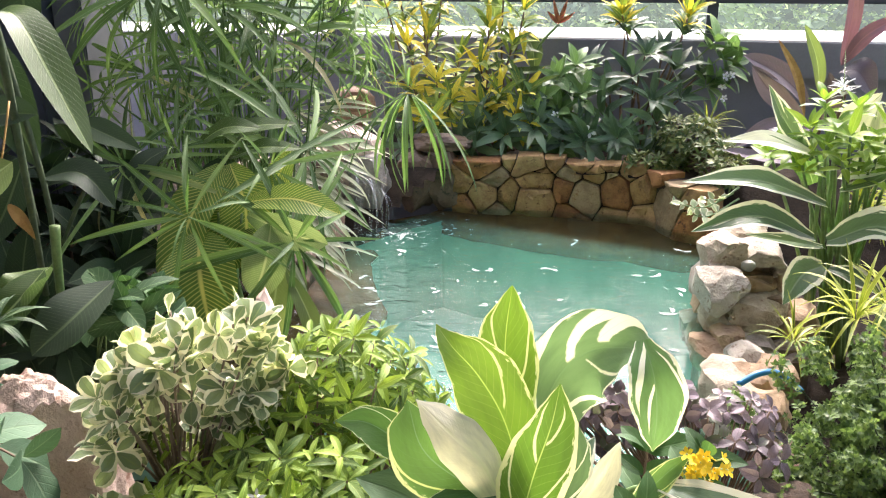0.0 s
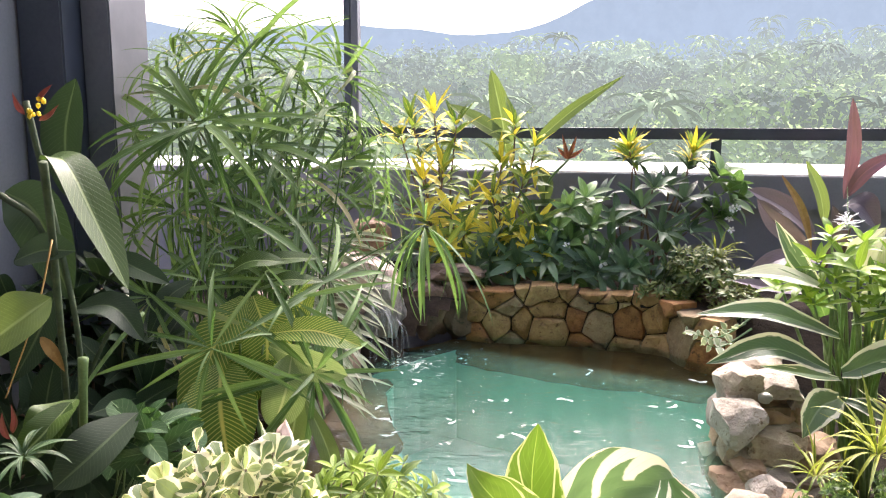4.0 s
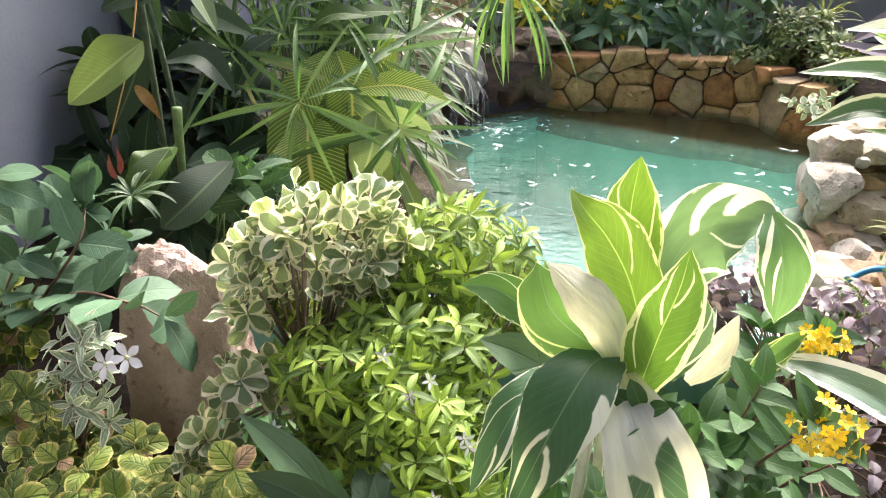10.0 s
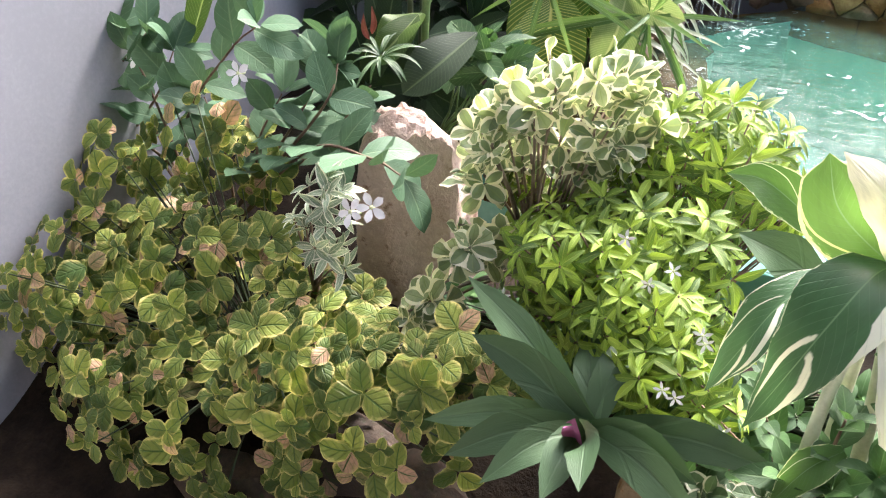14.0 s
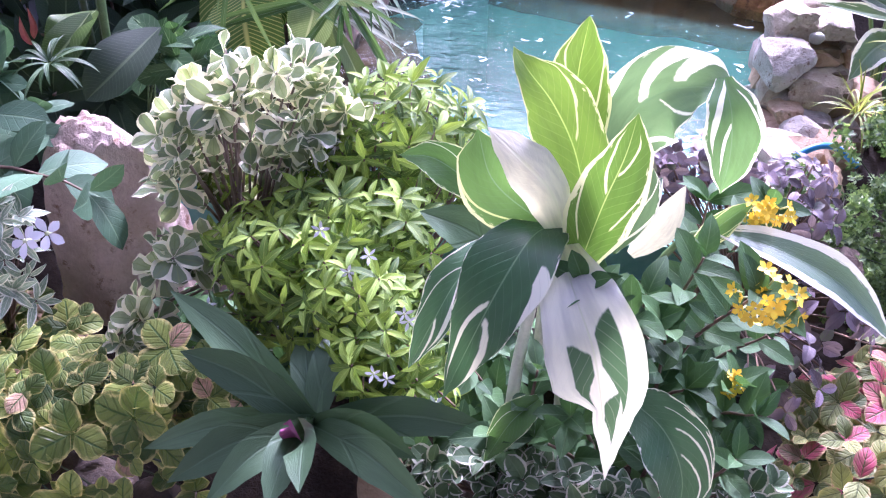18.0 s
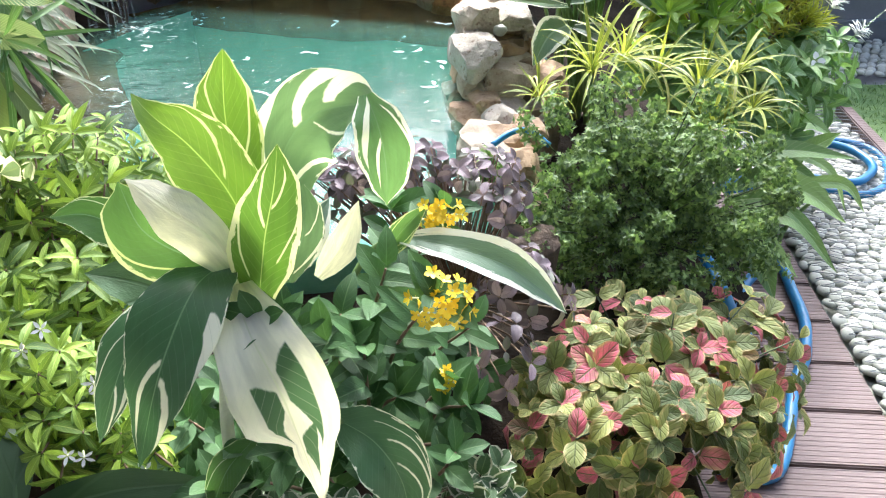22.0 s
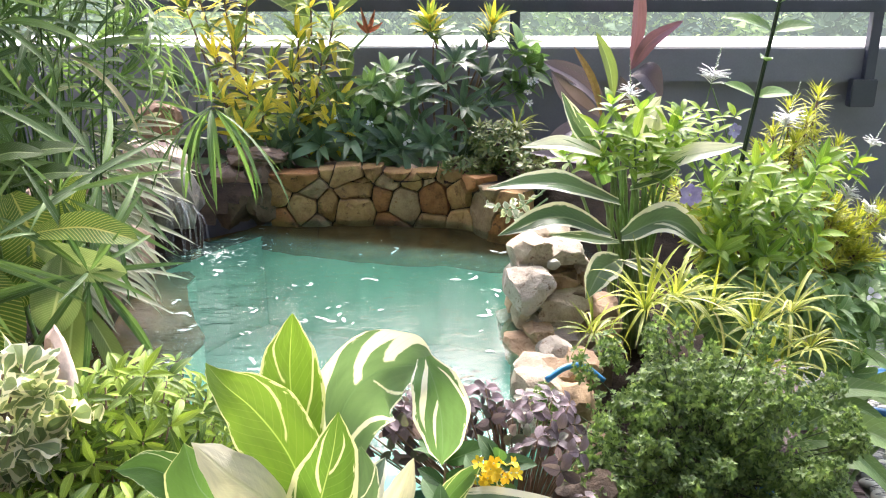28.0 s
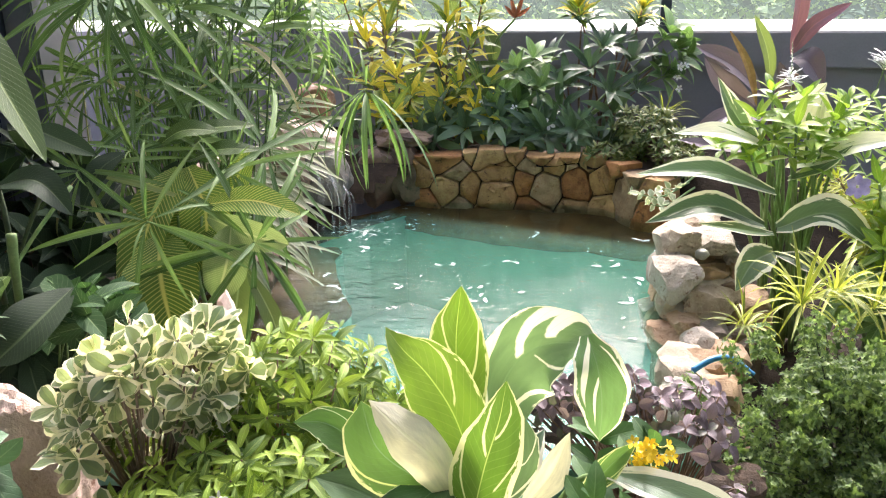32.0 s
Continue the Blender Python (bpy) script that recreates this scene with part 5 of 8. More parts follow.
# purple-leaved shrub
K_PUR = kinds_of("leaf", M_PURPLE, [dict(width=0.56, profile="ellip", droop=0.5, wave=0.1), dict(width=0.6, profile="ovate", droop=0.8, wave=0.1)])
mound("loropetalum", "purple-leaved shrub at the pool's edge", "shrub", K_PUR,
      [((0.373, 1.040, 0.539), (0.06, 0.05, 0.05), 24), ((0.384, 0.980, 0.524), (0.05, 0.04, 0.03), 14), ((0.397, 0.880, 0.440), (0.06, 0.05, 0.07), 14), ((0.354, 0.800, 0.390), (0.05, 0.05, 0.07), 9), ((0.161, 1.050, 0.560), (0.04, 0.03, 0.04), 10), ((0.220, 1.000, 0.572), (0.05, 0.04, 0.05), 14), ((0.181, 1.020, 0.536), (0.06, 0.04, 0.06), 24), ((0.265, 1.050, 0.544), (0.06, 0.04, 0.06), 24)], 0.022, (2, 3, 4), 1.25, 91, (0.36, 0.95, 0.22), lean=0.4, own=260)

# dark small-leaved bush
K_BOX = kinds_of("leaf", M_BOX, [dict(width=0.55, profile="ellip", n=3, cols=1, droop=0.3), dict(width=0.5, profile="ovate", n=3, cols=1, droop=0.5)])
shoots = []
r = random.Random(27)
for i in range(46):
    o = Vector((r.gauss(0, 1), r.gauss(-0.5, 0.8), abs(r.gauss(0.3, 0.8)))).normalized()
    q = Vector((0.672, 1.170, 0.395)) + Vector((o.x * 0.26, o.y * 0.14, o.z * 0.18))
    for k in range(4):
        e = q + (o + Vector((0, 0, 0.6))) * 0.010 * k
        shoots.append((tuple(e), (0.016 - 0.002 * k, 0.016 - 0.002 * k, 0.014), 8 - k))
mound("small_leaved_bush", "dense dark bush of tiny glossy leaves", "shrub", K_BOX,
      lumps(7, (0.672, 1.180, 0.409), (0.25, 0.13, 0.18), 110, 0.036, 24) + shoots + lumps(18, (0.476, 1.050, 0.407), (0.06, 0.05, 0.10), 9, 0.032, 16) + lumps(19, (0.837, 1.100, 0.372), (0.08, 0.05, 0.05), 8, 0.032, 16) + lumps(8, (0.827, 1.120, 0.347), (0.09, 0.06, 0.06), 7, 0.045, 20) + lumps(20, (0.718, 1.020, 0.332), (0.10, 0.05, 0.05), 9, 0.036, 18) + lumps(21, (0.853, 1.060, 0.324), (0.06, 0.05, 0.05), 6, 0.032, 16) + lumps(9, (0.603, 1.050, 0.325), (0.11, 0.05, 0.06), 7, 0.045, 20), 0.0092, (5, 6, 7), 1.0, 101, (0.68, 1.2, 0.2), own=150, lean=0.3, low=-0.7, inner=0.4, forks=14, stem_mat=M_DARKSTEM, stem_every=40, stem_r=0.0018)

# ---- stones ----
def stone(name, c, size, mat, seed, parent=None, label="", sub=2, boxy=0.55, rough=0.16, turn=0.0, category="", kind=""):
    """A worn stone: a ball pressed towards a block, chipped by planes and roughened."""
    r = random.Random(seed)
    bm = bmesh.new()
    bmesh.ops.create_icosphere(bm, subdivisions=sub, radius=1.0)
    cuts = [(Vector((r.gauss(0, 1), r.gauss(0, 0.6), r.gauss(0, 1))).normalized(), r.uniform(0.80, 1.0)) for _ in range(12)]
    off = Vector((seed * 1.37, seed * 0.71, 0))
    m = Matrix.Rotation(turn, 3, "Z")
    for v in bm.verts:
        d = v.co.normalized()
        k = max(abs(d.x), abs(d.y), abs(d.z))
        q = d.lerp(d / k, boxy)
        for n, lim in cuts:
            over = q.dot(n) - lim
            if over > 0:
                q = q - n * over
        q = q * (1 + rough * 0.6 * noise.noise(d * 1.7 + off) + rough * 0.45 * noise.noise(d * 4.3 + off) + rough * 0.3 * noise.noise(d * 9.1 + off))
        v.co = m @ Vector((q.x * size[0] / 2, q.y * size[1] / 2, q.z * size[2] / 2)) + Vector(c)
    bm.normal_update()
    for e in bm.edges:
        e.smooth = e.calc_face_angle(0.0) < 0.42
    ob = part(name, bm, mat, parent, label, smooth=True)
    if category:
        tagged(ob, label, category, kind=kind)
    return ob


def stone_row(wall, places, k, depth, mats, seed):
    """Stones of a wall: centre, width and height, each its own part."""
    for i, (c, w, h) in enumerate(places):
        stone("stone", (c[0], c[1] + depth * 0.2, c[2]), (w * k * 1.16, depth * 1.1, h * k * 1.18), mats[(i * 7 + i // 3) % len(mats)], seed + i, wall, sub=3, boxy=0.62, rough=0.2)


back_wall = thing("stone_wall", (0.2, 2.85, 0.3), "low wall of fitted ochre stones along the pool's far side", "wall", kind="structure")
WALL_LINE = [(-0.14, 2.80), (0.2, 2.785), (0.44, 2.745), (0.51, 2.70), (0.575, 2.58), (0.66, 2.50)]


def wall_point(s, z, out=0.0):
    """A point on the wall's face, s metres along its line, set back by `out`."""
    for (x0, y0), (x1, y1) in zip(WALL_LINE, WALL_LINE[1:]):
        run = math.hypot(x1 - x0, y1 - y0)
        if s <= run or (x1, y1) == WALL_LINE[-1]:
            f = s / run
            n = Vector((y1 - y0, x0 - x1, 0)) / run
            return Vector((x0 + (x1 - x0) * f, y0 + (y1 - y0) * f, z)) - n * out
        s -= run


def cut(poly, a, b, c):
    """The part of a convex outline where a*x + b*y <= c."""
    out = []
    for (x0, y0), (x1, y1) in zip(poly, poly[1:] + poly[:1]):
        d0, d1 = a * x0 + b * y0 - c, a * x1 + b * y1 - c
        if d0 <= 0:
            out.append((x0, y0))
        if d0 * d1 < 0:
            f = d0 / (d0 - d1)
            out.append((x0 + (x1 - x0) * f, y0 + (y1 - y0) * f))
    return out


OCHRE = [M_STONE_WARM, surface("tan_stone", (0.27, 0.16, 0.06), (0.43, 0.29, 0.12), 15, 0.8, 0.9, 0.008, 150, third=(0.13, 0.07, 0.03)), surface("rust_stone", (0.19, 0.075, 0.022), (0.38, 0.19, 0.06), 15, 0.8, 0.9, 0.008, 150, third=(0.10, 0.05, 0.02)), surface("grey_ochre_stone", (0.22, 0.155, 0.075), (0.37, 0.28, 0.15), 15, 0.8, 0.9, 0.008, 150, third=(0.22, 0.12, 0.04))]
WALL_STONES = [(0.081, 0.546, 0.068), (0.25, 0.538, 0.048), (0.185, 0.562, 0.02), (0.342, 0.566, 0.026), (0.43, 0.562, 0.052), (0.517, 0.561, 0.036), (0.116, 0.496, 0.044), (0.269, 0.486, 0.050), (0.402, 0.515, 0.032), (0.474, 0.519, 0.040), (0.525, 0.512, 0.016), (0.60, 0.530, 0.030), (0.72, 0.542, 0.024), (0.02, 0.471, 0.034), (0.091, 0.431, 0.049), (0.183, 0.43, 0.038), (0.267, 0.41, 0.061), (0.387, 0.459, 0.032), (0.449, 0.44, 0.056), (0.552, 0.455, 0.058), (0.64, 0.472, 0.046), (0.768, 0.445, 0.062), (0.803, 0.527, 0.042)]
WALL_STONES += [(0.138, 0.375, 0.022), (0.544, 0.382, 0.026), (0.66, 0.395, 0.032), (0.873, 0.493, 0.041), (0.87, 0.41, 0.04), (0.40, 0.365, 0.03), (0.02, 0.385, 0.036), (0.25, 0.345, 0.03)]


def fitted_stones():
    r = random.Random(300)
    for i, (x, z, rad) in enumerate(WALL_STONES):
        top = 0.562 - 0.012 * math.sin(x * 17) - 0.025 * smooth(0.5, 0.9, x)
        poly = [(-0.02, 0.32), (0.93, 0.32), (0.93, top), (-0.02, top)]
        for j, (x1, z1, rad1) in enumerate(WALL_STONES):
            if j != i and poly:
                a, b = x1 - x, z1 - z
                poly = cut(poly, a, b, (x1 * x1 + z1 * z1 - rad1 * rad1 - x * x - z * z + rad * rad) / 2)
        if len(poly) < 3:
            continue
        cx, cz = sum(p[0] for p in poly) / len(poly), sum(p[1] for p in poly) / len(poly)
        ring = []
        for (x0, z0), (x1, z1) in zip(poly, poly[1:] + poly[:1]):
            steps = max(1, round(math.hypot(x1 - x0, z1 - z0) / 0.02))
            for k in range(steps):
                f = (k + (0.12 if k == 0 and steps > 1 else 0.0)) / steps
                px_, pz_ = x0 + (x1 - x0) * f, z0 + (z1 - z0) * f
                pull = 0.0003 + 0.0022 * (0.5 + noise.noise(Vector((px_ * 40, pz_ * 40, i)))) + 0.0016 * noise.noise(Vector((px_ * 120, pz_ * 120, i))) + (0.0015 if k == 0 else 0.0)
                q = Vector((cx - px_, cz - pz_))
                if q.length > 1e-6:
                    q *= min(0.45, pull / q.length)
                ring.append((px_ + q.x, pz_ + q.y))
        proud, lean_x, lean_z = r.uniform(0.0, 0.016), r.uniform(-0.12, 0.12), r.uniform(-0.12, 0.12)
        bm = bmesh.new()
        rows = []
        for k, out in ((1.0, 0.07), (1.0, 0.001), (0.965, -0.007), (0.80, -0.010), (0.58, -0.011), (0.30, -0.011)):
            row = []
            for px_, pz_ in ring:
                a, b = cx + (px_ - cx) * k, cz + (pz_ - cz) * k
                o = out if out > 0.05 else out - proud + (a - cx) * lean_x + (b - cz) * lean_z + 0.010 * noise.noise(Vector((a * 34, b * 34, i * 3.7))) + 0.006 * noise.noise(Vector((a * 90, b * 90, i * 1.9)))
                row.append(bm.verts.new(wall_point(max(a, 0.0), b, o) + Vector((min(a, 0.0), 0, 0))))
            rows.append(row)
        for ra, rb in zip(rows, rows[1:]):
            for k in range(len(ring)):
                bm.faces.new((ra[k - 1], ra[k], rb[k], rb[k - 1]))
        bm.faces.new(rows[-1])
        bmesh.ops.recalc_face_normals(bm, faces=bm.faces[:])
        for e in bm.edges:
            e.smooth = e.calc_face_angle(0.0) < 0.6
        part("stone", bm, OCHRE[r.randrange(4)], back_wall, smooth=True)


fitted_stones()
bm = bmesh.new()
prev = None
for i in range(33):
    s = 0.93 * i / 32
    top = 0.552 - 0.012 * math.sin(s * 17) - 0.025 * smooth(0.5, 0.9, s)
    row = [bm.verts.new(wall_point(s, 0.0, 0.003)), bm.verts.new(wall_point(s, top, 0.003)), bm.verts.new(wall_point(s, top, 0.17))]
    if prev:
        for k in range(2):
            bm.faces.new((prev[k], row[k], row[k + 1], prev[k + 1]))
    prev = row
bmesh.ops.recalc_face_normals(bm, faces=bm.faces[:])
part("mortar", bm, M_MORTAR, back_wall, "dark mortar between the stones")

pier = thing("stone_pier", (0.6, 1.7, 0.3), "stacked pier of pale pitted limestone at the pool's corner", "pier", kind="structure")
bm = bmesh.new()
box(bm, 0.515, 1.755, 0.0, 0.665, 1.93, 0.545, None, 0.03)
box(bm, 0.500, 1.69, 0.0, 0.68, 1.86, 0.475, None, 0.03)
box(bm, 0.480, 1.63, 0.0, 0.70, 1.76, 0.385, None, 0.02)
box(bm, 0.51, 1.2, 0.0, 0.62, 1.64, 0.30, None, 0.03)
part("mortar", bm, surface("sandy_mortar", (0.12, 0.085, 0.05), (0.25, 0.18, 0.12), 18.0, 0.9, 0.8, 0.008), pier, "sandy brown mortar between the stones")
PALE = [surface("pale_limestone", (0.40, 0.36, 0.29), (0.54, 0.49, 0.41), 22.0, 0.88, 1.0, 0.012, 150, third=(0.19, 0.13, 0.085)), surface("cream_limestone", (0.31, 0.255, 0.185), (0.45, 0.385, 0.29), 26, 0.85, 1.0, 0.01, 160, third=(0.22, 0.15, 0.10)), surface("buff_stone", (0.30, 0.20, 0.11), (0.43, 0.31, 0.195), 24, 0.85, 0.9, 0.008, 160, third=(0.24, 0.15, 0.08)), surface("grey_limestone", (0.25, 0.21, 0.165), (0.38, 0.335, 0.275), 24, 0.85, 0.9, 0.008, 160, third=(0.2, 0.16, 0.12))]
for i, (c, w, h, kind_of_stone) in enumerate((((0.532, 1.78, 0.560), 0.092, 0.066, 1), ((0.607, 1.79, 0.556), 0.112, 0.050, 0), ((0.602, 1.87, 0.571), 0.110, 0.050, 1), ((0.514, 1.76, 0.524), 0.044, 0.052, 3), ((0.590, 1.775, 0.488), 0.118, 0.080, 2), ((0.663, 1.79, 0.481), 0.042, 0.070, 2), ((0.658, 1.80, 0.520), 0.044, 0.036, 3), ((0.513, 1.69, 0.493), 0.102, 0.100, 0), ((0.521, 1.71, 0.420), 0.078, 0.085, 3), ((0.597, 1.71, 0.436), 0.138, 0.090, 1), ((0.524, 1.655, 0.407), 0.064, 0.046, 2), ((0.675, 1.71, 0.407), 0.128, 0.096, 2), ((0.504, 1.635, 0.362), 0.106, 0.090, 2), ((0.586, 1.655, 0.380), 0.092, 0.066, 3), ((0.650, 1.67, 0.360), 0.092, 0.070, 1))):
    stone("stone", (c[0], c[1] + 0.03, c[2]), (w * 1.03, 0.13, h * 1.03), PALE[kind_of_stone], 400 + i, pier, sub=4, boxy=0.78, rough=0.13)
stone_row(pier, [((0.541, 1.560, 0.399), 52, 50), ((0.461, 1.360, 0.416), 76, 50), ((0.520, 1.420, 0.408), 74, 58), ((0.477, 1.460, 0.410), 70, 40), ((0.516, 1.340, 0.401), 70, 50), ((0.451, 1.280, 0.409), 70, 46), ((0.571, 1.460, 0.408), 60, 46)], 0.00118, 0.09, PALE[:3], 430)
stone("pebble", (0.572, 1.730, 0.545), (0.034, 0.026, 0.026), M_PEBBLE, 5, pier, "smooth white pebble set in the mortar", sub=3, boxy=0.1, rough=0.03)
r = random.Random(77)
for i in range(18):
    yy = 1.24 + 0.66 * (i % 9) / 8
    top = 0.50 if yy > 1.72 else (0.38 if yy > 1.60 else 0.30)
    stone("stone", (0.515 + r.uniform(-.008, .008), yy, top - 0.06 - 0.11 * (i // 9) + r.uniform(-.01, .01)), (0.07, r.uniform(0.08, 0.10), r.uniform(0.08, 0.11)), PALE[1 + i % 3], 800 + i, pier, boxy=0.7, rough=0.14)
# the boulder standing in the front bed
stone("boulder", (-0.593, 0.980, 0.368), (0.20, 0.14, 0.46), M_ROCK_PINK, 77, None, "upright pinkish sandstone boulder in the front bed", 5, 0.5, 0.11, category="boulder")
stone("boulder", (-0.352, 1.040, 0.520), (0.11, 0.08, 0.12), M_ROCK_PINK, 78, None, "buff sandstone rock behind the cream-edged bush", 3, 0.5, 0.14, category="boulder")
stone("boulder", (-0.360, 1.280, 0.531), (0.04, 0.05, 0.20), M_ROCK_PINK, 79, None, "slim upright stone at the pool's brink", 3, 0.5, 0.14, category="boulder")
# mossy brown rock, darkened further in place of the plants' shadow
M_EDGE_ROCK = surface("mossy_shade_dark_rock", (0.035, 0.026, 0.018), (0.10, 0.07, 0.045), 14.0, 0.9, 0.9, 0.01, 130, third=(0.03, 0.045, 0.012))
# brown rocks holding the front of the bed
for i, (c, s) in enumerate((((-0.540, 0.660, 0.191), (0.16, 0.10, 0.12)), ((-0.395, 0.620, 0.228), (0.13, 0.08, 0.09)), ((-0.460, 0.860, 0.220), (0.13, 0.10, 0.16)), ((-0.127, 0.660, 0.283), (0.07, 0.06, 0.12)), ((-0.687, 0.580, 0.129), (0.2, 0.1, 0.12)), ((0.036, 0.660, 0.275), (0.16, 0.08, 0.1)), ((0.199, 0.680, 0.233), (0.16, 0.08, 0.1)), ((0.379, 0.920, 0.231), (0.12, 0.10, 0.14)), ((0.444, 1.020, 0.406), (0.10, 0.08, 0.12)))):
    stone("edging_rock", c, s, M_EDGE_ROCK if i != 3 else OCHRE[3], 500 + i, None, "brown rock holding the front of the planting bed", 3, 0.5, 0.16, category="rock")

# waterfall rocks
fall = thing("waterfall_rock", (-0.45, 2.55, 0.4), "stacked pinkish rocks from which the water falls", "waterfall")
M_ROCK_WET = surface("wet_grey_rock", (0.13, 0.12, 0.10), (0.27, 0.25, 0.21), 14.0, 0.35, 0.9, 0.01, 120, third=(0.34, 0.28, 0.22))
M_ROCK_RUST = surface("rust_brown_rock", (0.17, 0.09, 0.045), (0.32, 0.19, 0.10), 14.0, 0.7, 0.9, 0.01, 120, third=(0.09, 0.06, 0.03))
for i, (c, s, m) in enumerate((((-0.500, 2.66, 0.600), (0.22, 0.2, 0.20), M_ROCK_PINK), ((-0.440, 2.63, 0.500), (0.20, 0.18, 0.24), M_ROCK_WET), ((-0.569, 2.55, 0.499), (0.2, 0.2, 0.26), M_STONE_BROWN), ((-0.50, 2.78, 0.730), (0.16, 0.14, 0.14), M_ROCK_RUST), ((-0.566, 2.300, 0.436), (0.24, 0.22, 0.24), M_STONE_BROWN), ((-0.290, 2.83, 0.460), (0.15, 0.14, 0.22), M_STONE_BROWN), ((-0.185, 2.84, 0.470), (0.13, 0.13, 0.24), M_STONE_BROWN), ((-0.568, 2.050, 0.379), (0.2, 0.2, 0.16), M_STONE_BROWN), ((-0.714, 2.450, 0.464), (0.3, 0.2, 0.3), M_STONE_BROWN), ((-0.20, 2.86, 0.60), (0.22, 0.14, 0.06), M_STONE_BROWN))):
    stone("rock", c, s, m, 520 + i, fall, sub=4, boxy=0.45, rough=0.16)


def fall_material():
    m, n, l, bs, out = nodes("falling_water")
    bs.inputs["Base Color"].default_value = (0.9, 0.95, 0.95, 1)
    bs.inputs["Roughness"].default_value = 0.12
    tr = n.new("ShaderNodeBsdfTransparent")
    mx = n.new("ShaderNodeMixShader")
    mx.inputs[0].default_value = 0.10
    l.new(tr.outputs[0], mx.inputs[1])
    l.new(bs.outputs[0], mx.inputs[2])
    l.new(mx.outputs[0], out.inputs["Surface"])
    return m


M_FALL = fall_material()
M_FOAM_GLINT = surface("white_froth_and_glint", (0.34, 0.46, 0.42), (0.56, 0.64, 0.61), 60, 0.5, 0.4, 0.001, 300)
water_fall = thing("waterfall", (-0.36, 2.47, 0.4), "thin white strands of water falling into the pool", "waterfall")
r = random.Random(9)
for i in range(16):
    a = r.random()
    top = Vector((-0.450, 2.500, 0.590)).lerp(Vector((-0.360, 2.530, 0.500)), a) + Vector((r.uniform(-0.01, 0.01), r.uniform(-0.02, 0.01), 0))
    foot = Vector((top.x + r.uniform(0.0, 0.05), top.y - r.uniform(0.03, 0.08), WATER_Z))
    p = Pile()
    p.tube(spline([top, top.lerp(foot, 0.5) + Vector((0.012, -0.012, 0.03)), foot], 5), 0.0028, 0.0016, 5)
    hang("water_strand", p.mesh("water_strand"), M_FALL, water_fall)
# foam where it lands; over the pool, white shreds stand in for sky glints
def froth_glint(p, x, y, span, wide, turn):
    """One thin curling white shred on the water: foam at the fall, painted glint elsewhere."""
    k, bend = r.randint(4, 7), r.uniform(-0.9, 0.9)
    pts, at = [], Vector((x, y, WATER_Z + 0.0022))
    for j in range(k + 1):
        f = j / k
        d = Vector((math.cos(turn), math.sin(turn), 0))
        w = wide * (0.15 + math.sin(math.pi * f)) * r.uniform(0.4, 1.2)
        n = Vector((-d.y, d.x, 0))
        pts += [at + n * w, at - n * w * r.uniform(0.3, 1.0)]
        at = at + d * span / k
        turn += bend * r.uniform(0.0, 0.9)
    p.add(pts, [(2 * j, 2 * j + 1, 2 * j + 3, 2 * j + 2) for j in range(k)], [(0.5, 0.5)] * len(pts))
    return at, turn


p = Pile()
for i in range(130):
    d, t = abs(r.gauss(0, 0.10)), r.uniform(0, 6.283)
    froth_glint(p, -0.29 + d * math.cos(t) * 1.1, 2.43 + d * math.sin(t), r.uniform(0.006, 0.03), r.uniform(0.0006, 0.003), r.uniform(-0.8, 0.8))
# ripple glints on the open pool, put in as white shapes
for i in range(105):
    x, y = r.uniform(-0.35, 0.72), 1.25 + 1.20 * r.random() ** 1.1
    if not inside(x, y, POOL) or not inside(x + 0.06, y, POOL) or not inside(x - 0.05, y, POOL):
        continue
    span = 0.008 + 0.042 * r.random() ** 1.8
    at, turn = froth_glint(p, x, y, span, span * r.uniform(0.10, 0.26), r.gauss(0.1, 0.7))
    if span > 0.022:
        froth_glint(p, at.x - span * 0.3, at.y, span * 0.7, span * 0.13, turn + r.uniform(-1.2, 1.2))
tagged(hang("foam", p.mesh("foam"), M_FOAM_GLINT, water_fall, "white foam by the waterfall, and white shreds for glints on the pool"), kind="stuff")

# dark leaf litter lying on the pool's floor
M_LITTER = surface("sunken_leaf_litter", (0.03, 0.07, 0.055), (0.06, 0.12, 0.10), 40, 0.9, 0.3, 0.001, 200)
p = Pile()
for i in range(170):
    x, y = r.gauss(0.2, 0.28), r.uniform(1.3, 2.35)
    if inside(x, y, POOL) and inside(x + 0.06, y, POOL) and inside(x - 0.06, y, POOL):
        p.copy(leaf_shape(r.uniform(0.3, 0.8), "ellip", 3, 0.1, 0.2, cols=1), aim(Vector((x, y, 0.026)), (math.cos(i * 2.4), math.sin(i * 2.4), 0), UP, r.uniform(0.012, 0.05)))
litter = thing("leaf_litter", (0.2, 1.9, 0.02), "dark leaf scraps lying on the pool's floor", "leaf litter")
tagged(hang("scrap_mass", p.mesh("scrap_mass"), M_LITTER, litter), kind="stuff")

M_SHELF = surface("submerged_stone", (0.040, 0.020, 0.005), (0.085, 0.045, 0.013), 12.0, 0.7, 0.8, 0.01, 60, third=(0.06, 0.05, 0.025), gloss=0.03)
# shallow brown stones under water along the near-left bank
for i in range(8):
    stone("bank_stone", (-0.55 + 0.05 * (i % 3), 1.35 + 0.14 * i, 0.24 + 0.02 * (i % 2)), (0.26, 0.22, 0.14), M_SHELF, 560 + i, None, "brown stone lying under the shallow water", 2, 0.4, 0.2, category="stone")

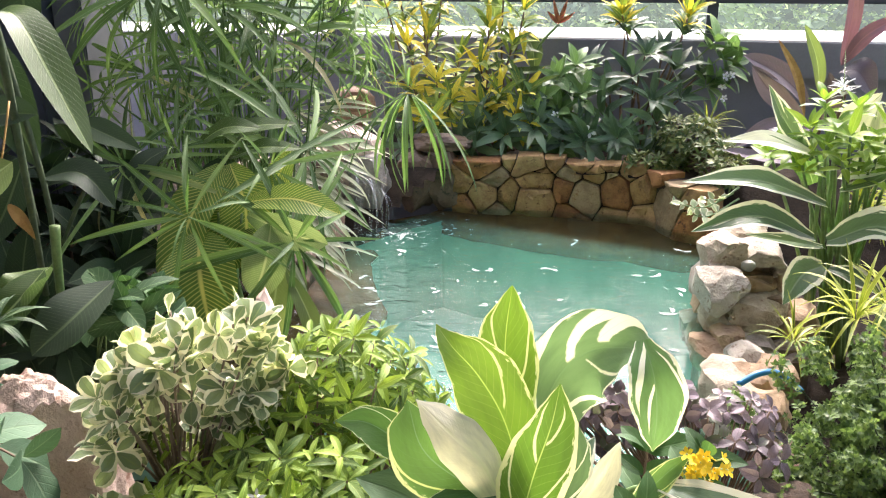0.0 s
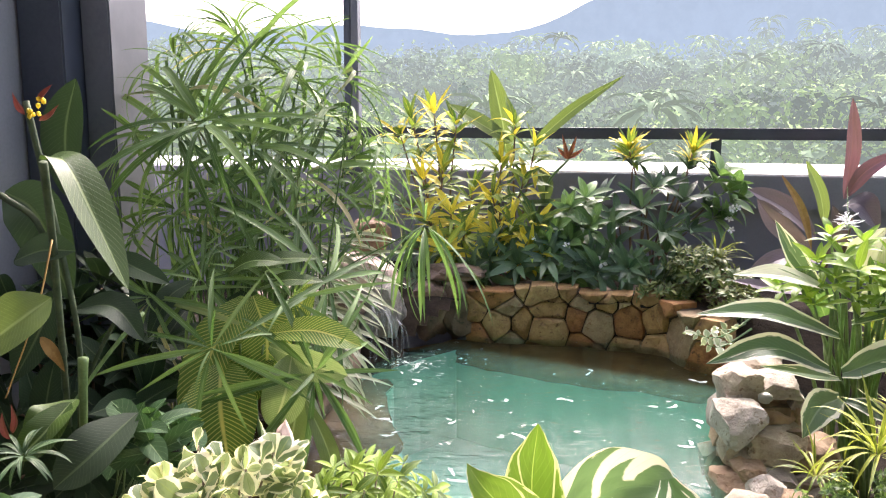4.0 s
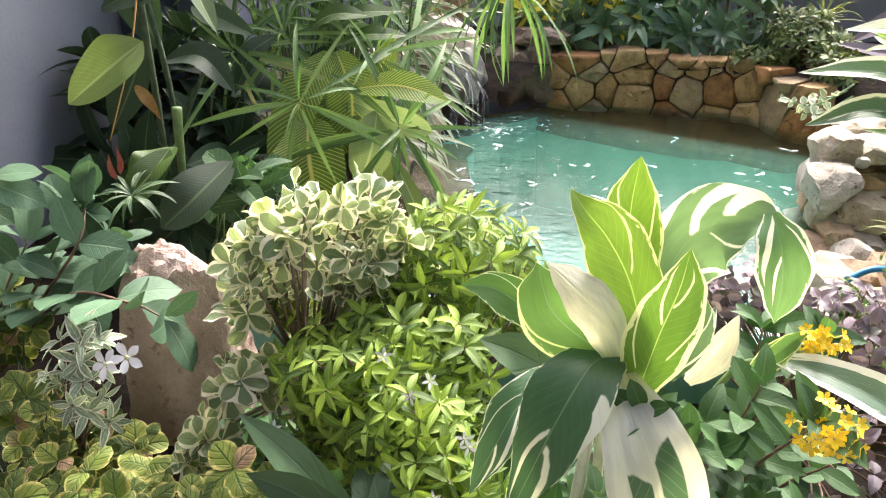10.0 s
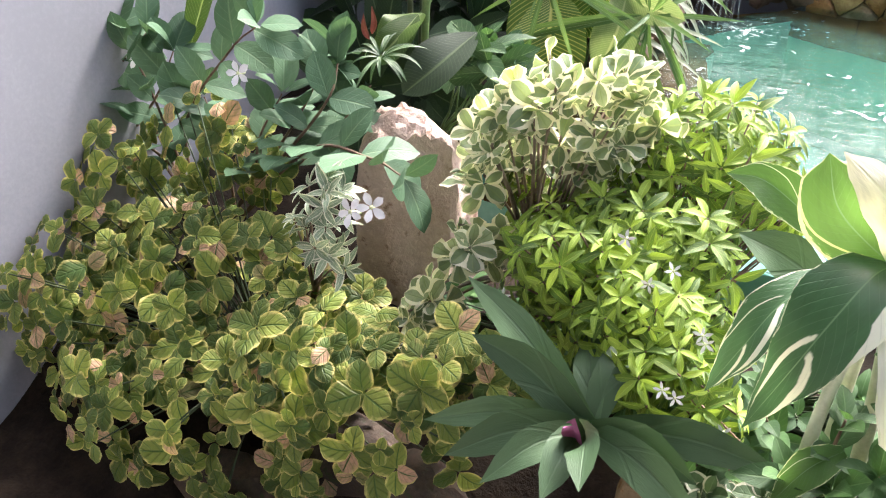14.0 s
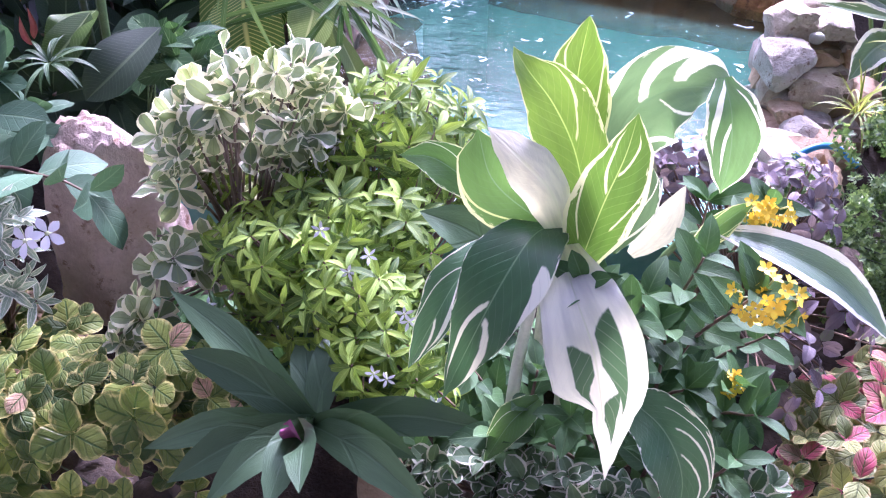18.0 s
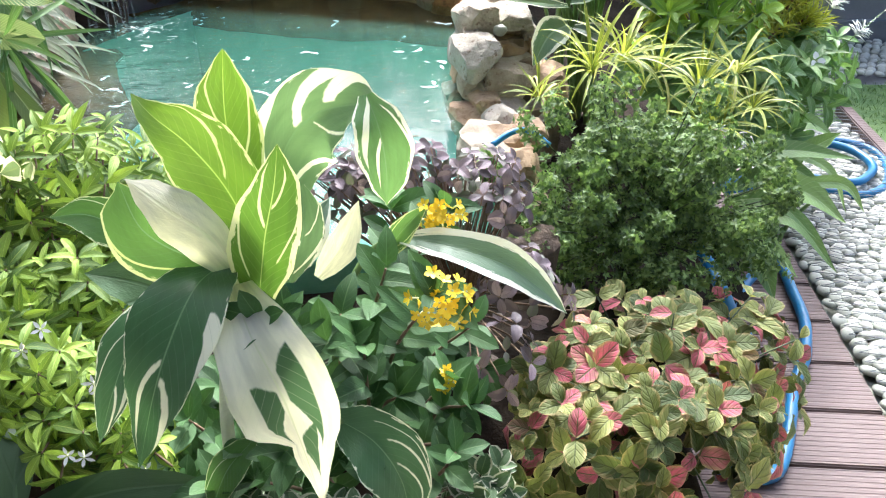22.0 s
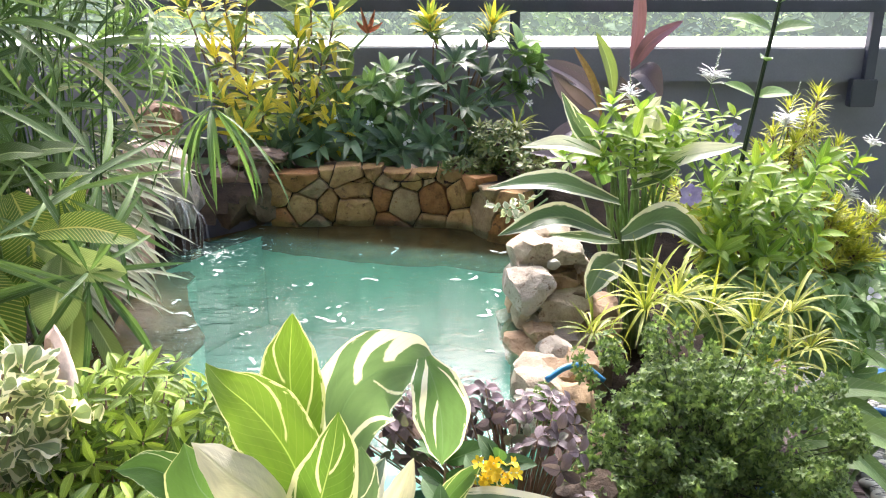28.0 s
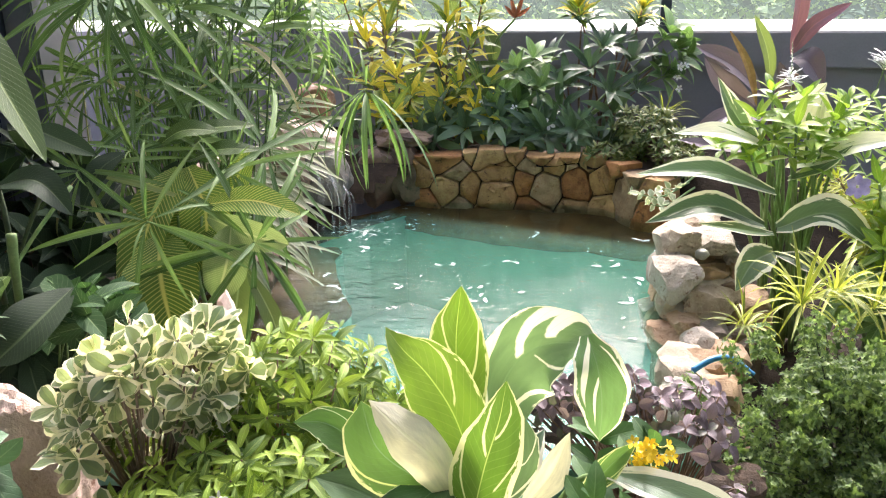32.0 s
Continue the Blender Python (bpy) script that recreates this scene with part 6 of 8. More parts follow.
# brown stone shelf under the water along the far and left sides
def shelf(name, label, rim, lip, z0, z1):
    bm = bmesh.new()
    def finer(pts):
        out = []
        for p, q in zip(pts, pts[1:]):
            out += [(p[0] + (q[0] - p[0]) * k / 5, p[1] + (q[1] - p[1]) * k / 5) for k in range(5)]
        return out + [pts[-1]]

    rim, lip = finer(rim), finer(lip)
    rows, walls = [], []
    for (a, b), (c, d) in zip(rim, lip):
        out = 0.06 * noise.noise(Vector((c * 5, d * 5, 1))) + 0.015 * noise.noise(Vector((c * 17, d * 17, 1)))
        if name == "shelf_far":
            d -= 0.07 + out
        else:
            c += 0.02 + out
        pts = []
        for k in range(7):
            s = k / 6
            x, y = a + (c - a) * s, b + (d - b) * s
            w = 0.03 * noise.noise(Vector((x * 9, y * 9, 4)))
            pts.append(bm.verts.new((x + w, y + w * 0.7, z0 + (z1 - z0) * s + 0.01 * noise.noise(Vector((x * 14, y * 14, 2))))))
        pts.append(bm.verts.new((c, d + 0.004, z1 - 0.025)))
        walls.append((bm.verts.new((c, d + 0.008, z1 - 0.02)), bm.verts.new((c, d + 0.012, 0.022))))
        rows.append(pts)
    for p, q in zip(rows, rows[1:]):
        for k in range(7):
            bm.faces.new((p[k], q[k], q[k + 1], p[k + 1]))
    for (a, b), (c, d) in zip(walls, walls[1:]):
        bm.faces.new((a, c, d, b)).material_index = 1
    bmesh.ops.recalc_face_normals(bm, faces=bm.faces[:])
    ob = part(name, bm, M_SHELF, smooth=True)
    ob.data.materials.append(M_BASIN)
    tagged(ob, label, "stone shelf", kind="structure")


shelf("shelf_far", "brown submerged stone shelf before the far wall", [(-0.42, 2.62), (-0.2, 2.8), (0.25, 2.74), (0.52, 2.68), (0.68, 2.5), (0.82, 2.36), (0.84, 2.2)],
      [(-0.272, 2.839, 0.345)[:2], (-0.122, 2.762, 0.345)[:2], (0.116, 2.623, 0.345)[:2], (0.297, 2.538, 0.345)[:2], (0.435, 2.491, 0.345)[:2], (0.571, 2.470, 0.345)[:2], (0.674, 2.469, 0.345)[:2]], 0.362, 0.325)
shelf("shelf_left", "brown submerged stone shelf along the left bank", [(-0.42, 2.45), (-0.55, 2.2), (-0.64, 1.9), (-0.70, 1.6), (-0.72, 1.25)],
      [(-0.419, 2.708, 0.345)[:2], (-0.39, 2.321), (-0.32, 2.024), (-0.28, 1.723), (-0.264, 1.493, 0.345)[:2]], 0.362, 0.31)

# ---- papyrus, zebra leaves and heliconia on the near-left bank ----
M_PAPYRUS = leaf_material("papyrus_leaf", (0.06, 0.14, 0.032), (0.175, 0.285, 0.085), odd=(0.46, 0.42, 0.22), odd_share=0.05, vein=(0.20, 0.30, 0.15), veins=1, vein_w=0.02, glow=0.38, rough=0.54)
M_STRAW = leaf_material("straw_blade", (0.22, 0.28, 0.13), (0.52, 0.54, 0.40), vein=(0.6, 0.58, 0.46), veins=1, vein_w=0.02, glow=0.25)
M_ZEBRA = leaf_material("zebra_leaf", (0.11, 0.21, 0.035), (0.15, 0.255, 0.045), vein=(0.58, 0.58, 0.17), veins=27, vein_w=0.55, vein_mix=0.75, glow=0.36, slant=0.35, spread=0.25)
M_HELI = leaf_material("heliconia_leaf", (0.05, 0.105, 0.018), (0.09, 0.155, 0.028), vein=(0.26, 0.36, 0.14), veins=26, vein_w=0.06, glow=0.32, rough=0.4, slant=0.3)
# heliconia green darkened to stand in for the deep shade by the wall
M_HELI_SHADE_DARK = leaf_material("shade_dark_heliconia_leaf", (0.014, 0.034, 0.014), (0.03, 0.058, 0.024), vein=(0.08, 0.12, 0.055), veins=26, vein_w=0.06, glow=0.2, slant=0.3, rough=0.62)
M_HELI_PALE = leaf_material("pale_heliconia_leaf", (0.10, 0.155, 0.04), (0.155, 0.215, 0.06), vein=(0.24, 0.32, 0.13), veins=26, vein_w=0.06, glow=0.35, slant=0.3)
M_REDFLOWER = surface("red_bract", (0.32, 0.05, 0.04), (0.46, 0.12, 0.07), 40, 0.45, 0.1, 0.001, 300)
M_BROWNLEAF = surface("dry_brown_leaf", (0.30, 0.16, 0.04), (0.45, 0.28, 0.08), 40, 0.7, 0.3, 0.001, 300)

K_PAP = kinds_of("leaf", M_PAPYRUS, [dict(width=0.056, profile="strap", n=9, fold=0.3, droop=1.3, cols=1), dict(width=0.050, profile="lance", n=9, fold=0.35, droop=1.9, cols=1), dict(width=0.060, profile="strap", n=9, fold=0.3, droop=0.7, cols=1)])
K_YOUNG = kinds_of("leaf", M_PAPYRUS, [dict(width=0.056, profile="strap", n=8, fold=0.3, droop=0.7, cols=1), dict(width=0.050, profile="lance", n=8, fold=0.35, droop=1.2, cols=1), dict(width=0.058, profile="lance", n=8, fold=0.3, droop=0.3, cols=1)])
K_STRAW = kinds_of("leaf", M_STRAW, [dict(width=0.07, profile="lance", n=8, fold=0.35, droop=1.4, cols=1), dict(width=0.075, profile="lance", n=8, fold=0.35, droop=0.6, cols=1)])


def more_heads(seed, n, x, y, z):
    r = random.Random(seed)
    return [((r.uniform(*x), r.uniform(*y), r.uniform(*z)), (r.uniform(-0.4, 0.4), r.uniform(-0.8, 0.0), 0)) for _ in range(n)]


def papyrus(name, label, heads, base, kinds, seed, own, stem_r=0.004, count=(13, 18), size=0.19, tilt=1.15, reeds=8):
    """Reeds rising from one clump, each crowned with an umbrella of narrow leaves."""
    r = random.Random(seed)
    t = thing(name, base, label, "papyrus")
    spots = []
    for h, lean, *own_size in heads:
        h, reach = Vector(h), (own_size or [size])[0]
        foot = Vector(base) + Vector((r.uniform(-0.13, 0.13), r.uniform(-0.12, 0.12), 0))
        mid = foot.lerp(h, 0.5) + Vector((0, 0, 0.06)) + (Vector((foot.x, foot.y, h.z)) - h) * 0.22
        p = Pile()
        p.tube(spline([foot, mid, h], 7), stem_r, stem_r * 0.6, 5)
        hang("stem", p.mesh("stem"), kinds[0][1].materials[0], t)
        axis = ((h - mid).normalized() + Vector(lean)).normalized()
        whorl(spots, kinds, r, h, axis, r.randint(*count), tilt, reach * r.uniform(0.85, 1.15), 0.3)
        whorl(spots, kinds, r, h, axis, 4, 0.5, reach * r.uniform(0.4, 0.7), 0.3)
    spots.sort(key=lambda s: s[1].translation.y)
    leaves(t, "leaf", kinds, spots, own)
    # bare reeds between
    for i in range(reeds):
        foot = Vector(base) + Vector((r.uniform(-0.24, 0.2), r.uniform(-0.12, 0.2), 0))
        tip = foot + Vector((r.gauss(-0.01, 0.07), r.gauss(0, 0.05), r.uniform(0.45, 0.85)))
        p = Pile()
        p.tube(spline([foot, foot.lerp(tip, 0.5) + Vector((r.uniform(-.02, .02), 0, 0)), tip], 4), stem_r * 0.8, stem_r * 0.4, 4)
        hang("reed", p.mesh("reed"), kinds[0][1].materials[0], t)
    return t


heads = [((-0.661, 1.72, 1.130), (0.1, -0.35, 0), 0.34), ((-0.792, 1.90, 1.196), (-0.2, -0.2, 0), 0.27), ((-0.664, 2.00, 1.190), (0, -0.2, 0), 0.25), ((-0.576, 2.10, 1.238), (0.1, -0.1, 0), 0.27), ((-0.502, 2.15, 1.153), (0.3, -0.2, 0), 0.27), ((-0.448, 2.20, 1.031), (0.4, -0.2, 0), 0.28),
         ((-0.416, 2.30, 0.929), (0.5, -0.3, 0), 0.24), ((-0.584, 2.00, 1.050), (0.2, -0.4, 0), 0.24), ((-0.874, 1.90, 1.090), (-0.4, -0.2, 0), 0.24), ((-0.524, 2.20, 0.896), (0.3, -0.5, 0), 0.22), ((-0.463, 2.20, 0.802), (0.6, -0.4, 0), 0.20)]
heads += [((-0.647, 2.00, 1.300), (0, 0, 0), 0.25), ((-0.820, 1.95, 1.290), (-0.2, -0.2, 0), 0.25), ((-0.722, 2.10, 1.366), (0, 0, 0), 0.25), ((-0.557, 2.20, 1.341), (0.2, 0, 0), 0.25), ((-0.480, 2.25, 1.260), (0.3, 0, 0), 0.24)]
heads += [((-0.778, 1.85, 1.098), (-0.1, -0.5, 0), 0.25), ((-0.620, 1.90, 1.071), (0.1, -0.6, 0), 0.26), ((-0.658, 1.80, 0.972), (0.0, -0.7, 0), 0.23), ((-0.541, 2.05, 0.995), (0.2, -0.5, 0), 0.25), ((-0.792, 1.85, 0.926), (-0.2, -0.6, 0), 0.22), ((-0.603, 1.90, 0.881), (0.1, -0.7, 0), 0.22),
          ((-0.857, 1.80, 0.878), (-0.3, -0.5, 0), 0.2), ((-0.533, 2.10, 0.811), (0.3, -0.6, 0), 0.2), ((-0.666, 1.80, 0.854), (0.0, -0.8, 0), 0.18), ((-0.459, 2.20, 0.930), (0.5, -0.3, 0), 0.24), ((-0.414, 2.30, 1.000), (0.5, -0.2, 0), 0.24), ((-0.400, 2.28, 0.860), (0.6, -0.3, 0), 0.2)]
heads.extend(more_heads(3, 4, (-0.75, -0.42), (2.15, 2.4), (0.85, 1.1)))
papyrus("umbrella_papyrus", "tall umbrella papyrus arching over the pool", heads,
        (-0.68, 1.98, 0.38), K_PAP, 5, 330, size=0.24, count=(11, 15), tilt=1.1, reeds=70)
papyrus("umbrella_papyrus", "young papyrus umbrellas hanging before the zebra leaves", [((-0.536, 1.400, 0.716), (0.3, -0.6, 0.5), 0.22), ((-0.363, 1.480, 0.650), (0.4, -0.6, 0.5), 0.23), ((-0.745, 1.600, 0.765), (-0.2, -0.5, 0.5), 0.20), ((-0.640, 1.620, 0.800), (0, -0.6, 0.6), 0.20), ((-0.450, 1.640, 0.760), (0.3, -0.6, 0.5), 0.22), ((-0.400, 1.75, 0.78), (0.6, -0.5, 0.3), 0.24)], (-0.62, 1.8, 0.38), K_YOUNG, 15, 110, 0.003, (11, 14), 0.18, 1.55)
papyrus("umbrella_papyrus", "papyrus umbrella hanging head down over the pool", [((-0.225, 2.150, 0.861), (-0.9, -0.1, 0.6), 0.30)], (-0.6, 2.0, 0.38), K_YOUNG, 16, 60, 0.003, (15, 17), 0.28, 2.25, reeds=0)

# straw-coloured blades sagging over the waterfall and the bank
dry = thing("dry_papyrus", (-0.56, 2.1, 0.42), "straw-coloured drooping papyrus blades by the waterfall", "papyrus")
r = random.Random(6)
spots = []
for i in range(105):
    f = r.random()
    a = Vector((-0.54, 2.25, 0.72)).lerp(Vector((-0.50, 1.85, 0.50)), f) + Vector((r.uniform(-.05, .05), r.uniform(-.08, .08), r.uniform(-.06, .10)))
    d = Vector((r.uniform(0.45, 1.0), r.uniform(-0.7, 0.15), r.uniform(-0.35, 0.45 - 0.5 * f)))
    spots.append((r.randrange(2), aim(a, d, UP + Vector((0, -0.5, 0)), r.uniform(0.14, 0.27) * (1.0 - 0.25 * f))))
leaves(dry, "leaf", K_STRAW, spots, 105)
for i in range(14):
    a = Vector((-0.60, 2.1, 0.40)) + Vector((r.uniform(-.06, .06), r.uniform(-.1, .1), 0))
    b = Vector((-0.53, 2.05, 0.62)) + Vector((r.uniform(-.05, .06), r.uniform(-.15, .15), r.uniform(-.1, .12)))
    p = Pile()
    p.tube(spline([a, a.lerp(b, 0.6) + Vector((-0.02, 0, 0.02)), b], 3), 0.0035, 0.002, 5)
    hang("stem", p.mesh("stem"), M_STRAW, dry)

# broad zebra leaves standing in the bank's corner
ze = thing("zebra_leaf_plant", (-0.58, 1.62, 0.4), "plant with large green leaves netted with yellow veins", "plant")
M_ZEBRA_PALE = leaf_material("zebra_leaf_underside", (0.20, 0.30, 0.11), (0.25, 0.34, 0.14), vein=(0.42, 0.48, 0.25), veins=34, vein_w=0.4, vein_mix=0.5, glow=0.36, slant=0.35, spread=0.2)
ROUNDED = ((0, .2, .2), (.12, .62, .62), (.35, .95, .95), (.6, 1, 1), (.82, .75, .75), (.94, .4, .4), (1, 0, 0))
for i, (sp, w, nrm, m) in enumerate((
        ([(-0.475, 1.52, 0.715), (-0.359, 1.48, 0.735), (-0.262, 1.46, 0.712)], 0.062, (0, -0.75, 0.8), M_ZEBRA),
        ([(-0.474, 1.55, 0.681), (-0.378, 1.50, 0.660), (-0.300, 1.50, 0.640)], 0.060, (0, -1, 0.35), M_ZEBRA_PALE),
        ([(-0.560, 1.50, 0.655), (-0.536, 1.43, 0.586), (-0.520, 1.42, 0.475)], 0.150, (0.05, -1, 0.45), M_ZEBRA),
        ([(-0.540, 1.60, 0.772), (-0.585, 1.52, 0.674), (-0.618, 1.46, 0.536)], 0.115, (-0.3, -1, 0.4), M_ZEBRA),
        ([(-0.529, 1.62, 0.770), (-0.485, 1.57, 0.685), (-0.489, 1.54, 0.573)], 0.105, (0.2, -1, 0.35), M_ZEBRA),
        ([(-0.418, 1.52, 0.672), (-0.418, 1.47, 0.612), (-0.444, 1.46, 0.537)], 0.090, (0.1, -1, 0.4), M_ZEBRA_PALE),
        ([(-0.399, 1.50, 0.595), (-0.405, 1.46, 0.521), (-0.421, 1.45, 0.425)], 0.070, (0.25, -1, 0.25), M_HELI_PALE),
        ([(-0.554, 1.64, 0.775), (-0.582, 1.62, 0.702), (-0.598, 1.61, 0.635)], 0.080, (0, -1, 0.2), M_HELI_SHADE_DARK),
        ([(-0.554, 1.66, 0.789), (-0.495, 1.66, 0.840), (-0.399, 1.68, 0.845)], 0.050, (0, -0.6, 1), M_HELI),
        ([(-0.610, 1.64, 0.800), (-0.538, 1.63, 0.843), (-0.463, 1.64, 0.842)], 0.050, (0, -0.7, 1), M_HELI),
        ([(-0.542, 1.64, 0.776), (-0.459, 1.62, 0.806), (-0.375, 1.62, 0.805)], 0.045, (0, -0.6, 1), M_HELI),
        ([(-0.380, 1.47, 0.600), (-0.322, 1.42, 0.515), (-0.305, 1.41, 0.430)], 0.038, (0.4, -1, 0.3), M_HELI_PALE),
        ([(-0.420, 1.70, 0.785), (-0.455, 1.68, 0.718), (-0.483, 1.67, 0.655)], 0.060, (0.2, -1, 0.3), M_ZEBRA),
        ([(-0.660, 1.62, 0.800), (-0.700, 1.58, 0.770), (-0.735, 1.55, 0.690)], 0.055, (-0.3, -1, 0.5), M_HELI_SHADE_DARK),
        ([(-0.500, 1.60, 0.700), (-0.520, 1.56, 0.640), (-0.515, 1.53, 0.560)], 0.110, (0.0, -1, 0.3), M_ZEBRA))):
    big_leaf(ze, sp, w, m, nrm, 30 + i, ROUNDED if w > 0.055 else "ellip", 0.18, 0.07)
for i in range(7):
    p = Pile()
    p.tube(spline([(-0.62 + 0.03 * i, 1.66, 0.4), (-0.62 + 0.035 * i, 1.6 - 0.01 * i, 0.55), (-0.64 + 0.05 * i, 1.56, 0.68)], 4), 0.006, 0.003, 6)
    hang("stem", p.mesh("stem"), M_GREENSTEM, ze)

he = thing("heliconia", (-0.86, 1.3, 0.38), "heliconia with long paddle leaves beside the column", "plant")
i, (sp, w, nrm, m) = 0, ([(-0.670, 1.120, 1.082), (-0.622, 1.100, 1.079), (-0.572, 1.080, 1.001), (-0.517, 1.060, 0.901)], 0.07, (2.2, -1, 0.7), M_HELI)
big_leaf(he, sp, w, m, nrm, 60 + i, "ellip", 0.3, 0.05)
i, (sp, w, nrm, m) = 1, ([(-0.628, 1.050, 0.889), (-0.662, 1.020, 0.860), (-0.732, 1.000, 0.806)], 0.085, (0, -0.9, 0.6), M_HELI_PALE)
big_leaf(he, sp, w, m, nrm, 60 + i, "ellip", 0.3, 0.05)
i, (sp, w, nrm, m) = 2, ([(-0.759, 1.320, 0.803), (-0.661, 1.280, 0.822), (-0.599, 1.260, 0.768)], 0.055, (0.3, -0.7, 0.8), M_HELI_SHADE_DARK)
big_leaf(he, sp, w, m, nrm, 60 + i, "ellip", 0.3, 0.05)
i, (sp, w, nrm, m) = 3, ([(-0.678, 1.180, 0.690), (-0.690, 1.120, 0.675), (-0.721, 1.100, 0.645)], 0.075, (-0.2, -1, 0.5), M_HELI)
big_leaf(he, sp, w, m, nrm, 60 + i, "ellip", 0.3, 0.05)
i, (sp, w, nrm, m) = 4, ([(-0.586, 1.200, 0.663), (-0.620, 1.120, 0.625), (-0.667, 1.080, 0.581)], 0.095, (-0.2, -1, 0.6), M_HELI_SHADE_DARK)
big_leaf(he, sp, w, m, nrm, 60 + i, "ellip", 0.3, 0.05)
i, (sp, w, nrm, m) = 5, ([(-0.889, 1.350, 1.013), (-0.811, 1.320, 0.972), (-0.749, 1.300, 0.826)], 0.10, (0.2, -1, 0.4), M_HELI_SHADE_DARK)
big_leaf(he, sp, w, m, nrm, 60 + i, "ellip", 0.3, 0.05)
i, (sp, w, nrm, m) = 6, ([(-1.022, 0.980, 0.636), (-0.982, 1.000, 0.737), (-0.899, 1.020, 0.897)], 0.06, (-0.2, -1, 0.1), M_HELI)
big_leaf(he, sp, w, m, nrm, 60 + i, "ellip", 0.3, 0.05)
i, (sp, w, nrm, m) = 7, ([(-0.816, 1.250, 0.904), (-0.744, 1.220, 0.928), (-0.674, 1.200, 0.932)], 0.06, (0, -0.8, 0.6), M_HELI_SHADE_DARK)
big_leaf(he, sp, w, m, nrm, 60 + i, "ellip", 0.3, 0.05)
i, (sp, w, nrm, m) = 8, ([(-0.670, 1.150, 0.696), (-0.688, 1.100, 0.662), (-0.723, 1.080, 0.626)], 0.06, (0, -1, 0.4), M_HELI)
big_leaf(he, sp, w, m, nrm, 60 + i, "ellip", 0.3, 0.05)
i, (sp, w, nrm, m) = 9, ([(-0.782, 1.500, 0.874), (-0.706, 1.450, 0.861), (-0.621, 1.420, 0.835)], 0.05, (0, -0.8, 0.8), M_HELI_SHADE_DARK)
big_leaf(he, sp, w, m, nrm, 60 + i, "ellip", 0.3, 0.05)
i, (sp, w, nrm, m) = 10, ([(-0.834, 1.400, 0.824), (-0.866, 1.380, 0.741), (-0.909, 1.360, 0.656)], 0.08, (0, -1, 0.2), M_HELI_SHADE_DARK)
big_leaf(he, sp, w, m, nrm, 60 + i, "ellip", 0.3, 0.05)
i, (sp, w, nrm, m) = 11, ([(-0.940, 1.700, 1.231), (-0.973, 1.700, 1.113), (-0.977, 1.700, 0.966)], 0.10, (0, -1, 0.2), M_HELI_SHADE_DARK)
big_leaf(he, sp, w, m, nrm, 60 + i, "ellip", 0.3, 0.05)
for i, (sp, rr) in enumerate((([(-0.804, 1.300, 1.172), (-0.771, 1.300, 0.984), (-0.740, 1.300, 0.765), (-0.748, 1.300, 0.594)], 0.006), ([(-0.681, 1.140, 1.077), (-0.712, 1.200, 0.932), (-0.757, 1.280, 0.601)], 0.007), ([(-0.704, 1.250, 0.738), (-0.708, 1.250, 0.687), (-0.718, 1.260, 0.610)], 0.009), ([(-0.641, 1.350, 0.796), (-0.691, 1.300, 0.724), (-0.759, 1.250, 0.613)], 0.004), ([(-0.865, 1.300, 1.012), (-0.792, 1.300, 0.945), (-0.766, 1.300, 0.722)], 0.006), ([(-0.644, 1.300, 0.838), (-0.728, 1.300, 0.681), (-0.750, 1.300, 0.572)], 0.004))):
    p = Pile()
    p.tube(spline(sp, 6), rr, rr * 0.8, 7)
    hang("stem", p.mesh("stem"), M_GREENSTEM if i in (2, 3) else M_DARKSTEM, he)
for i, sp in enumerate(([(-0.783, 1.300, 1.140), (-0.750, 1.280, 1.146), (-0.727, 1.270, 1.166)], [(-0.805, 1.300, 1.149), (-0.817, 1.300, 1.163), (-0.827, 1.300, 1.186)], [(-0.784, 1.300, 1.172), (-0.761, 1.290, 1.185), (-0.742, 1.280, 1.199)], [(-0.675, 1.000, 0.694), (-0.681, 1.000, 0.711), (-0.683, 1.000, 0.733)], [(-0.670, 1.000, 0.703), (-0.663, 1.000, 0.721), (-0.668, 1.000, 0.746)])):
    big_leaf(he, sp, 0.011, M_REDFLOWER, (0, -1, 0.3), 80 + i, "lance", 0.8, 0, "red pointed flower bract")
r = random.Random(4)
for i in range(9):
    c = Vector((-0.780, 1.290, 1.162)) + Vector((r.uniform(-.012, .012), r.uniform(-.01, .01), r.uniform(-.025, .02)))
    stone("bud", c, (0.009, 0.009, 0.011), M_YPETAL, 600 + i, he, sub=1)
big_leaf(he, [(-0.747, 1.200, 0.786), (-0.710, 1.180, 0.768), (-0.696, 1.180, 0.735)], 0.022, M_BROWNLEAF, (0, -1, 0.2), 90, "lance", 0.5, 0.1, "withered orange-brown leaf")
p = Pile()
p.tube(spline([(-0.651, 1.100, 0.965), (-0.650, 1.050, 0.874), (-0.676, 1.000, 0.754)], 5), 0.0016, 0.001, 5)
hang("dry_stalk", p.mesh("dry_stalk"), M_BROWNLEAF, he)

# broad-leaved seedlings between boulder and zebra leaves
K_SEED = kinds_of("leaf", leaf_material("soft_green_leaf", (0.028, 0.08, 0.026), (0.055, 0.125, 0.042), vein=(0.14, 0.24, 0.10), veins=7, vein_w=0.12, glow=0.28, rough=0.58), [dict(width=0.42, profile="obovate", droop=0.4, cols=3), dict(width=0.38, profile="ellip", droop=0.7, cols=3)])
mound("seedling_shrub", "soft green broad-leaved young shrub by the pool", "shrub", K_SEED, [((-0.619, 1.250, 0.565), (0.05, 0.05, 0.05), 3), ((-0.552, 1.200, 0.596), (0.05, 0.04, 0.04), 5)], 0.075, 4, 1.0, 111, (-0.72, 1.3, 0.38), lean=0.5, forks=5, stem_mat=M_GREENSTEM)
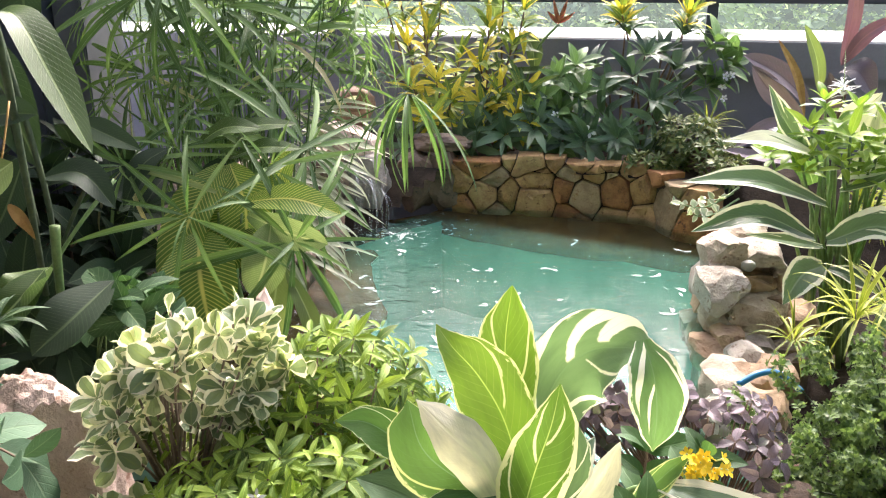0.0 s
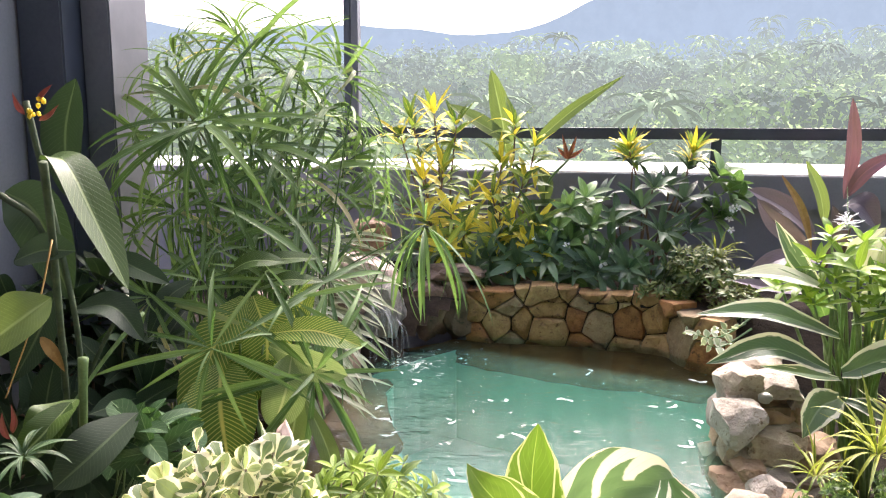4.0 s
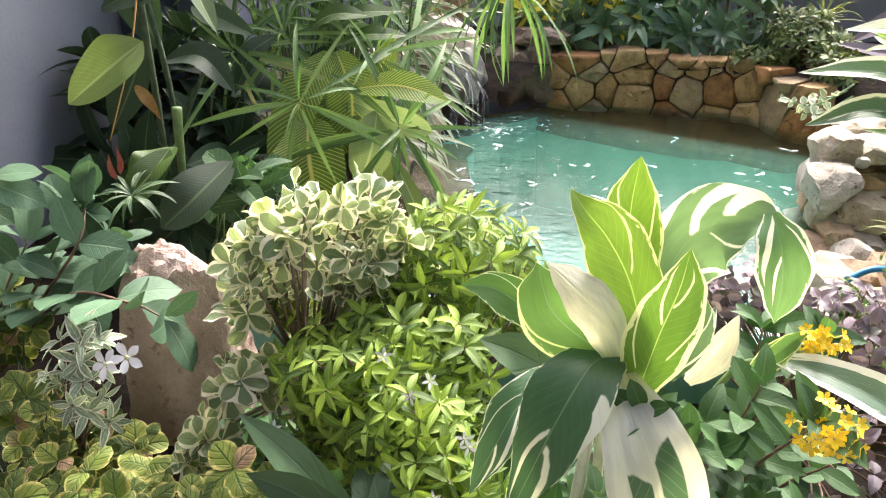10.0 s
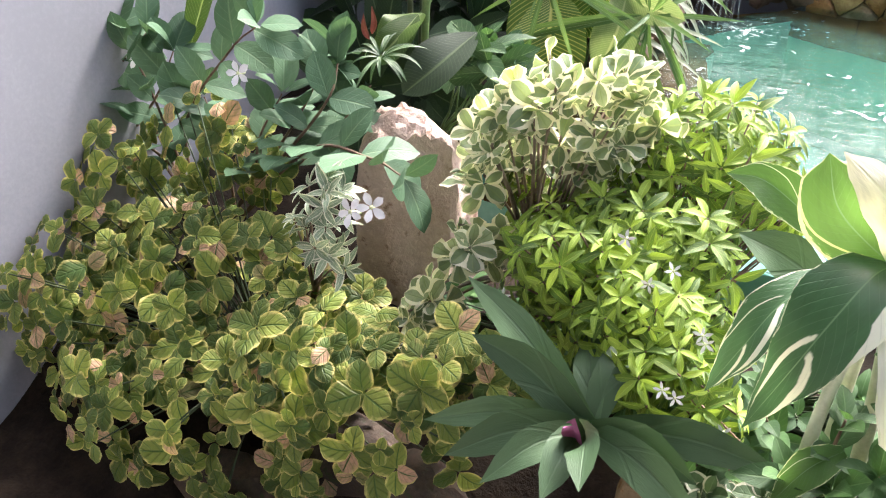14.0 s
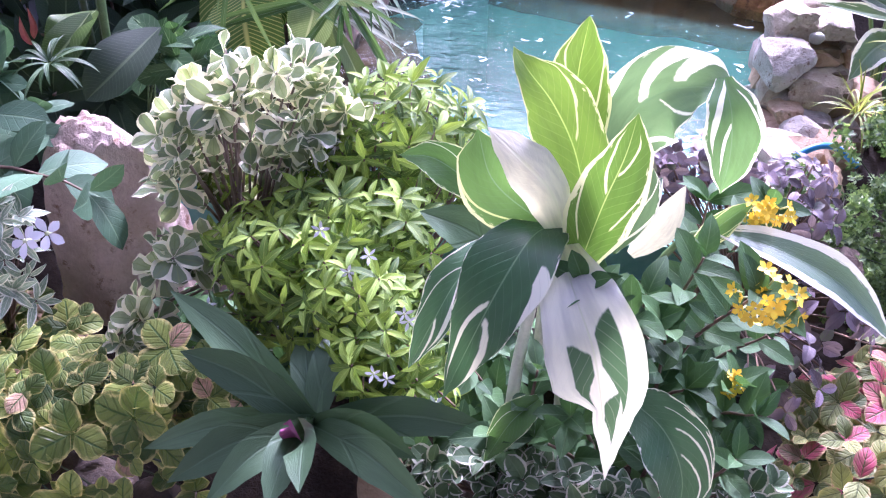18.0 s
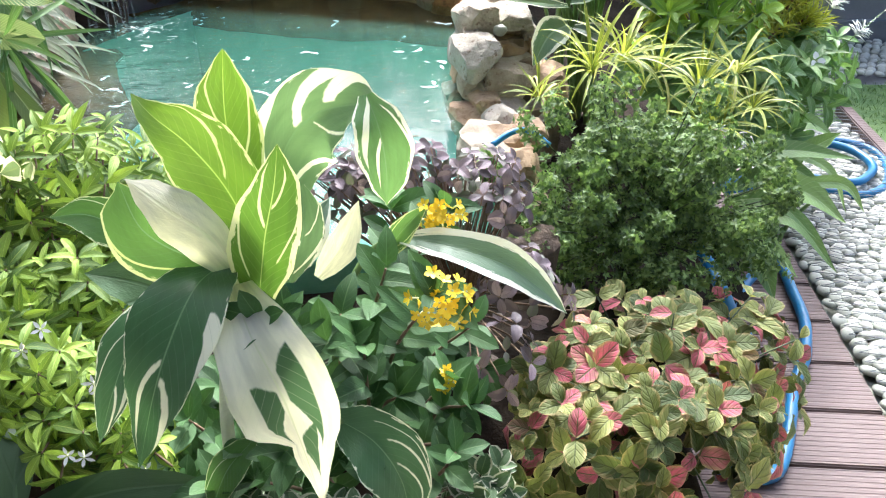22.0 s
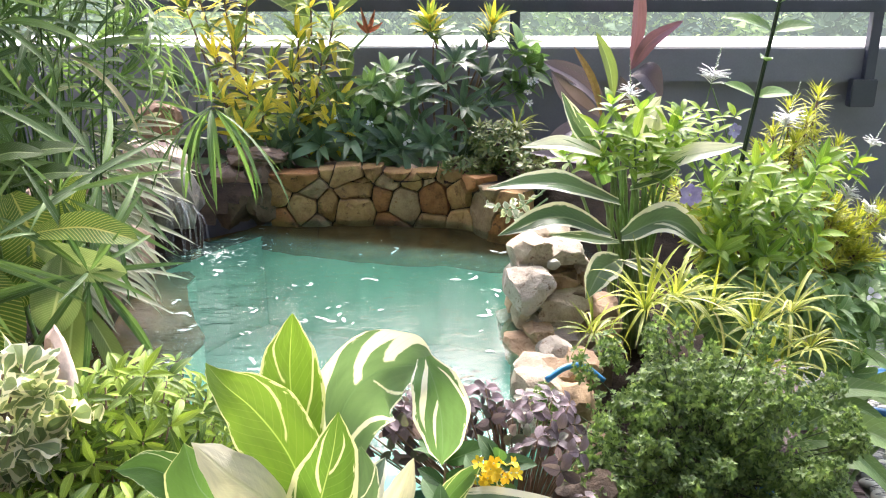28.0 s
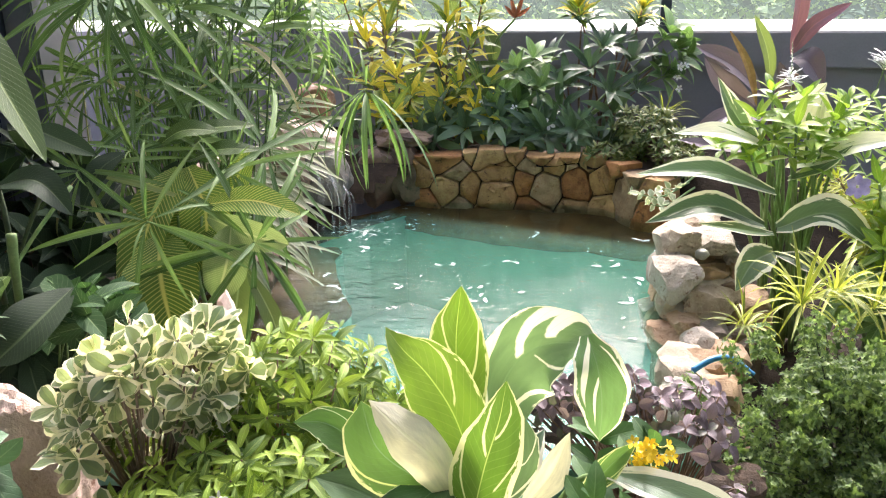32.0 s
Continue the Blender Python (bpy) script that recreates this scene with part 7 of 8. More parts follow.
K_NARROW = kinds_of("leaf", leaf_material("narrow_green_leaf", (0.03, 0.075, 0.03), (0.07, 0.13, 0.055), vein=(0.25, 0.36, 0.2), veins=1, glow=0.28), [dict(width=0.12, profile="strap", droop=1.6, n=8, cols=1), dict(width=0.10, profile="strap", droop=1.1, n=8, cols=1)])
tf = thing("lily_tuft", (-0.656, 1.000, 0.668), "tuft of narrow drooping green leaves at the wall", "plant")
sp = []
r = random.Random(8)
for i in range(3):
    whorl(sp, K_NARROW, r, Vector((-0.656, 1.000, 0.668)), UP + Vector((0, -0.3, 0)), 6, 0.6 + 0.35 * i, 0.062, 0.3)
leaves(tf, "leaf", K_NARROW, sp, 60)

# ---- plants before the parapet ----
M_CROTON = leaf_material("croton_leaf", (0.05, 0.13, 0.03), (0.24, 0.34, 0.05), odd=(0.74, 0.62, 0.05), odd_share=0.42, rough=0.55, vein=(0.40, 0.42, 0.06), veins=4, vein_w=0.2, glow=0.3)
M_DARKLEAF = leaf_material("dark_glossy_leaf", (0.04, 0.09, 0.04), (0.11, 0.19, 0.09), vein=(0.10, 0.17, 0.08), veins=6, vein_w=0.1, glow=0.2, rough=0.33)
M_MIDLEAF = leaf_material("mid_green_leaf", (0.09, 0.19, 0.06), (0.17, 0.30, 0.09), vein=(0.22, 0.34, 0.14), veins=6, vein_w=0.12, glow=0.3)
M_CORDY = leaf_material("purple_cordyline_leaf", (0.08, 0.062, 0.072), (0.15, 0.115, 0.135), vein=(0.09, 0.065, 0.08), veins=18, vein_w=0.1, glow=0.25, slant=0.3)
M_CORDY_RED = leaf_material("red_cordyline_leaf", (0.23, 0.10, 0.125), (0.33, 0.16, 0.19), vein=(0.34, 0.16, 0.17), veins=18, vein_w=0.1, glow=0.07, slant=0.3)
M_SPIDER = leaf_material("spider_plant_leaf", (0.15, 0.25, 0.025), (0.40, 0.45, 0.06), odd=(0.70, 0.68, 0.36), odd_share=0.1, margin=(0.50, 0.53, 0.10), edge=0.7, spread=0.7, vein=(0.4, 0.5, 0.1), veins=1, vein_w=0.02, glow=0.38)
M_FERN = leaf_material("fern_leaf", (0.05, 0.13, 0.03), (0.20, 0.22, 0.07), vein=(0.15, 0.22, 0.07), veins=3, glow=0.3)

K_CROT = kinds_of("leaf", M_CROTON, [dict(width=0.19, profile="lance", droop=0.6, n=6, cols=1, fold=0.3), dict(width=0.21, profile="lance", droop=1.2, n=6, cols=1, fold=0.3), dict(width=0.17, profile="lance", droop=0.2, n=6, cols=1, fold=0.3)])
K_DARK = kinds_of("leaf", M_DARKLEAF, [dict(width=0.2, profile="lance", droop=0.6, n=5, cols=1), dict(width=0.24, profile="lance", droop=1.0, n=5, cols=1)])
K_MID = kinds_of("leaf", M_MIDLEAF, [dict(width=0.42, profile="ellip", droop=0.5), dict(width=0.38, profile="lance", droop=0.8)])
K_SPI = kinds_of("leaf", M_SPIDER, [dict(width=0.05, profile="lance", droop=1.2, n=8, cols=1, fold=0.4), dict(width=0.046, profile="lance", droop=0.6, n=8, cols=1, fold=0.4), dict(width=0.052, profile="lance", droop=2.0, n=8, cols=1, fold=0.4)])
K_FERN = kinds_of("leaf", M_FERN, [dict(width=0.3, profile="lance", droop=0.3, n=3, cols=1), dict(width=0.34, profile="ellip", droop=0.5, n=3, cols=1)])


def whorled(name, label, category, kinds, heads, size, k, seed, base, mat=None, tilt=0.95, own=300, group="", tiers=2):
    """Canes from one base, each ending in tiers of whorled leaves."""
    r = random.Random(seed)
    t = thing(name, base, label, category, group)
    spots = []
    for h in heads:
        h = Vector(h)
        foot = Vector(base) + Vector((r.uniform(-0.04, 0.04), r.uniform(-0.03, 0.03), 0))
        line = spline([foot, foot.lerp(h, 0.55) + Vector((r.uniform(-0.02, 0.02), 0.01, 0.02)), h], 5)
        p = Pile()
        p.tube(line, 0.006, 0.003, 5)
        hang("cane", p.mesh("cane"), mat or M_TWIG, t)
        d = (h - line[-3]).normalized()
        for i in range(tiers):
            ax = (d + Vector((r.uniform(-.25, .25), r.uniform(-0.5, 0.05), 0.2))).normalized()
            whorl(spots, kinds, r, h - d * size * 0.3 * i, ax, k, tilt + 0.35 * i - 0.2, size * r.uniform(0.85, 1.15), 0.3)
    spots.sort(key=lambda s: s[1].translation.y)
    leaves(t, "leaf", kinds, spots, own)
    return t


whorled("croton", "narrow-leaved croton with yellow and green leaves", "croton", K_CROT,
        [(-0.307, 3.100, 1.161), (-0.396, 3.120, 1.141), (-0.222, 3.100, 1.120), (-0.271, 3.050, 0.954), (-0.352, 3.100, 0.908), (-0.232, 2.980, 0.793), (-0.157, 3.100, 0.867), (-0.319, 3.000, 0.769), (-0.177, 2.950, 0.734), (-0.248, 2.920, 0.675), (-0.445, 3.150, 1.077)], 0.115, 6, 1, (-0.26, 3.14, 0.5), tilt=0.75, tiers=4, group="crotons at the parapet", own=220)
whorled("croton", "narrow-leaved croton with yellow and green leaves", "croton", K_CROT,
        [(0.001, 3.100, 1.119), (0.076, 3.100, 1.037), (-0.050, 3.080, 0.975), (0.037, 3.050, 0.914), (-0.079, 3.050, 0.850), (-0.001, 2.980, 0.753), (-0.062, 2.950, 0.715), (0.082, 3.000, 0.752), (0.063, 2.950, 0.674)], 0.115, 6, 2, (0.0, 3.14, 0.5), tilt=0.75, tiers=4, group="crotons at the parapet", own=200)
M_CORAL = surface("coral_bract", (0.50, 0.13, 0.07), (0.64, 0.24, 0.12), 40, 0.45, 0.1, 0.001, 300)
hb = thing("heliconia", (0.02, 3.2, 0.5), "heliconia with tall lime leaves and a red flower", "plant")
for i, (sp, w, nrm) in enumerate((([(-0.032, 3.200, 1.012), (-0.051, 3.200, 1.140), (-0.097, 3.200, 1.339)], 0.09, (0.2, -1, 0.2)), ([(-0.011, 3.200, 1.055), (-0.118, 3.150, 1.119), (-0.254, 3.100, 1.202)], 0.08, (0, -0.8, 0.8)), ([(0.055, 3.200, 1.034), (0.223, 3.200, 1.182), (0.418, 3.200, 1.315)], 0.05, (0.2, -1, 0.6)), ([(0.078, 3.150, 0.971), (0.111, 3.100, 0.911), (0.123, 3.080, 0.828)], 0.07, (0.4, -1, 0.2)), ([(-0.026, 3.100, 0.825), (0.122, 3.050, 0.831), (0.326, 3.000, 0.858)], 0.045, (0, -0.6, 1)))):
    big_leaf(hb, sp, w, M_HELI_PALE if i != 4 else M_HELI, nrm, 120 + i, "lance" if i == 2 else "ellip", 0.3, 0.05)
for i, sp in enumerate(([(0.203, 3.100, 0.995), (0.191, 3.080, 1.037), (0.178, 3.070, 1.089)], [(0.203, 3.100, 0.995), (0.218, 3.080, 1.042), (0.230, 3.070, 1.083)], [(0.203, 3.100, 0.999), (0.233, 3.080, 1.017), (0.258, 3.070, 1.038)], [(0.203, 3.100, 0.995), (0.177, 3.080, 1.021), (0.159, 3.070, 1.042)])):
    big_leaf(hb, sp, 0.016, M_CORAL, (0, -1, 0.3), 130 + i, "lance", 0.8, 0, "red flower bract")
for sp in ([(0.203, 3.100, 0.995), (0.122, 3.100, 0.890), (0.063, 3.100, 0.651)], [(-0.032, 3.200, 1.012), (-0.017, 3.200, 0.793), (0.010, 3.150, 0.576)]):
    p = Pile()
    p.tube(spline(sp, 5), 0.005, 0.006, 6)
    hang("stem", p.mesh("stem"), M_GREENSTEM, hb)

whorled("adenium_shrub", "dark glossy shrub of whorled narrow leaves", "shrub", K_DARK,
        [(0.506, 3.000, 0.890), (0.651, 3.100, 0.955), (0.444, 3.100, 0.965), (0.392, 3.000, 0.755), (0.527, 2.950, 0.742), (0.619, 3.050, 0.835), (0.470, 3.000, 0.818), (0.636, 3.000, 0.737), (0.552, 2.950, 0.660), (0.336, 3.100, 0.828), (0.712, 3.100, 0.810), (0.369, 2.950, 0.679), (0.579, 3.080, 0.894)], 0.125, 10, 3, (0.5, 3.12, 0.5), own=300, tiers=1)
whorled("adenium_shrub", "low dark shrub with pointed leaves above the stone wall", "shrub", K_DARK,
        [(-0.081, 2.920, 0.635), (0.023, 2.920, 0.616), (0.124, 2.900, 0.642), (0.227, 2.900, 0.602), (-0.043, 3.000, 0.708), (0.104, 3.000, 0.710), (0.186, 2.950, 0.676), (0.306, 2.880, 0.607), (-0.121, 2.900, 0.575), (-0.208, 2.950, 0.586), (-0.336, 2.950, 0.562), (0.521, 2.850, 0.575), (-0.463, 3.100, 0.821), (-0.392, 3.050, 0.653), (0.228, 3.020, 0.751)], 0.13, 9, 4, (0.12, 3.08, 0.5), own=250)
whorled("crested_croton", "croton with a tuft of yellow new leaves", "croton", K_CROT, [(0.433, 3.120, 1.026), (0.665, 3.120, 1.016)], 0.10, 16, 5, (0.55, 3.2, 0.5), tilt=0.7)
mid = whorled("jasmine_shrub", "mid-green shrub with a few white flowers before the parapet", "shrub", K_MID,
              [(0.205, 3.000, 0.805), (0.266, 3.020, 0.856), (0.155, 2.980, 0.734), (0.286, 2.960, 0.759), (0.124, 2.930, 0.678), (0.206, 2.950, 0.697), (0.765, 3.100, 0.935), (0.808, 3.100, 0.894), (0.764, 3.050, 0.795), (0.832, 3.100, 0.853), (0.166, 2.900, 0.601)], 0.095, 6, 6, (0.3, 3.1, 0.5), mat=M_GREENSTEM)
for p, s in (((0.317, 2.870, 0.643), 0.045), ((0.194, 2.900, 0.694), 0.035), ((0.082, 2.930, 0.719), 0.03)):
    flower(p, (0.1, -1, 0.2), s, parent=mid)
for i, (c, s) in enumerate((((0.797, 3.030, 0.822), 0.035), ((0.817, 3.030, 0.826), 0.03), ((0.790, 3.030, 0.787), 0.035), ((0.799, 3.030, 0.745), 0.03), ((0.812, 3.080, 0.920), 0.035))):
    flower(c, (0.1, -1, 0.1), s, "orchid_flower", "rounded white orchid flower", parent=mid, flat=0.9)


def tuft(name, label, centre, size, count, seed, kinds, group=""):
    r = random.Random(seed)
    t = thing(name, centre, label, "grass plant", group)
    sp = []
    for i in range(4):
        whorl(sp, kinds, r, Vector(centre) + Vector((0, 0, 0.004 * i)), UP + Vector((r.uniform(-.15, .15), r.uniform(-0.35, 0), 0)), count // 4, 0.35 + 0.3 * i, size * r.uniform(0.9, 1.1), 0.4)
    leaves(t, "leaf", kinds, sp, 80)
    return t


tuft("spider_plant", "yellow-green spider plant above the stone wall", (0.714, 2.850, 0.649), 0.13, 30, 1, K_SPI)
whorled("succulent_rosette", "rosette with pointed grey-green leaves and a yellow heart", "plant", K_DARK, [(0.411, 2.850, 0.624)], 0.10, 16, 7, (0.42, 2.95, 0.52), tilt=0.9)
mound("fern", "feathery bronze-green ground cover on the stone wall", "fern", K_FERN, [((0.640, 2.780, 0.630), (0.10, 0.08, 0.07), 70), ((0.545, 2.750, 0.556), (0.12, 0.06, 0.03), 60), ((0.700, 2.700, 0.589), (0.10, 0.08, 0.06), 60), ((0.733, 2.600, 0.554), (0.08, 0.08, 0.05), 40)], 0.03, 7, 1.0, 8, (0.6, 2.85, 0.5), own=80, forks=6)
# trailing ivy over the right end
K_IVY = kinds_of("leaf", leaf_material("pale_ivy_leaf", (0.30, 0.40, 0.18), (0.55, 0.60, 0.40), margin=(0.8, 0.8, 0.6), edge=0.7, veins=3), [dict(width=0.8, profile="ovate", droop=0.3, n=4)])
branchy("ivy", "trailing ivy with small pale leaves on the stone wall", "ivy", K_IVY, [[(0.728, 2.500, 0.522), (0.627, 2.420, 0.496), (0.559, 2.500, 0.486)], [(0.747, 2.500, 0.505), (0.641, 2.400, 0.475), (0.596, 2.420, 0.472)], [(0.744, 2.500, 0.541), (0.683, 2.450, 0.516), (0.635, 2.460, 0.509)]], 0.028, 9, (0.767, 2.520, 0.528), step=0.02, mat=M_GREENSTEM)

co = thing("cordyline", (1.05, 2.85, 0.4), "purple cordyline with one tall reddish leaf", "cordyline")
i, (sp, w, nrm, m) = 0, ([(1.102, 2.800, 0.882), (1.117, 2.800, 1.047), (1.098, 2.780, 1.216)], 0.055, (0.2, -1, 0.2), M_CORDY_RED)
big_leaf(co, sp, w, m, nrm, 140 + i, "ellip", 0.3, 0.06)
i, (sp, w, nrm, m) = 1, ([(1.095, 2.780, 0.884), (1.148, 2.760, 0.977), (1.253, 2.740, 1.049)], 0.05, (0.3, -0.8, 0.7), M_CORDY_RED)
big_leaf(co, sp, w, m, nrm, 140 + i, "ellip", 0.3, 0.06)
i, (sp, w, nrm, m) = 2, ([(1.025, 2.800, 0.749), (0.909, 2.750, 0.848), (0.770, 2.720, 0.919)], 0.10, (0, -0.8, 0.8), M_CORDY)
big_leaf(co, sp, w, m, nrm, 140 + i, "ellip", 0.3, 0.06)
i, (sp, w, nrm, m) = 3, ([(1.004, 2.780, 0.713), (0.878, 2.720, 0.795), (0.794, 2.700, 0.889)], 0.08, (-0.2, -1, 0.6), M_CORDY)
big_leaf(co, sp, w, m, nrm, 140 + i, "ellip", 0.3, 0.06)
i, (sp, w, nrm, m) = 4, ([(1.086, 2.750, 0.868), (1.119, 2.700, 0.873), (1.172, 2.680, 0.795)], 0.11, (0.3, -1, 0.7), M_CORDY)
big_leaf(co, sp, w, m, nrm, 140 + i, "ellip", 0.3, 0.06)
i, (sp, w, nrm, m) = 5, ([(1.037, 2.760, 0.679), (0.890, 2.700, 0.696), (0.759, 2.660, 0.635)], 0.07, (-0.2, -0.8, 0.9), M_CORDY)
big_leaf(co, sp, w, m, nrm, 140 + i, "ellip", 0.3, 0.06)
i, (sp, w, nrm, m) = 6, ([(0.984, 2.720, 0.722), (0.944, 2.720, 0.851), (0.872, 2.720, 0.969)], 0.03, (0.3, -1, 0.2), M_BROWNLEAF)
big_leaf(co, sp, w, m, nrm, 140 + i, "ellip", 0.3, 0.06)
i, (sp, w, nrm, m) = 7, ([(1.021, 2.720, 0.797), (0.997, 2.720, 0.906), (0.946, 2.720, 1.014)], 0.05, (0.3, -1, 0.2), M_HELI_PALE)
big_leaf(co, sp, w, m, nrm, 140 + i, "ellip", 0.3, 0.06)
i, (sp, w, nrm, m) = 8, ([(1.014, 2.720, 0.590), (0.870, 2.660, 0.600), (0.709, 2.600, 0.637)], 0.06, (0, -0.7, 1), M_CORDY)
big_leaf(co, sp, w, m, nrm, 140 + i, "ellip", 0.3, 0.06)
i, (sp, w, nrm, m) = 9, ([(1.053, 2.760, 0.698), (1.059, 2.700, 0.782), (1.032, 2.700, 0.872)], 0.05, (0, -1, 0.3), M_CORDY)
big_leaf(co, sp, w, m, nrm, 140 + i, "ellip", 0.3, 0.06)
for dx in (0, 0.05):
    p = Pile()
    p.tube(spline([(1.05 + dx, 2.85, 0.3), (1.06 + dx, 2.83, 0.55), (1.08 + dx, 2.8, 0.82)], 4), 0.01, 0.008, 7)
    hang("cane", p.mesh("cane"), M_TWIG, co)

# the corner's shade is put into these leaves' dark colour
K_SHADE = kinds_of("leaf", M_HELI_SHADE_DARK, [dict(width=0.34, profile="ellip", droop=0.6, cols=2), dict(width=0.28, profile="lance", droop=0.9, cols=2)])
whorled("shade_shrub", "broad-leaved shrub by the wall, coloured dark for its shade", "shrub", K_SHADE, [(-1.016, 1.600, 0.628), (-0.891, 1.600, 0.579), (-0.795, 1.600, 0.634), (-0.959, 1.650, 0.694), (-1.003, 1.500, 0.533), (-0.793, 1.500, 0.516), (-0.752, 1.550, 0.562), (-1.056, 1.600, 0.729), (-0.884, 1.400, 0.503), (-0.862, 1.750, 0.699), (-0.940, 1.750, 0.751), (-0.752, 1.650, 0.647), (-0.776, 1.350, 0.482), (-0.870, 1.300, 0.489)], 0.15, 7, 41, (-0.9, 1.55, 0.4), tiers=2)

# ---- the right-hand bed ----
M_LILY = leaf_material("white_edged_lily_leaf", (0.07, 0.14, 0.06), (0.15, 0.24, 0.11), margin=(0.80, 0.82, 0.66), edge=0.72, ragged=0.5, streak=(0.74, 0.78, 0.60), streak_amount=0.22, vein=(0.22, 0.32, 0.18), veins=16, vein_w=0.06, vein_mix=0.2, glow=0.3, rough=0.36)
M_LILY_WHITE = leaf_material("pale_lily_leaf", (0.72, 0.75, 0.58), (0.80, 0.82, 0.66), streak=(0.20, 0.30, 0.12), streak_amount=0.35, vein=(0.6, 0.66, 0.42), veins=16, vein_w=0.05, glow=0.3)
M_BRIGHT = leaf_material("bright_green_leaf", (0.14, 0.31, 0.03), (0.34, 0.49, 0.055), vein=(0.36, 0.50, 0.10), veins=7, vein_w=0.12, glow=0.4)
M_GOLD = leaf_material("golden_needle", (0.28, 0.36, 0.035), (0.50, 0.52, 0.06), veins=1, vein_w=0.02, glow=0.4)
M_LOWGREEN = leaf_material("low_green_leaf", (0.10, 0.22, 0.05), (0.20, 0.34, 0.09), vein=(0.26, 0.40, 0.15), veins=7, vein_w=0.12, glow=0.32)
M_BLUEPETAL = surface("lilac_petal", (0.34, 0.31, 0.62), (0.50, 0.46, 0.74), 60, 0.6, 0.1, 0.001, 300)

tuft("spider_plant", "yellow-green spider plant behind the dark bush", (0.638, 1.330, 0.579), 0.125, 32, 11, K_SPI, "front spider plants")
tuft("spider_plant", "yellow-green spider plant behind the dark bush", (0.876, 1.380, 0.508), 0.12, 28, 12, K_SPI, "front spider plants")
tuft("spider_plant", "yellow-green spider plant beside the dark bush", (0.869, 1.300, 0.459), 0.13, 28, 13, K_SPI, "front spider plants")
tuft("spider_plant", "small yellow-green spider plant by the stone pier", (0.553, 1.360, 0.523), 0.09, 28, 14, K_SPI, "front spider plants")

tuft("spider_plant", "yellow-green spider plant rising through the dark bush", (0.700, 1.360, 0.587), 0.13, 30, 15, K_SPI, "front spider plants")
tuft("spider_plant", "yellow-green spider plant rising through the dark bush", (0.777, 1.360, 0.561), 0.11, 30, 16, K_SPI, "front spider plants")
tuft("spider_plant", "yellow-green spider plant beside the dark bush", (0.960, 1.400, 0.531), 0.12, 24, 17, K_SPI, "front spider plants")
tuft("spider_plant", "yellow-green spider plant beside the dark bush", (0.974, 1.340, 0.482), 0.10, 28, 18, K_SPI, "front spider plants")

li = thing("variegated_lily", (0.80, 1.82, 0.3), "lily with long white-edged leaves beside the pier", "lily")
i, (sp, w, nrm, m) = 0, ([(0.733, 1.780, 0.673), (0.567, 1.720, 0.737), (0.404, 1.680, 0.740)], 0.066, (0, -0.75, 1), M_LILY)
big_leaf(li, sp, w, m, nrm, 160 + i, "lance" if i in (2, 5) else BROAD, 0.32, 0.09)
i, (sp, w, nrm, m) = 1, ([(0.711, 1.760, 0.604), (0.565, 1.700, 0.666), (0.427, 1.660, 0.639)], 0.070, (0.1, -0.8, 0.9), M_LILY)
big_leaf(li, sp, w, m, nrm, 160 + i, "lance" if i in (2, 5) else BROAD, 0.32, 0.09)
i, (sp, w, nrm, m) = 2, ([(0.704, 1.800, 0.777), (0.592, 1.760, 0.813), (0.490, 1.740, 0.815)], 0.05, (0, -0.7, 1), M_LILY_WHITE)
big_leaf(li, sp, w, m, nrm, 160 + i, "lance" if i in (2, 5) else BROAD, 0.32, 0.09)
i, (sp, w, nrm, m) = 3, ([(0.739, 1.760, 0.597), (0.821, 1.680, 0.653), (0.928, 1.640, 0.569)], 0.085, (0.2, -0.9, 0.8), M_LILY)
big_leaf(li, sp, w, m, nrm, 160 + i, "lance" if i in (2, 5) else BROAD, 0.32, 0.09)
i, (sp, w, nrm, m) = 4, ([(0.705, 1.820, 0.763), (0.644, 1.840, 0.844), (0.606, 1.860, 0.920)], 0.05, (0.3, -1, 0.3), M_LILY)
big_leaf(li, sp, w, m, nrm, 160 + i, "lance" if i in (2, 5) else BROAD, 0.32, 0.09)
i, (sp, w, nrm, m) = 5, ([(0.756, 1.800, 0.727), (0.857, 1.740, 0.783), (0.983, 1.700, 0.816)], 0.07, (0, -0.7, 1), M_LILY_WHITE)
big_leaf(li, sp, w, m, nrm, 160 + i, "lance" if i in (2, 5) else BROAD, 0.32, 0.09)
i, (sp, w, nrm, m) = 6, ([(0.756, 1.840, 0.798), (0.800, 1.860, 0.854), (0.855, 1.880, 0.903)], 0.07, (0.2, -1, 0.4), M_LILY_WHITE)
big_leaf(li, sp, w, m, nrm, 160 + i, "lance" if i in (2, 5) else BROAD, 0.32, 0.09)
i, (sp, w, nrm, m) = 7, ([(0.730, 1.740, 0.548), (0.668, 1.680, 0.543), (0.624, 1.640, 0.492)], 0.075, (-0.3, -1, 0.4), M_LILY)
big_leaf(li, sp, w, m, nrm, 160 + i, "lance" if i in (2, 5) else BROAD, 0.32, 0.09)
i, (sp, w, nrm, m) = 8, ([(0.744, 1.740, 0.541), (0.793, 1.700, 0.532), (0.839, 1.680, 0.502)], 0.05, (0.2, -0.8, 0.8), M_LILY)
big_leaf(li, sp, w, m, nrm, 160 + i, "lance" if i in (2, 5) else BROAD, 0.32, 0.09)
i, (sp, w, nrm, m) = 9, ([(0.741, 1.780, 0.577), (0.645, 1.740, 0.601), (0.553, 1.720, 0.620)], 0.04, (0, -0.6, 1), M_LILY)
big_leaf(li, sp, w, m, nrm, 160 + i, "lance" if i in (2, 5) else BROAD, 0.32, 0.09)
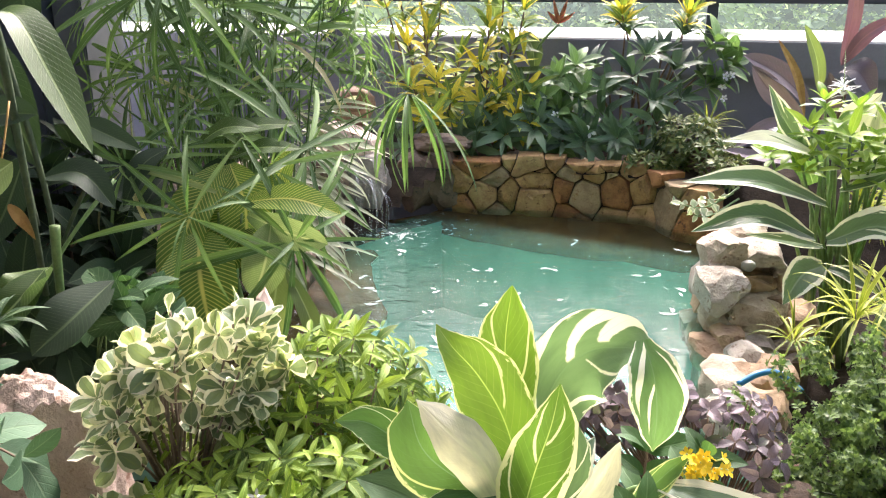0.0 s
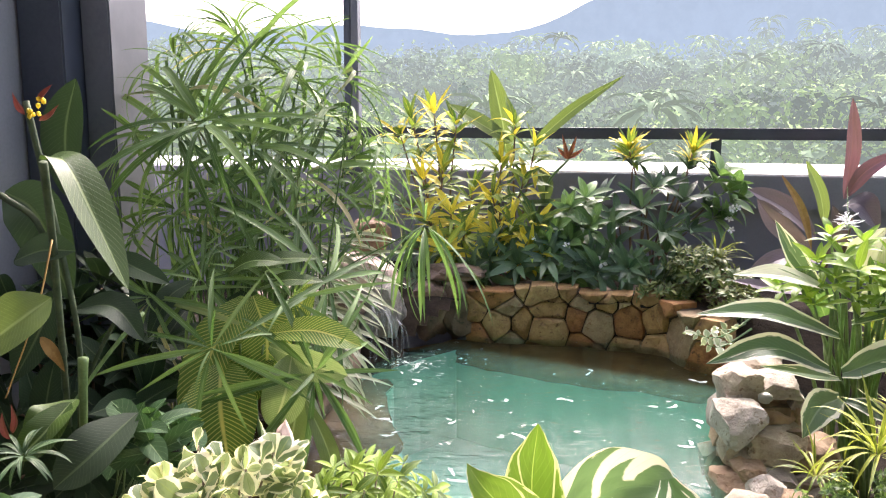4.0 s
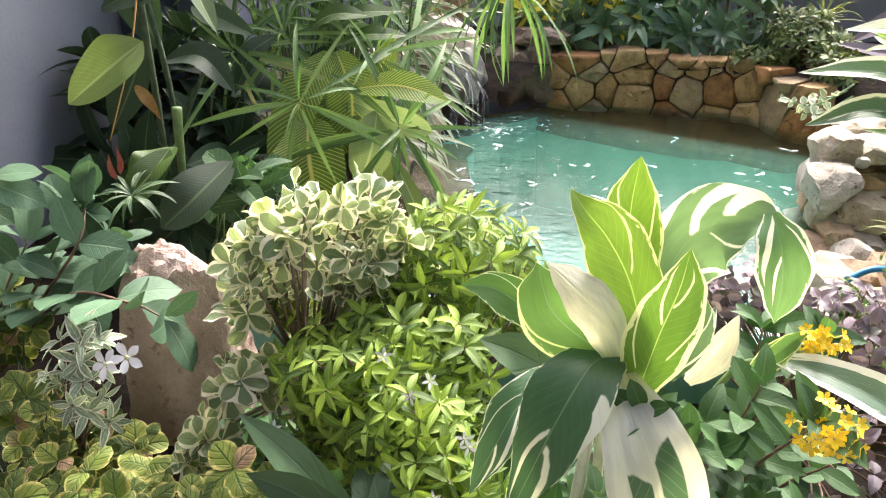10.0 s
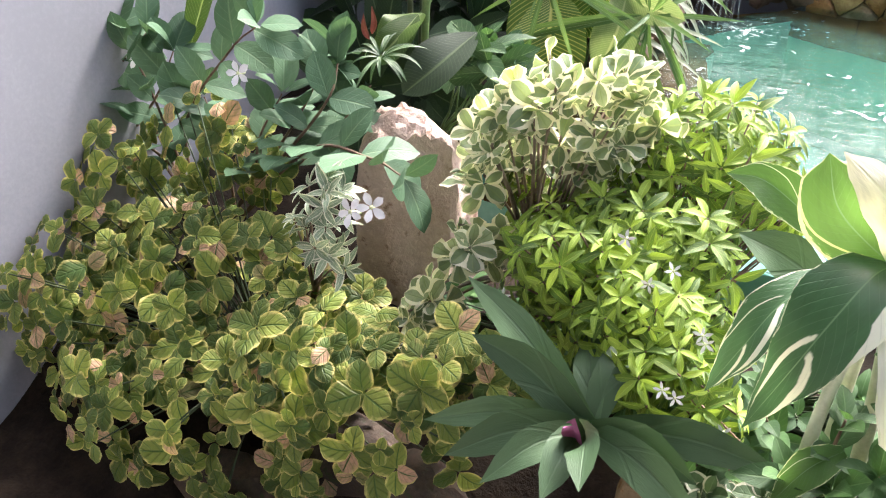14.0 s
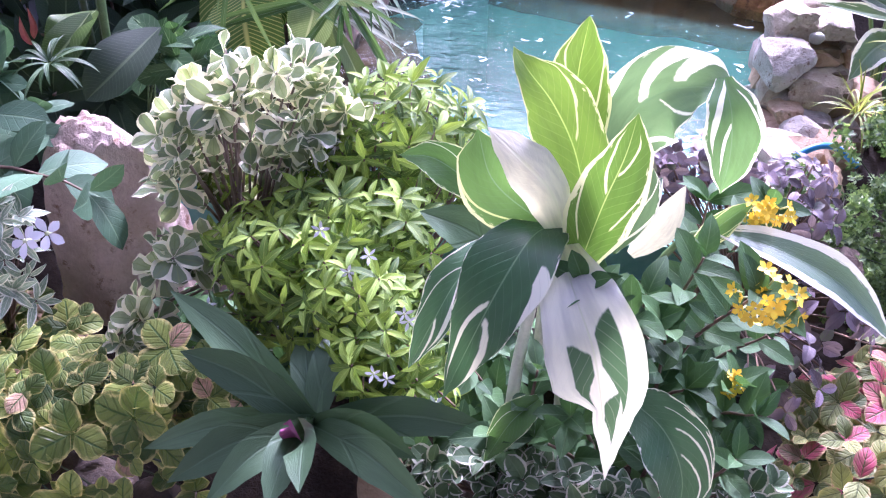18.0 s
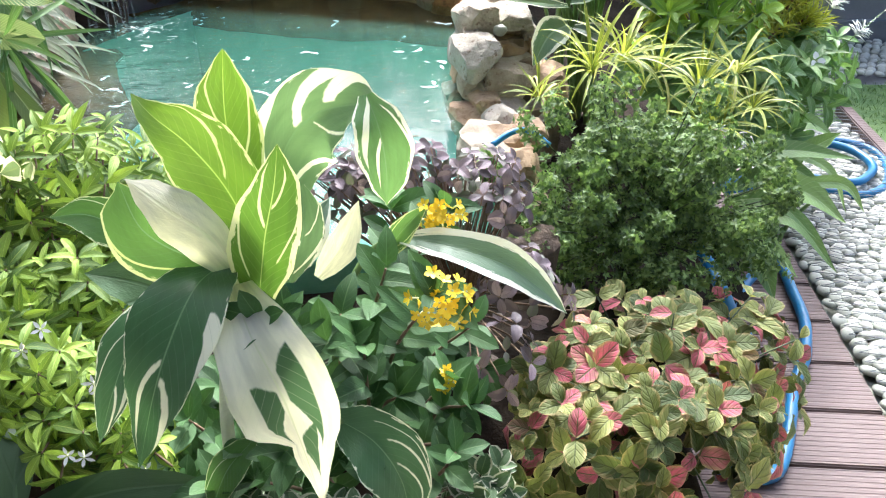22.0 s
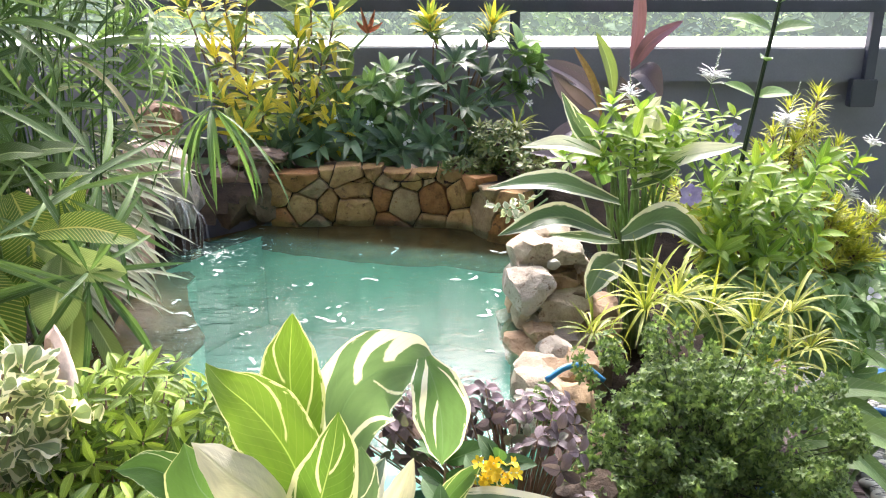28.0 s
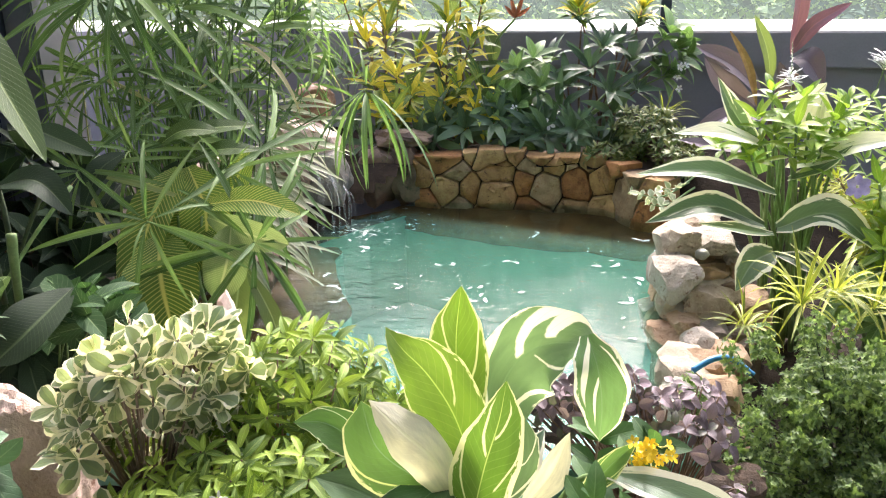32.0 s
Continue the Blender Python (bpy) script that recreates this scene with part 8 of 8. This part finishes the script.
i, (sp, w, nrm, m) = 10, ([(0.722, 1.840, 0.706), (0.697, 1.840, 0.760), (0.660, 1.840, 0.812)], 0.07, (0, -1, 0.2), M_LOWGREEN)
big_leaf(li, sp, w, m, nrm, 160 + i, "lance" if i in (2, 5) else BROAD, 0.32, 0.09)
i, (sp, w, nrm, m) = 11, ([(0.776, 1.800, 0.727), (0.830, 1.820, 0.814), (0.837, 1.840, 0.888)], 0.05, (0, -1, 0.2), M_LILY_WHITE)
big_leaf(li, sp, w, m, nrm, 160 + i, "lance" if i in (2, 5) else BROAD, 0.32, 0.09)
i, (sp, w, nrm, m) = 12, ([(0.758, 1.780, 0.705), (0.808, 1.740, 0.739), (0.861, 1.720, 0.793)], 0.04, (0, -0.7, 1), M_LILY)
big_leaf(li, sp, w, m, nrm, 160 + i, "lance" if i in (2, 5) else BROAD, 0.32, 0.09)
r = random.Random(12)
for i in range(9):
    a = Vector((0.80 + r.uniform(-.05, .05), 1.83 + r.uniform(-.04, .04), 0.28))
    b = a + Vector((r.uniform(-.05, .05), r.uniform(-.03, .03), r.uniform(0.34, 0.55)))
    p = Pile()
    p.tube(spline([a, a.lerp(b, .5) + Vector((r.uniform(-.01, .01), 0, 0)), b], 4), 0.007, 0.004, 6)
    hang("cane", p.mesh("cane"), M_GREENSTEM, li)

K_BRI = kinds_of("leaf", M_BRIGHT, [dict(width=0.30, profile="lance", droop=0.5), dict(width=0.34, profile="lance", droop=0.8), dict(width=0.28, profile="lance", droop=0.3)])
K_LOW = kinds_of("leaf", M_LOWGREEN, [dict(width=0.30, profile="lance", droop=0.6), dict(width=0.34, profile="ellip", droop=0.9)])
K_GOLD = kinds_of("leaf", M_GOLD, [dict(width=0.12, profile="lance", n=3, cols=1, droop=0.3), dict(width=0.10, profile="lance", n=3, cols=1, droop=0.6)])

whorled("lime_shrub", "lime-green shrub growing through the lily", "shrub", K_BRI, [(0.739, 1.800, 0.843), (0.781, 1.760, 0.812), (0.693, 1.820, 0.828), (0.840, 1.780, 0.833), (0.745, 1.760, 0.774), (0.661, 1.840, 0.786), (0.797, 1.750, 0.750), (0.627, 1.860, 0.770), (0.728, 1.860, 0.886), (0.873, 1.800, 0.856), (0.791, 1.840, 0.875), (0.803, 1.740, 0.790), (0.716, 1.780, 0.803), (0.679, 1.800, 0.754), (0.850, 1.760, 0.799), (0.746, 1.740, 0.828)], 0.058, 5, 21, (0.84, 1.86, 0.28), mat=M_GREENSTEM, tiers=2)
whorled("bright_shrub", "bright green leafy shrub beside the lily", "shrub", K_BRI, [(0.979, 1.700, 0.745), (1.057, 1.680, 0.710), (0.954, 1.660, 0.691), (1.068, 1.740, 0.749), (1.008, 1.640, 0.630), (1.146, 1.740, 0.708), (0.941, 1.640, 0.619), (1.299, 1.850, 0.709), (1.068, 1.660, 0.662), (0.981, 1.620, 0.558), (0.913, 1.620, 0.560), (0.862, 1.580, 0.510), (1.266, 1.860, 0.750), (1.389, 1.900, 0.726), (0.976, 1.620, 0.688), (1.091, 1.660, 0.688), (0.898, 1.600, 0.606), (1.007, 1.600, 0.590), *[tuple(Vector((1.033, 1.680, 0.684)) + Vector((0.13 * math.sin(i * 2.4), 0.07 * math.cos(i * 2.4), 0.10 * math.sin(i * 1.7)))) for i in range(16)]], 0.056, 5, 22, (1.02, 1.78, 0.25), mat=M_GREENSTEM, tiers=3)
gold = whorled("golden_melaleuca", "shrub with feathery golden needle leaves", "shrub", K_GOLD,
               [(1.350, 1.920, 0.573), (1.409, 1.920, 0.524), (1.303, 1.880, 0.524), (1.459, 1.960, 0.567), (1.221, 1.900, 0.785), (1.277, 1.920, 0.795), (1.158, 1.900, 0.799), (1.215, 1.940, 0.863), (1.311, 1.980, 0.886), (1.358, 1.940, 0.763), (0.933, 1.720, 0.650), (0.885, 1.700, 0.630), (0.979, 1.740, 0.684), (1.401, 1.920, 0.477), (1.228, 1.840, 0.553), (1.254, 1.840, 0.492), (1.333, 1.860, 0.475), (1.452, 1.920, 0.475), (1.168, 1.800, 0.595), (0.918, 1.700, 0.589), (1.484, 1.960, 0.527), (1.266, 1.940, 0.835), (1.123, 1.880, 0.761), (1.210, 1.900, 0.757),
                *[(1.14 + 0.40 * ((i * 0.618) % 1.0), 1.90 + 0.09 * ((i * 0.37) % 1.0), 0.42 + 0.26 * ((i * 0.755) % 1.0) * (1.15 - ((i * 0.618) % 1.0) * 0.5)) for i in range(34)], (0.898, 1.98, 0.630), (0.994, 1.98, 0.60), (1.071, 1.95, 0.571), (0.95, 1.97, 0.66)], 0.05, 14, 23, (1.24, 1.95, 0.22), tiers=6, tilt=0.75, own=0)
mound("low_cover", "low spreading green leaves beside the lawn", "ground cover", K_LOW, [((1.111, 1.720, 0.404), (0.15, 0.16, 0.10), 60), ((1.392, 1.860, 0.336), (0.12, 0.14, 0.09), 46), ((0.943, 1.600, 0.472), (0.10, 0.10, 0.08), 34), ((1.400, 2.000, 0.368), (0.14, 0.14, 0.08), 36), ((1.142, 1.620, 0.341), (0.12, 0.10, 0.08), 34), ((1.601, 2.050, 0.325), (0.06, 0.1, 0.07), 18)], 0.066, 5, 1.0, 24, (1.2, 1.75, 0.12), own=300, lean=0.3, stem_mat=M_GREENSTEM)


def whisker(p, axis, size, seed, parent):
    """A cat's-whisker flower: a spike of buds with long white filaments."""
    r = random.Random(seed)
    axis = Vector(axis).normalized()
    t = Pile()
    t.tube([Vector(p) - axis * size, Vector(p), Vector(p) + axis * size * 1.3], 0.0016, 0.0008, 4)
    spike = hang("flower_spike", t.mesh("flower_spike"), M_GREENSTEM, parent)
    b = Pile()
    for i in range(26):
        q = Vector(p) + axis * size * (0.1 + 1.2 * i / 26)
        a = axis.orthogonal().normalized()
        a.rotate(Matrix.Rotation(i * 2.4, 3, axis))
        b.copy(leaf_shape(0.7, "ovate", 2, 0.3, 0, cols=1), aim(q, a + axis * 0.6, axis, size * 0.10 * (1.2 - i / 30)))
    tagged(hang("bud_mass", b.mesh("bud_mass"), M_PETAL, spike), kind="stuff")
    f = Pile()
    for i in range(36):
        a = axis.orthogonal().normalized()
        a.rotate(Matrix.Rotation(i * 2.4 + r.random(), 3, axis))
        q = Vector(p) + axis * size * r.uniform(-0.25, 0.15)
        e = q + a * size * r.uniform(0.35, 0.6) + axis * size * r.uniform(0.0, 0.3)
        f.tube([q, q.lerp(e, 0.5) + axis * size * 0.04, e], 0.0018, 0.0008, 3)
    for i in range(9):
        a = axis.orthogonal().normalized()
        a.rotate(Matrix.Rotation(i * 2.4 + r.random(), 3, axis))
        f.copy(PETAL, aim(Vector(p), a + axis * 0.2, axis, size * 0.22))
    tagged(hang("filament_mass", f.mesh("filament_mass"), M_PETAL, spike), kind="stuff")


cw = thing("cats_whiskers", (1.2, 1.9, 0.25), "cat's-whiskers plant with white filament flowers", "flower plant")
for i, (p, s, ax) in enumerate((((1.161, 1.850, 0.848), 0.07, (0.25, 0, 1)), ((1.012, 1.950, 0.942), 0.075, (0.2, 0, 1)), ((1.347, 1.850, 0.662), 0.06, (0.6, 0, 1)), ((1.543, 1.950, 0.504), 0.05, (0.5, -0.2, 1)), ((1.639, 1.950, 0.426), 0.065, (0.5, -0.3, 0.8)), ((0.894, 2.200, 0.874), 0.075, (-0.1, 0, 1)), ((1.359, 1.920, 0.737), 0.045, (0.1, 0, 1)), ((1.460, 1.920, 0.601), 0.05, (0.5, 0, 1)), ((1.482, 1.980, 0.762), 0.05, (0.5, 0, 1)))):
    whisker(p, ax, s, i, cw)
    st = Pile()
    st.tube(spline([(1.15 + 0.02 * i, 1.9, 0.25), Vector((1.15 + 0.02 * i, 1.9, 0.3)).lerp(Vector(p), 0.6) + UP * 0.04, Vector(p) - UP * 0.03], 5), 0.003, 0.0016, 5)
    hang("stem", st.mesh("stem"), M_GREENSTEM, cw)
sp = []
r = random.Random(5)
for i in range(30):
    c = Vector((0.989, 1.900, 0.827)).lerp(Vector((0.933, 1.850, 0.755)), r.random()) + Vector((r.uniform(-.08, .08), r.uniform(-.06, .06), r.uniform(-.06, .06)))
    whorl(sp, K_BRI, r, c, UP + Vector((r.uniform(-.5, .5), -0.4, 0)), 4, 1.0, 0.04)
leaves(cw, "leaf", K_BRI, sp, 130)
# the tall dark-stemmed plant
tall = branchy("tall_herb", "tall dark-stemmed herb with broad green leaves", "plant", K_MID, [[(0.979, 1.700, 0.762), (1.002, 1.700, 0.948), (1.020, 1.700, 1.077), (1.034, 1.700, 1.190)]], 0.10, 25, (0.981, 1.720, 0.653), step=0.055, rise=0.0)
p = Pile()
p.tube(spline([(0.980, 1.720, 0.599), (0.979, 1.700, 0.762), (1.002, 1.700, 0.948), (1.020, 1.700, 1.077), (1.034, 1.700, 1.190)], 5), 0.006, 0.004, 7)
hang("main_stem", p.mesh("main_stem"), M_HELI_SHADE_DARK, tall)
# lilac flowers
flower((0.733, 1.400, 0.783), (0, -1, 0.1), 0.045, "lilac_flower", "lilac butterfly-pea flower", M_BLUEPETAL, tall, leaf_shape(0.72, "obovate", 5, 0.25, 0.5, 0.2, cols=2), 6, 1.1)
flower((1.004, 1.800, 0.832), (0, -1, 0.1), 0.035, "lilac_flower", "lilac butterfly-pea flower", M_BLUEPETAL, tall, leaf_shape(0.72, "obovate", 5, 0.25, 0.5, 0.2, cols=2), 6, 1.1)
flower((1.383, 1.750, 0.426), (0, -0.8, 0.6), 0.04, "white_flower", "white drooping flower", M_PETAL, tall, leaf_shape(0.8, "round", 4, 0.1, 0.2, cols=1), 3, 1.2)

# broad strap leaves hanging over the hose
K_BROAD = leaf_material("spathe_leaf", (0.13, 0.25, 0.07), (0.24, 0.36, 0.13), vein=(0.3, 0.42, 0.2), veins=20, vein_w=0.15, glow=0.35, slant=0.2)
pl = thing("spathe_lily", (1.08, 1.45, 0.15), "broad soft green strap leaves drooping over the deck", "lily")
i, (sp, w, nrm) = 0, ([(0.965, 1.400, 0.337), (1.117, 1.420, 0.356), (1.284, 1.400, 0.333)], 0.05, (0, -0.6, 1))
big_leaf(pl, sp, w, K_BROAD, nrm, 180 + i, "lance", 0.3, 0.05)
i, (sp, w, nrm) = 1, ([(0.987, 1.380, 0.292), (1.124, 1.400, 0.325), (1.217, 1.360, 0.270)], 0.045, (0.1, -0.7, 1))
big_leaf(pl, sp, w, K_BROAD, nrm, 180 + i, "lance", 0.3, 0.05)
i, (sp, w, nrm) = 2, ([(0.984, 1.340, 0.261), (1.117, 1.340, 0.303), (1.206, 1.280, 0.249)], 0.07, (0.1, -0.8, 1))
big_leaf(pl, sp, w, K_BROAD, nrm, 180 + i, "lance", 0.3, 0.05)
i, (sp, w, nrm) = 3, ([(0.973, 1.320, 0.260), (1.073, 1.280, 0.275), (1.152, 1.200, 0.185)], 0.05, (0.2, -0.8, 0.8))
big_leaf(pl, sp, w, K_BROAD, nrm, 180 + i, "lance", 0.3, 0.05)
i, (sp, w, nrm) = 4, ([(0.929, 1.300, 0.315), (1.013, 1.260, 0.330), (1.084, 1.200, 0.271)], 0.035, (0.2, -0.8, 0.8))
big_leaf(pl, sp, w, K_BROAD, nrm, 180 + i, "lance", 0.3, 0.05)
i, (sp, w, nrm) = 5, ([(0.856, 1.200, 0.293), (0.899, 1.140, 0.315), (0.935, 1.080, 0.231)], 0.09, (0.2, -1, 0.6))
big_leaf(pl, sp, w, K_BROAD, nrm, 180 + i, "lance", 0.3, 0.05)
i, (sp, w, nrm) = 6, ([(1.190, 1.600, 0.308), (1.290, 1.600, 0.331), (1.359, 1.580, 0.298)], 0.05, (0, -0.6, 1))
big_leaf(pl, sp, w, K_BROAD, nrm, 180 + i, "lance", 0.3, 0.05)
i, (sp, w, nrm) = 7, ([(1.101, 1.500, 0.246), (1.257, 1.500, 0.321), (1.293, 1.480, 0.357)], 0.04, (0, -0.6, 1))
big_leaf(pl, sp, w, K_BROAD, nrm, 180 + i, "lance", 0.3, 0.05)
i, (sp, w, nrm) = 8, ([(1.109, 1.350, 0.312), (1.221, 1.340, 0.308), (1.257, 1.300, 0.260)], 0.03, (0.1, -0.8, 0.8))
big_leaf(pl, sp, w, K_BROAD, nrm, 180 + i, "lance", 0.3, 0.05)
i, (sp, w, nrm) = 9, ([(0.974, 1.280, 0.271), (1.004, 1.220, 0.253), (1.034, 1.160, 0.213)], 0.03, (0.2, -0.9, 0.6))
big_leaf(pl, sp, w, K_BROAD, nrm, 180 + i, "lance", 0.3, 0.05)
i, (sp, w, nrm) = 10, ([(1.177, 1.550, 0.303), (1.299, 1.500, 0.260), (1.353, 1.460, 0.158)], 0.03, (0.3, -0.8, 0.8))
big_leaf(pl, sp, w, K_BROAD, nrm, 180 + i, "lance", 0.3, 0.05)
for i in range(5):
    p = Pile()
    p.tube(spline([(1.02 + 0.03 * i, 1.4, 0.1), (1.03 + 0.03 * i, 1.38, 0.2), (1.06 + 0.03 * i, 1.35, 0.28)], 3), 0.006, 0.004, 6)
    hang("stalk", p.mesh("stalk"), M_GREENSTEM, pl)

# ---- blue hose ----
def hose(name, pts, rr=0.0125):
    t = thing(name, pts[0], "blue rubber garden hose", "hose")
    p = Pile()
    p.tube(spline(pts, 8), rr, rr, 10)
    hang("hose_run", p.mesh("hose_run"), M_HOSE, t)
    return t


hose("garden_hose", [(1.02, 1.62, 0.10), (1.30, 1.86, 0.05), (1.494, 1.927, 0.013), (1.540, 1.836, 0.013), (1.589, 1.801, 0.013), (1.662, 1.775, 0.013), (1.753, 1.813, 0.013), (1.833, 1.911, 0.013), (1.867, 2.026, 0.014), (1.824, 2.096, 0.016), (1.737, 2.118, 0.020), (1.640, 2.080, 0.026), (1.726, 2.060, 0.036), (1.778, 1.998, 0.034), (1.769, 1.902, 0.034), (1.706, 1.838, 0.034), (1.630, 1.815, 0.034), (1.50, 1.87, 0.034), (1.25, 1.80, 0.05)])
hose("garden_hose", [(0.876, 1.281, 0.240), (0.897, 1.239, 0.200), (0.896, 1.174, 0.180), (0.948, 1.201, 0.100), (1.0, 1.2, 0.03), (1.03, 1.34, 0.013), (1.231, 1.512, 0.012), (1.201, 1.367, 0.012), (1.165, 1.262, 0.012), (1.106, 1.163, 0.012), (1.075, 1.127, 0.012), (1.023, 1.068, 0.012), (0.88, 0.88, 0.012), (0.78, 0.9, 0.012)])
hose("garden_hose", [(0.465, 1.345, 0.452), (0.505, 1.360, 0.468), (0.546, 1.380, 0.458), (0.581, 1.360, 0.435)], 0.006)

# ---- white pebbles under wire netting, edging and lawn ----
PEB = []
for s in range(6):
    bm = bmesh.new()
    bmesh.ops.create_icosphere(bm, subdivisions=2, radius=0.5)
    for v in bm.verts:
        v.co = Vector((v.co.x * (1.0 + 0.1 * s % 0.3), v.co.y * 0.85, v.co.z * 0.62)) * (1 + 0.14 * noise.noise(v.co * 2.5 + Vector((s * 3.1, 0, 0))))
    me = bpy.data.meshes.new("pebble")
    bm.to_mesh(me)
    bm.free()
    me.materials.append(M_PEBBLE)
    me.polygons.foreach_set("use_smooth", [True] * len(me.polygons))
    PEB.append(me)


def pebbles(name, label, cells, own, base):
    t = thing(name, base, label, "pebbles", kind="structure")
    pile = Pile()
    for i, (x, y) in enumerate(cells):
        s = r.uniform(0.032, 0.044)
        m = pose(x + r.uniform(-.006, .006), y + r.uniform(-.006, .006), 0.004 + r.uniform(-0.004, 0.005), r.uniform(-15, 15), r.uniform(-15, 15), r.uniform(0, 360)) @ Matrix.Diagonal((s, s, s * 0.9, 1))
        if i < own:
            ob = new("pebble", PEB[i % 6])
            ob.parent = t
            ob.matrix_parent_inverse = t.matrix_basis.inverted()
            ob.matrix_basis = m
        else:
            me = PEB[i % 6]
            pile.add([m @ v.co for v in me.vertices], [tuple(q.vertices) for q in me.polygons], [(0.5, 0.5)] * len(me.vertices))
    if pile.n:
        tagged(hang("pebble_mass", pile.mesh("pebble_mass"), M_PEBBLE, t), kind="stuff")


r = random.Random(31)
cells = []
for j in range(-34, 40):
    for i in range(14):
        q = SIDE @ Vector((0.014 + i * 0.030 + (j % 2) * 0.015, j * 0.028, 0))
        cells.append((q.x, q.y))
cells.sort(key=lambda c: abs(c[1] - 1.5))
pebbles("pebble_strip", "strip of white pebbles under wire netting", cells, 300, (1.45, 1.4, 0))
cells = []
for j in range(12):
    for i in range(60):
        q = WALL @ Vector((0.3 + i * 0.04 + (j % 2) * 0.02, -0.06 - j * 0.034, 0))
        cells.append((q.x, q.y))
cells.sort(key=lambda c: abs(c[0] - 2.5))
pebbles("wall_pebbles", "bed of white pebbles along the parapet", cells, 200, (2.4, 2.95, 0))
bm = bmesh.new()
box(bm, 0.002, -1.6, -0.03, 0.434, 1.25, -0.012, SIDE)
tagged(part("gravel_bed", bm, surface("grey_grout", (0.20, 0.21, 0.17), (0.32, 0.33, 0.28), 30, 0.9, 0.6, 0.004, 160)), "grey grout bed between the pebbles", "gravel", kind="structure")
wn_net = thing("wire_netting", SIDE @ Vector((0.2, 0.2, 0.0)), "thin wire netting laid over the pebbles", "netting")
for sgn in (1, -1):
    p = Pile()
    p.tube([Vector((0.43 * s / 8, sgn * 0.11 * s / 8 + 0.006 * math.sin(s * 2), 0.027 + 0.003 * math.sin(s * 2.7))) for s in range(9)], 0.0009, 0.0009, 3)
    me = p.mesh("wire")
    me.materials.append(M_STEEL_GREY)
    for k in range(-32, 56):
        ob = new("wire", me)
        ob.parent = wn_net
        ob.matrix_parent_inverse = wn_net.matrix_basis.inverted()
        ob.matrix_basis = SIDE @ Matrix.Translation((0, k * 0.03 - 0.2, 0))
bm = bmesh.new()
box(bm, 0.435, -2.0, -0.03, 0.475, 1.25, 0.03, SIDE, 0.004)
tagged(part("lawn_edging", bm, M_DECK), "brown board edging between pebbles and lawn", "edging", kind="structure")
M_TURF = surface("artificial_turf", (0.06, 0.13, 0.03), (0.13, 0.21, 0.06), 30.0, 0.9, 0.8, 0.01, 260)
bm = bmesh.new()
q = [SIDE @ Vector((0.476, -2.0, -0.008)), SIDE @ Vector((3.5, -2.0, -0.008)), SIDE @ Vector((3.5, 1.6, -0.008)), WALL @ Vector((0.9, -0.47, -0.008))]
bm.faces.new([bm.verts.new(v) for v in q])
tagged(part("lawn", bm, M_TURF), "green artificial turf", "lawn", kind="structure")
BL = leaf_shape(0.16, "lance", 2, 0.2, 0.5, cols=1)
p = Pile()
for i in range(9000):
    v = SIDE @ Vector((0.48 + r.random() * 1.5, r.uniform(-0.2, 1.55), -0.008))
    if v.y > 3.22 - 0.15 * (v.x - 1.8) - 0.40:
        continue
    p.copy(BL, aim(v, (r.uniform(-.7, .7), r.uniform(-.7, .7), 1), (r.uniform(-1, 1), -1, 0.3), r.uniform(0.012, 0.022)))
M_BLADE = leaf_material("turf_blade", (0.07, 0.15, 0.03), (0.16, 0.26, 0.07), veins=1, glow=0.25)
tagged(hang("turf", p.mesh("turf"), M_BLADE), "short blades of the artificial turf", "lawn", kind="stuff")
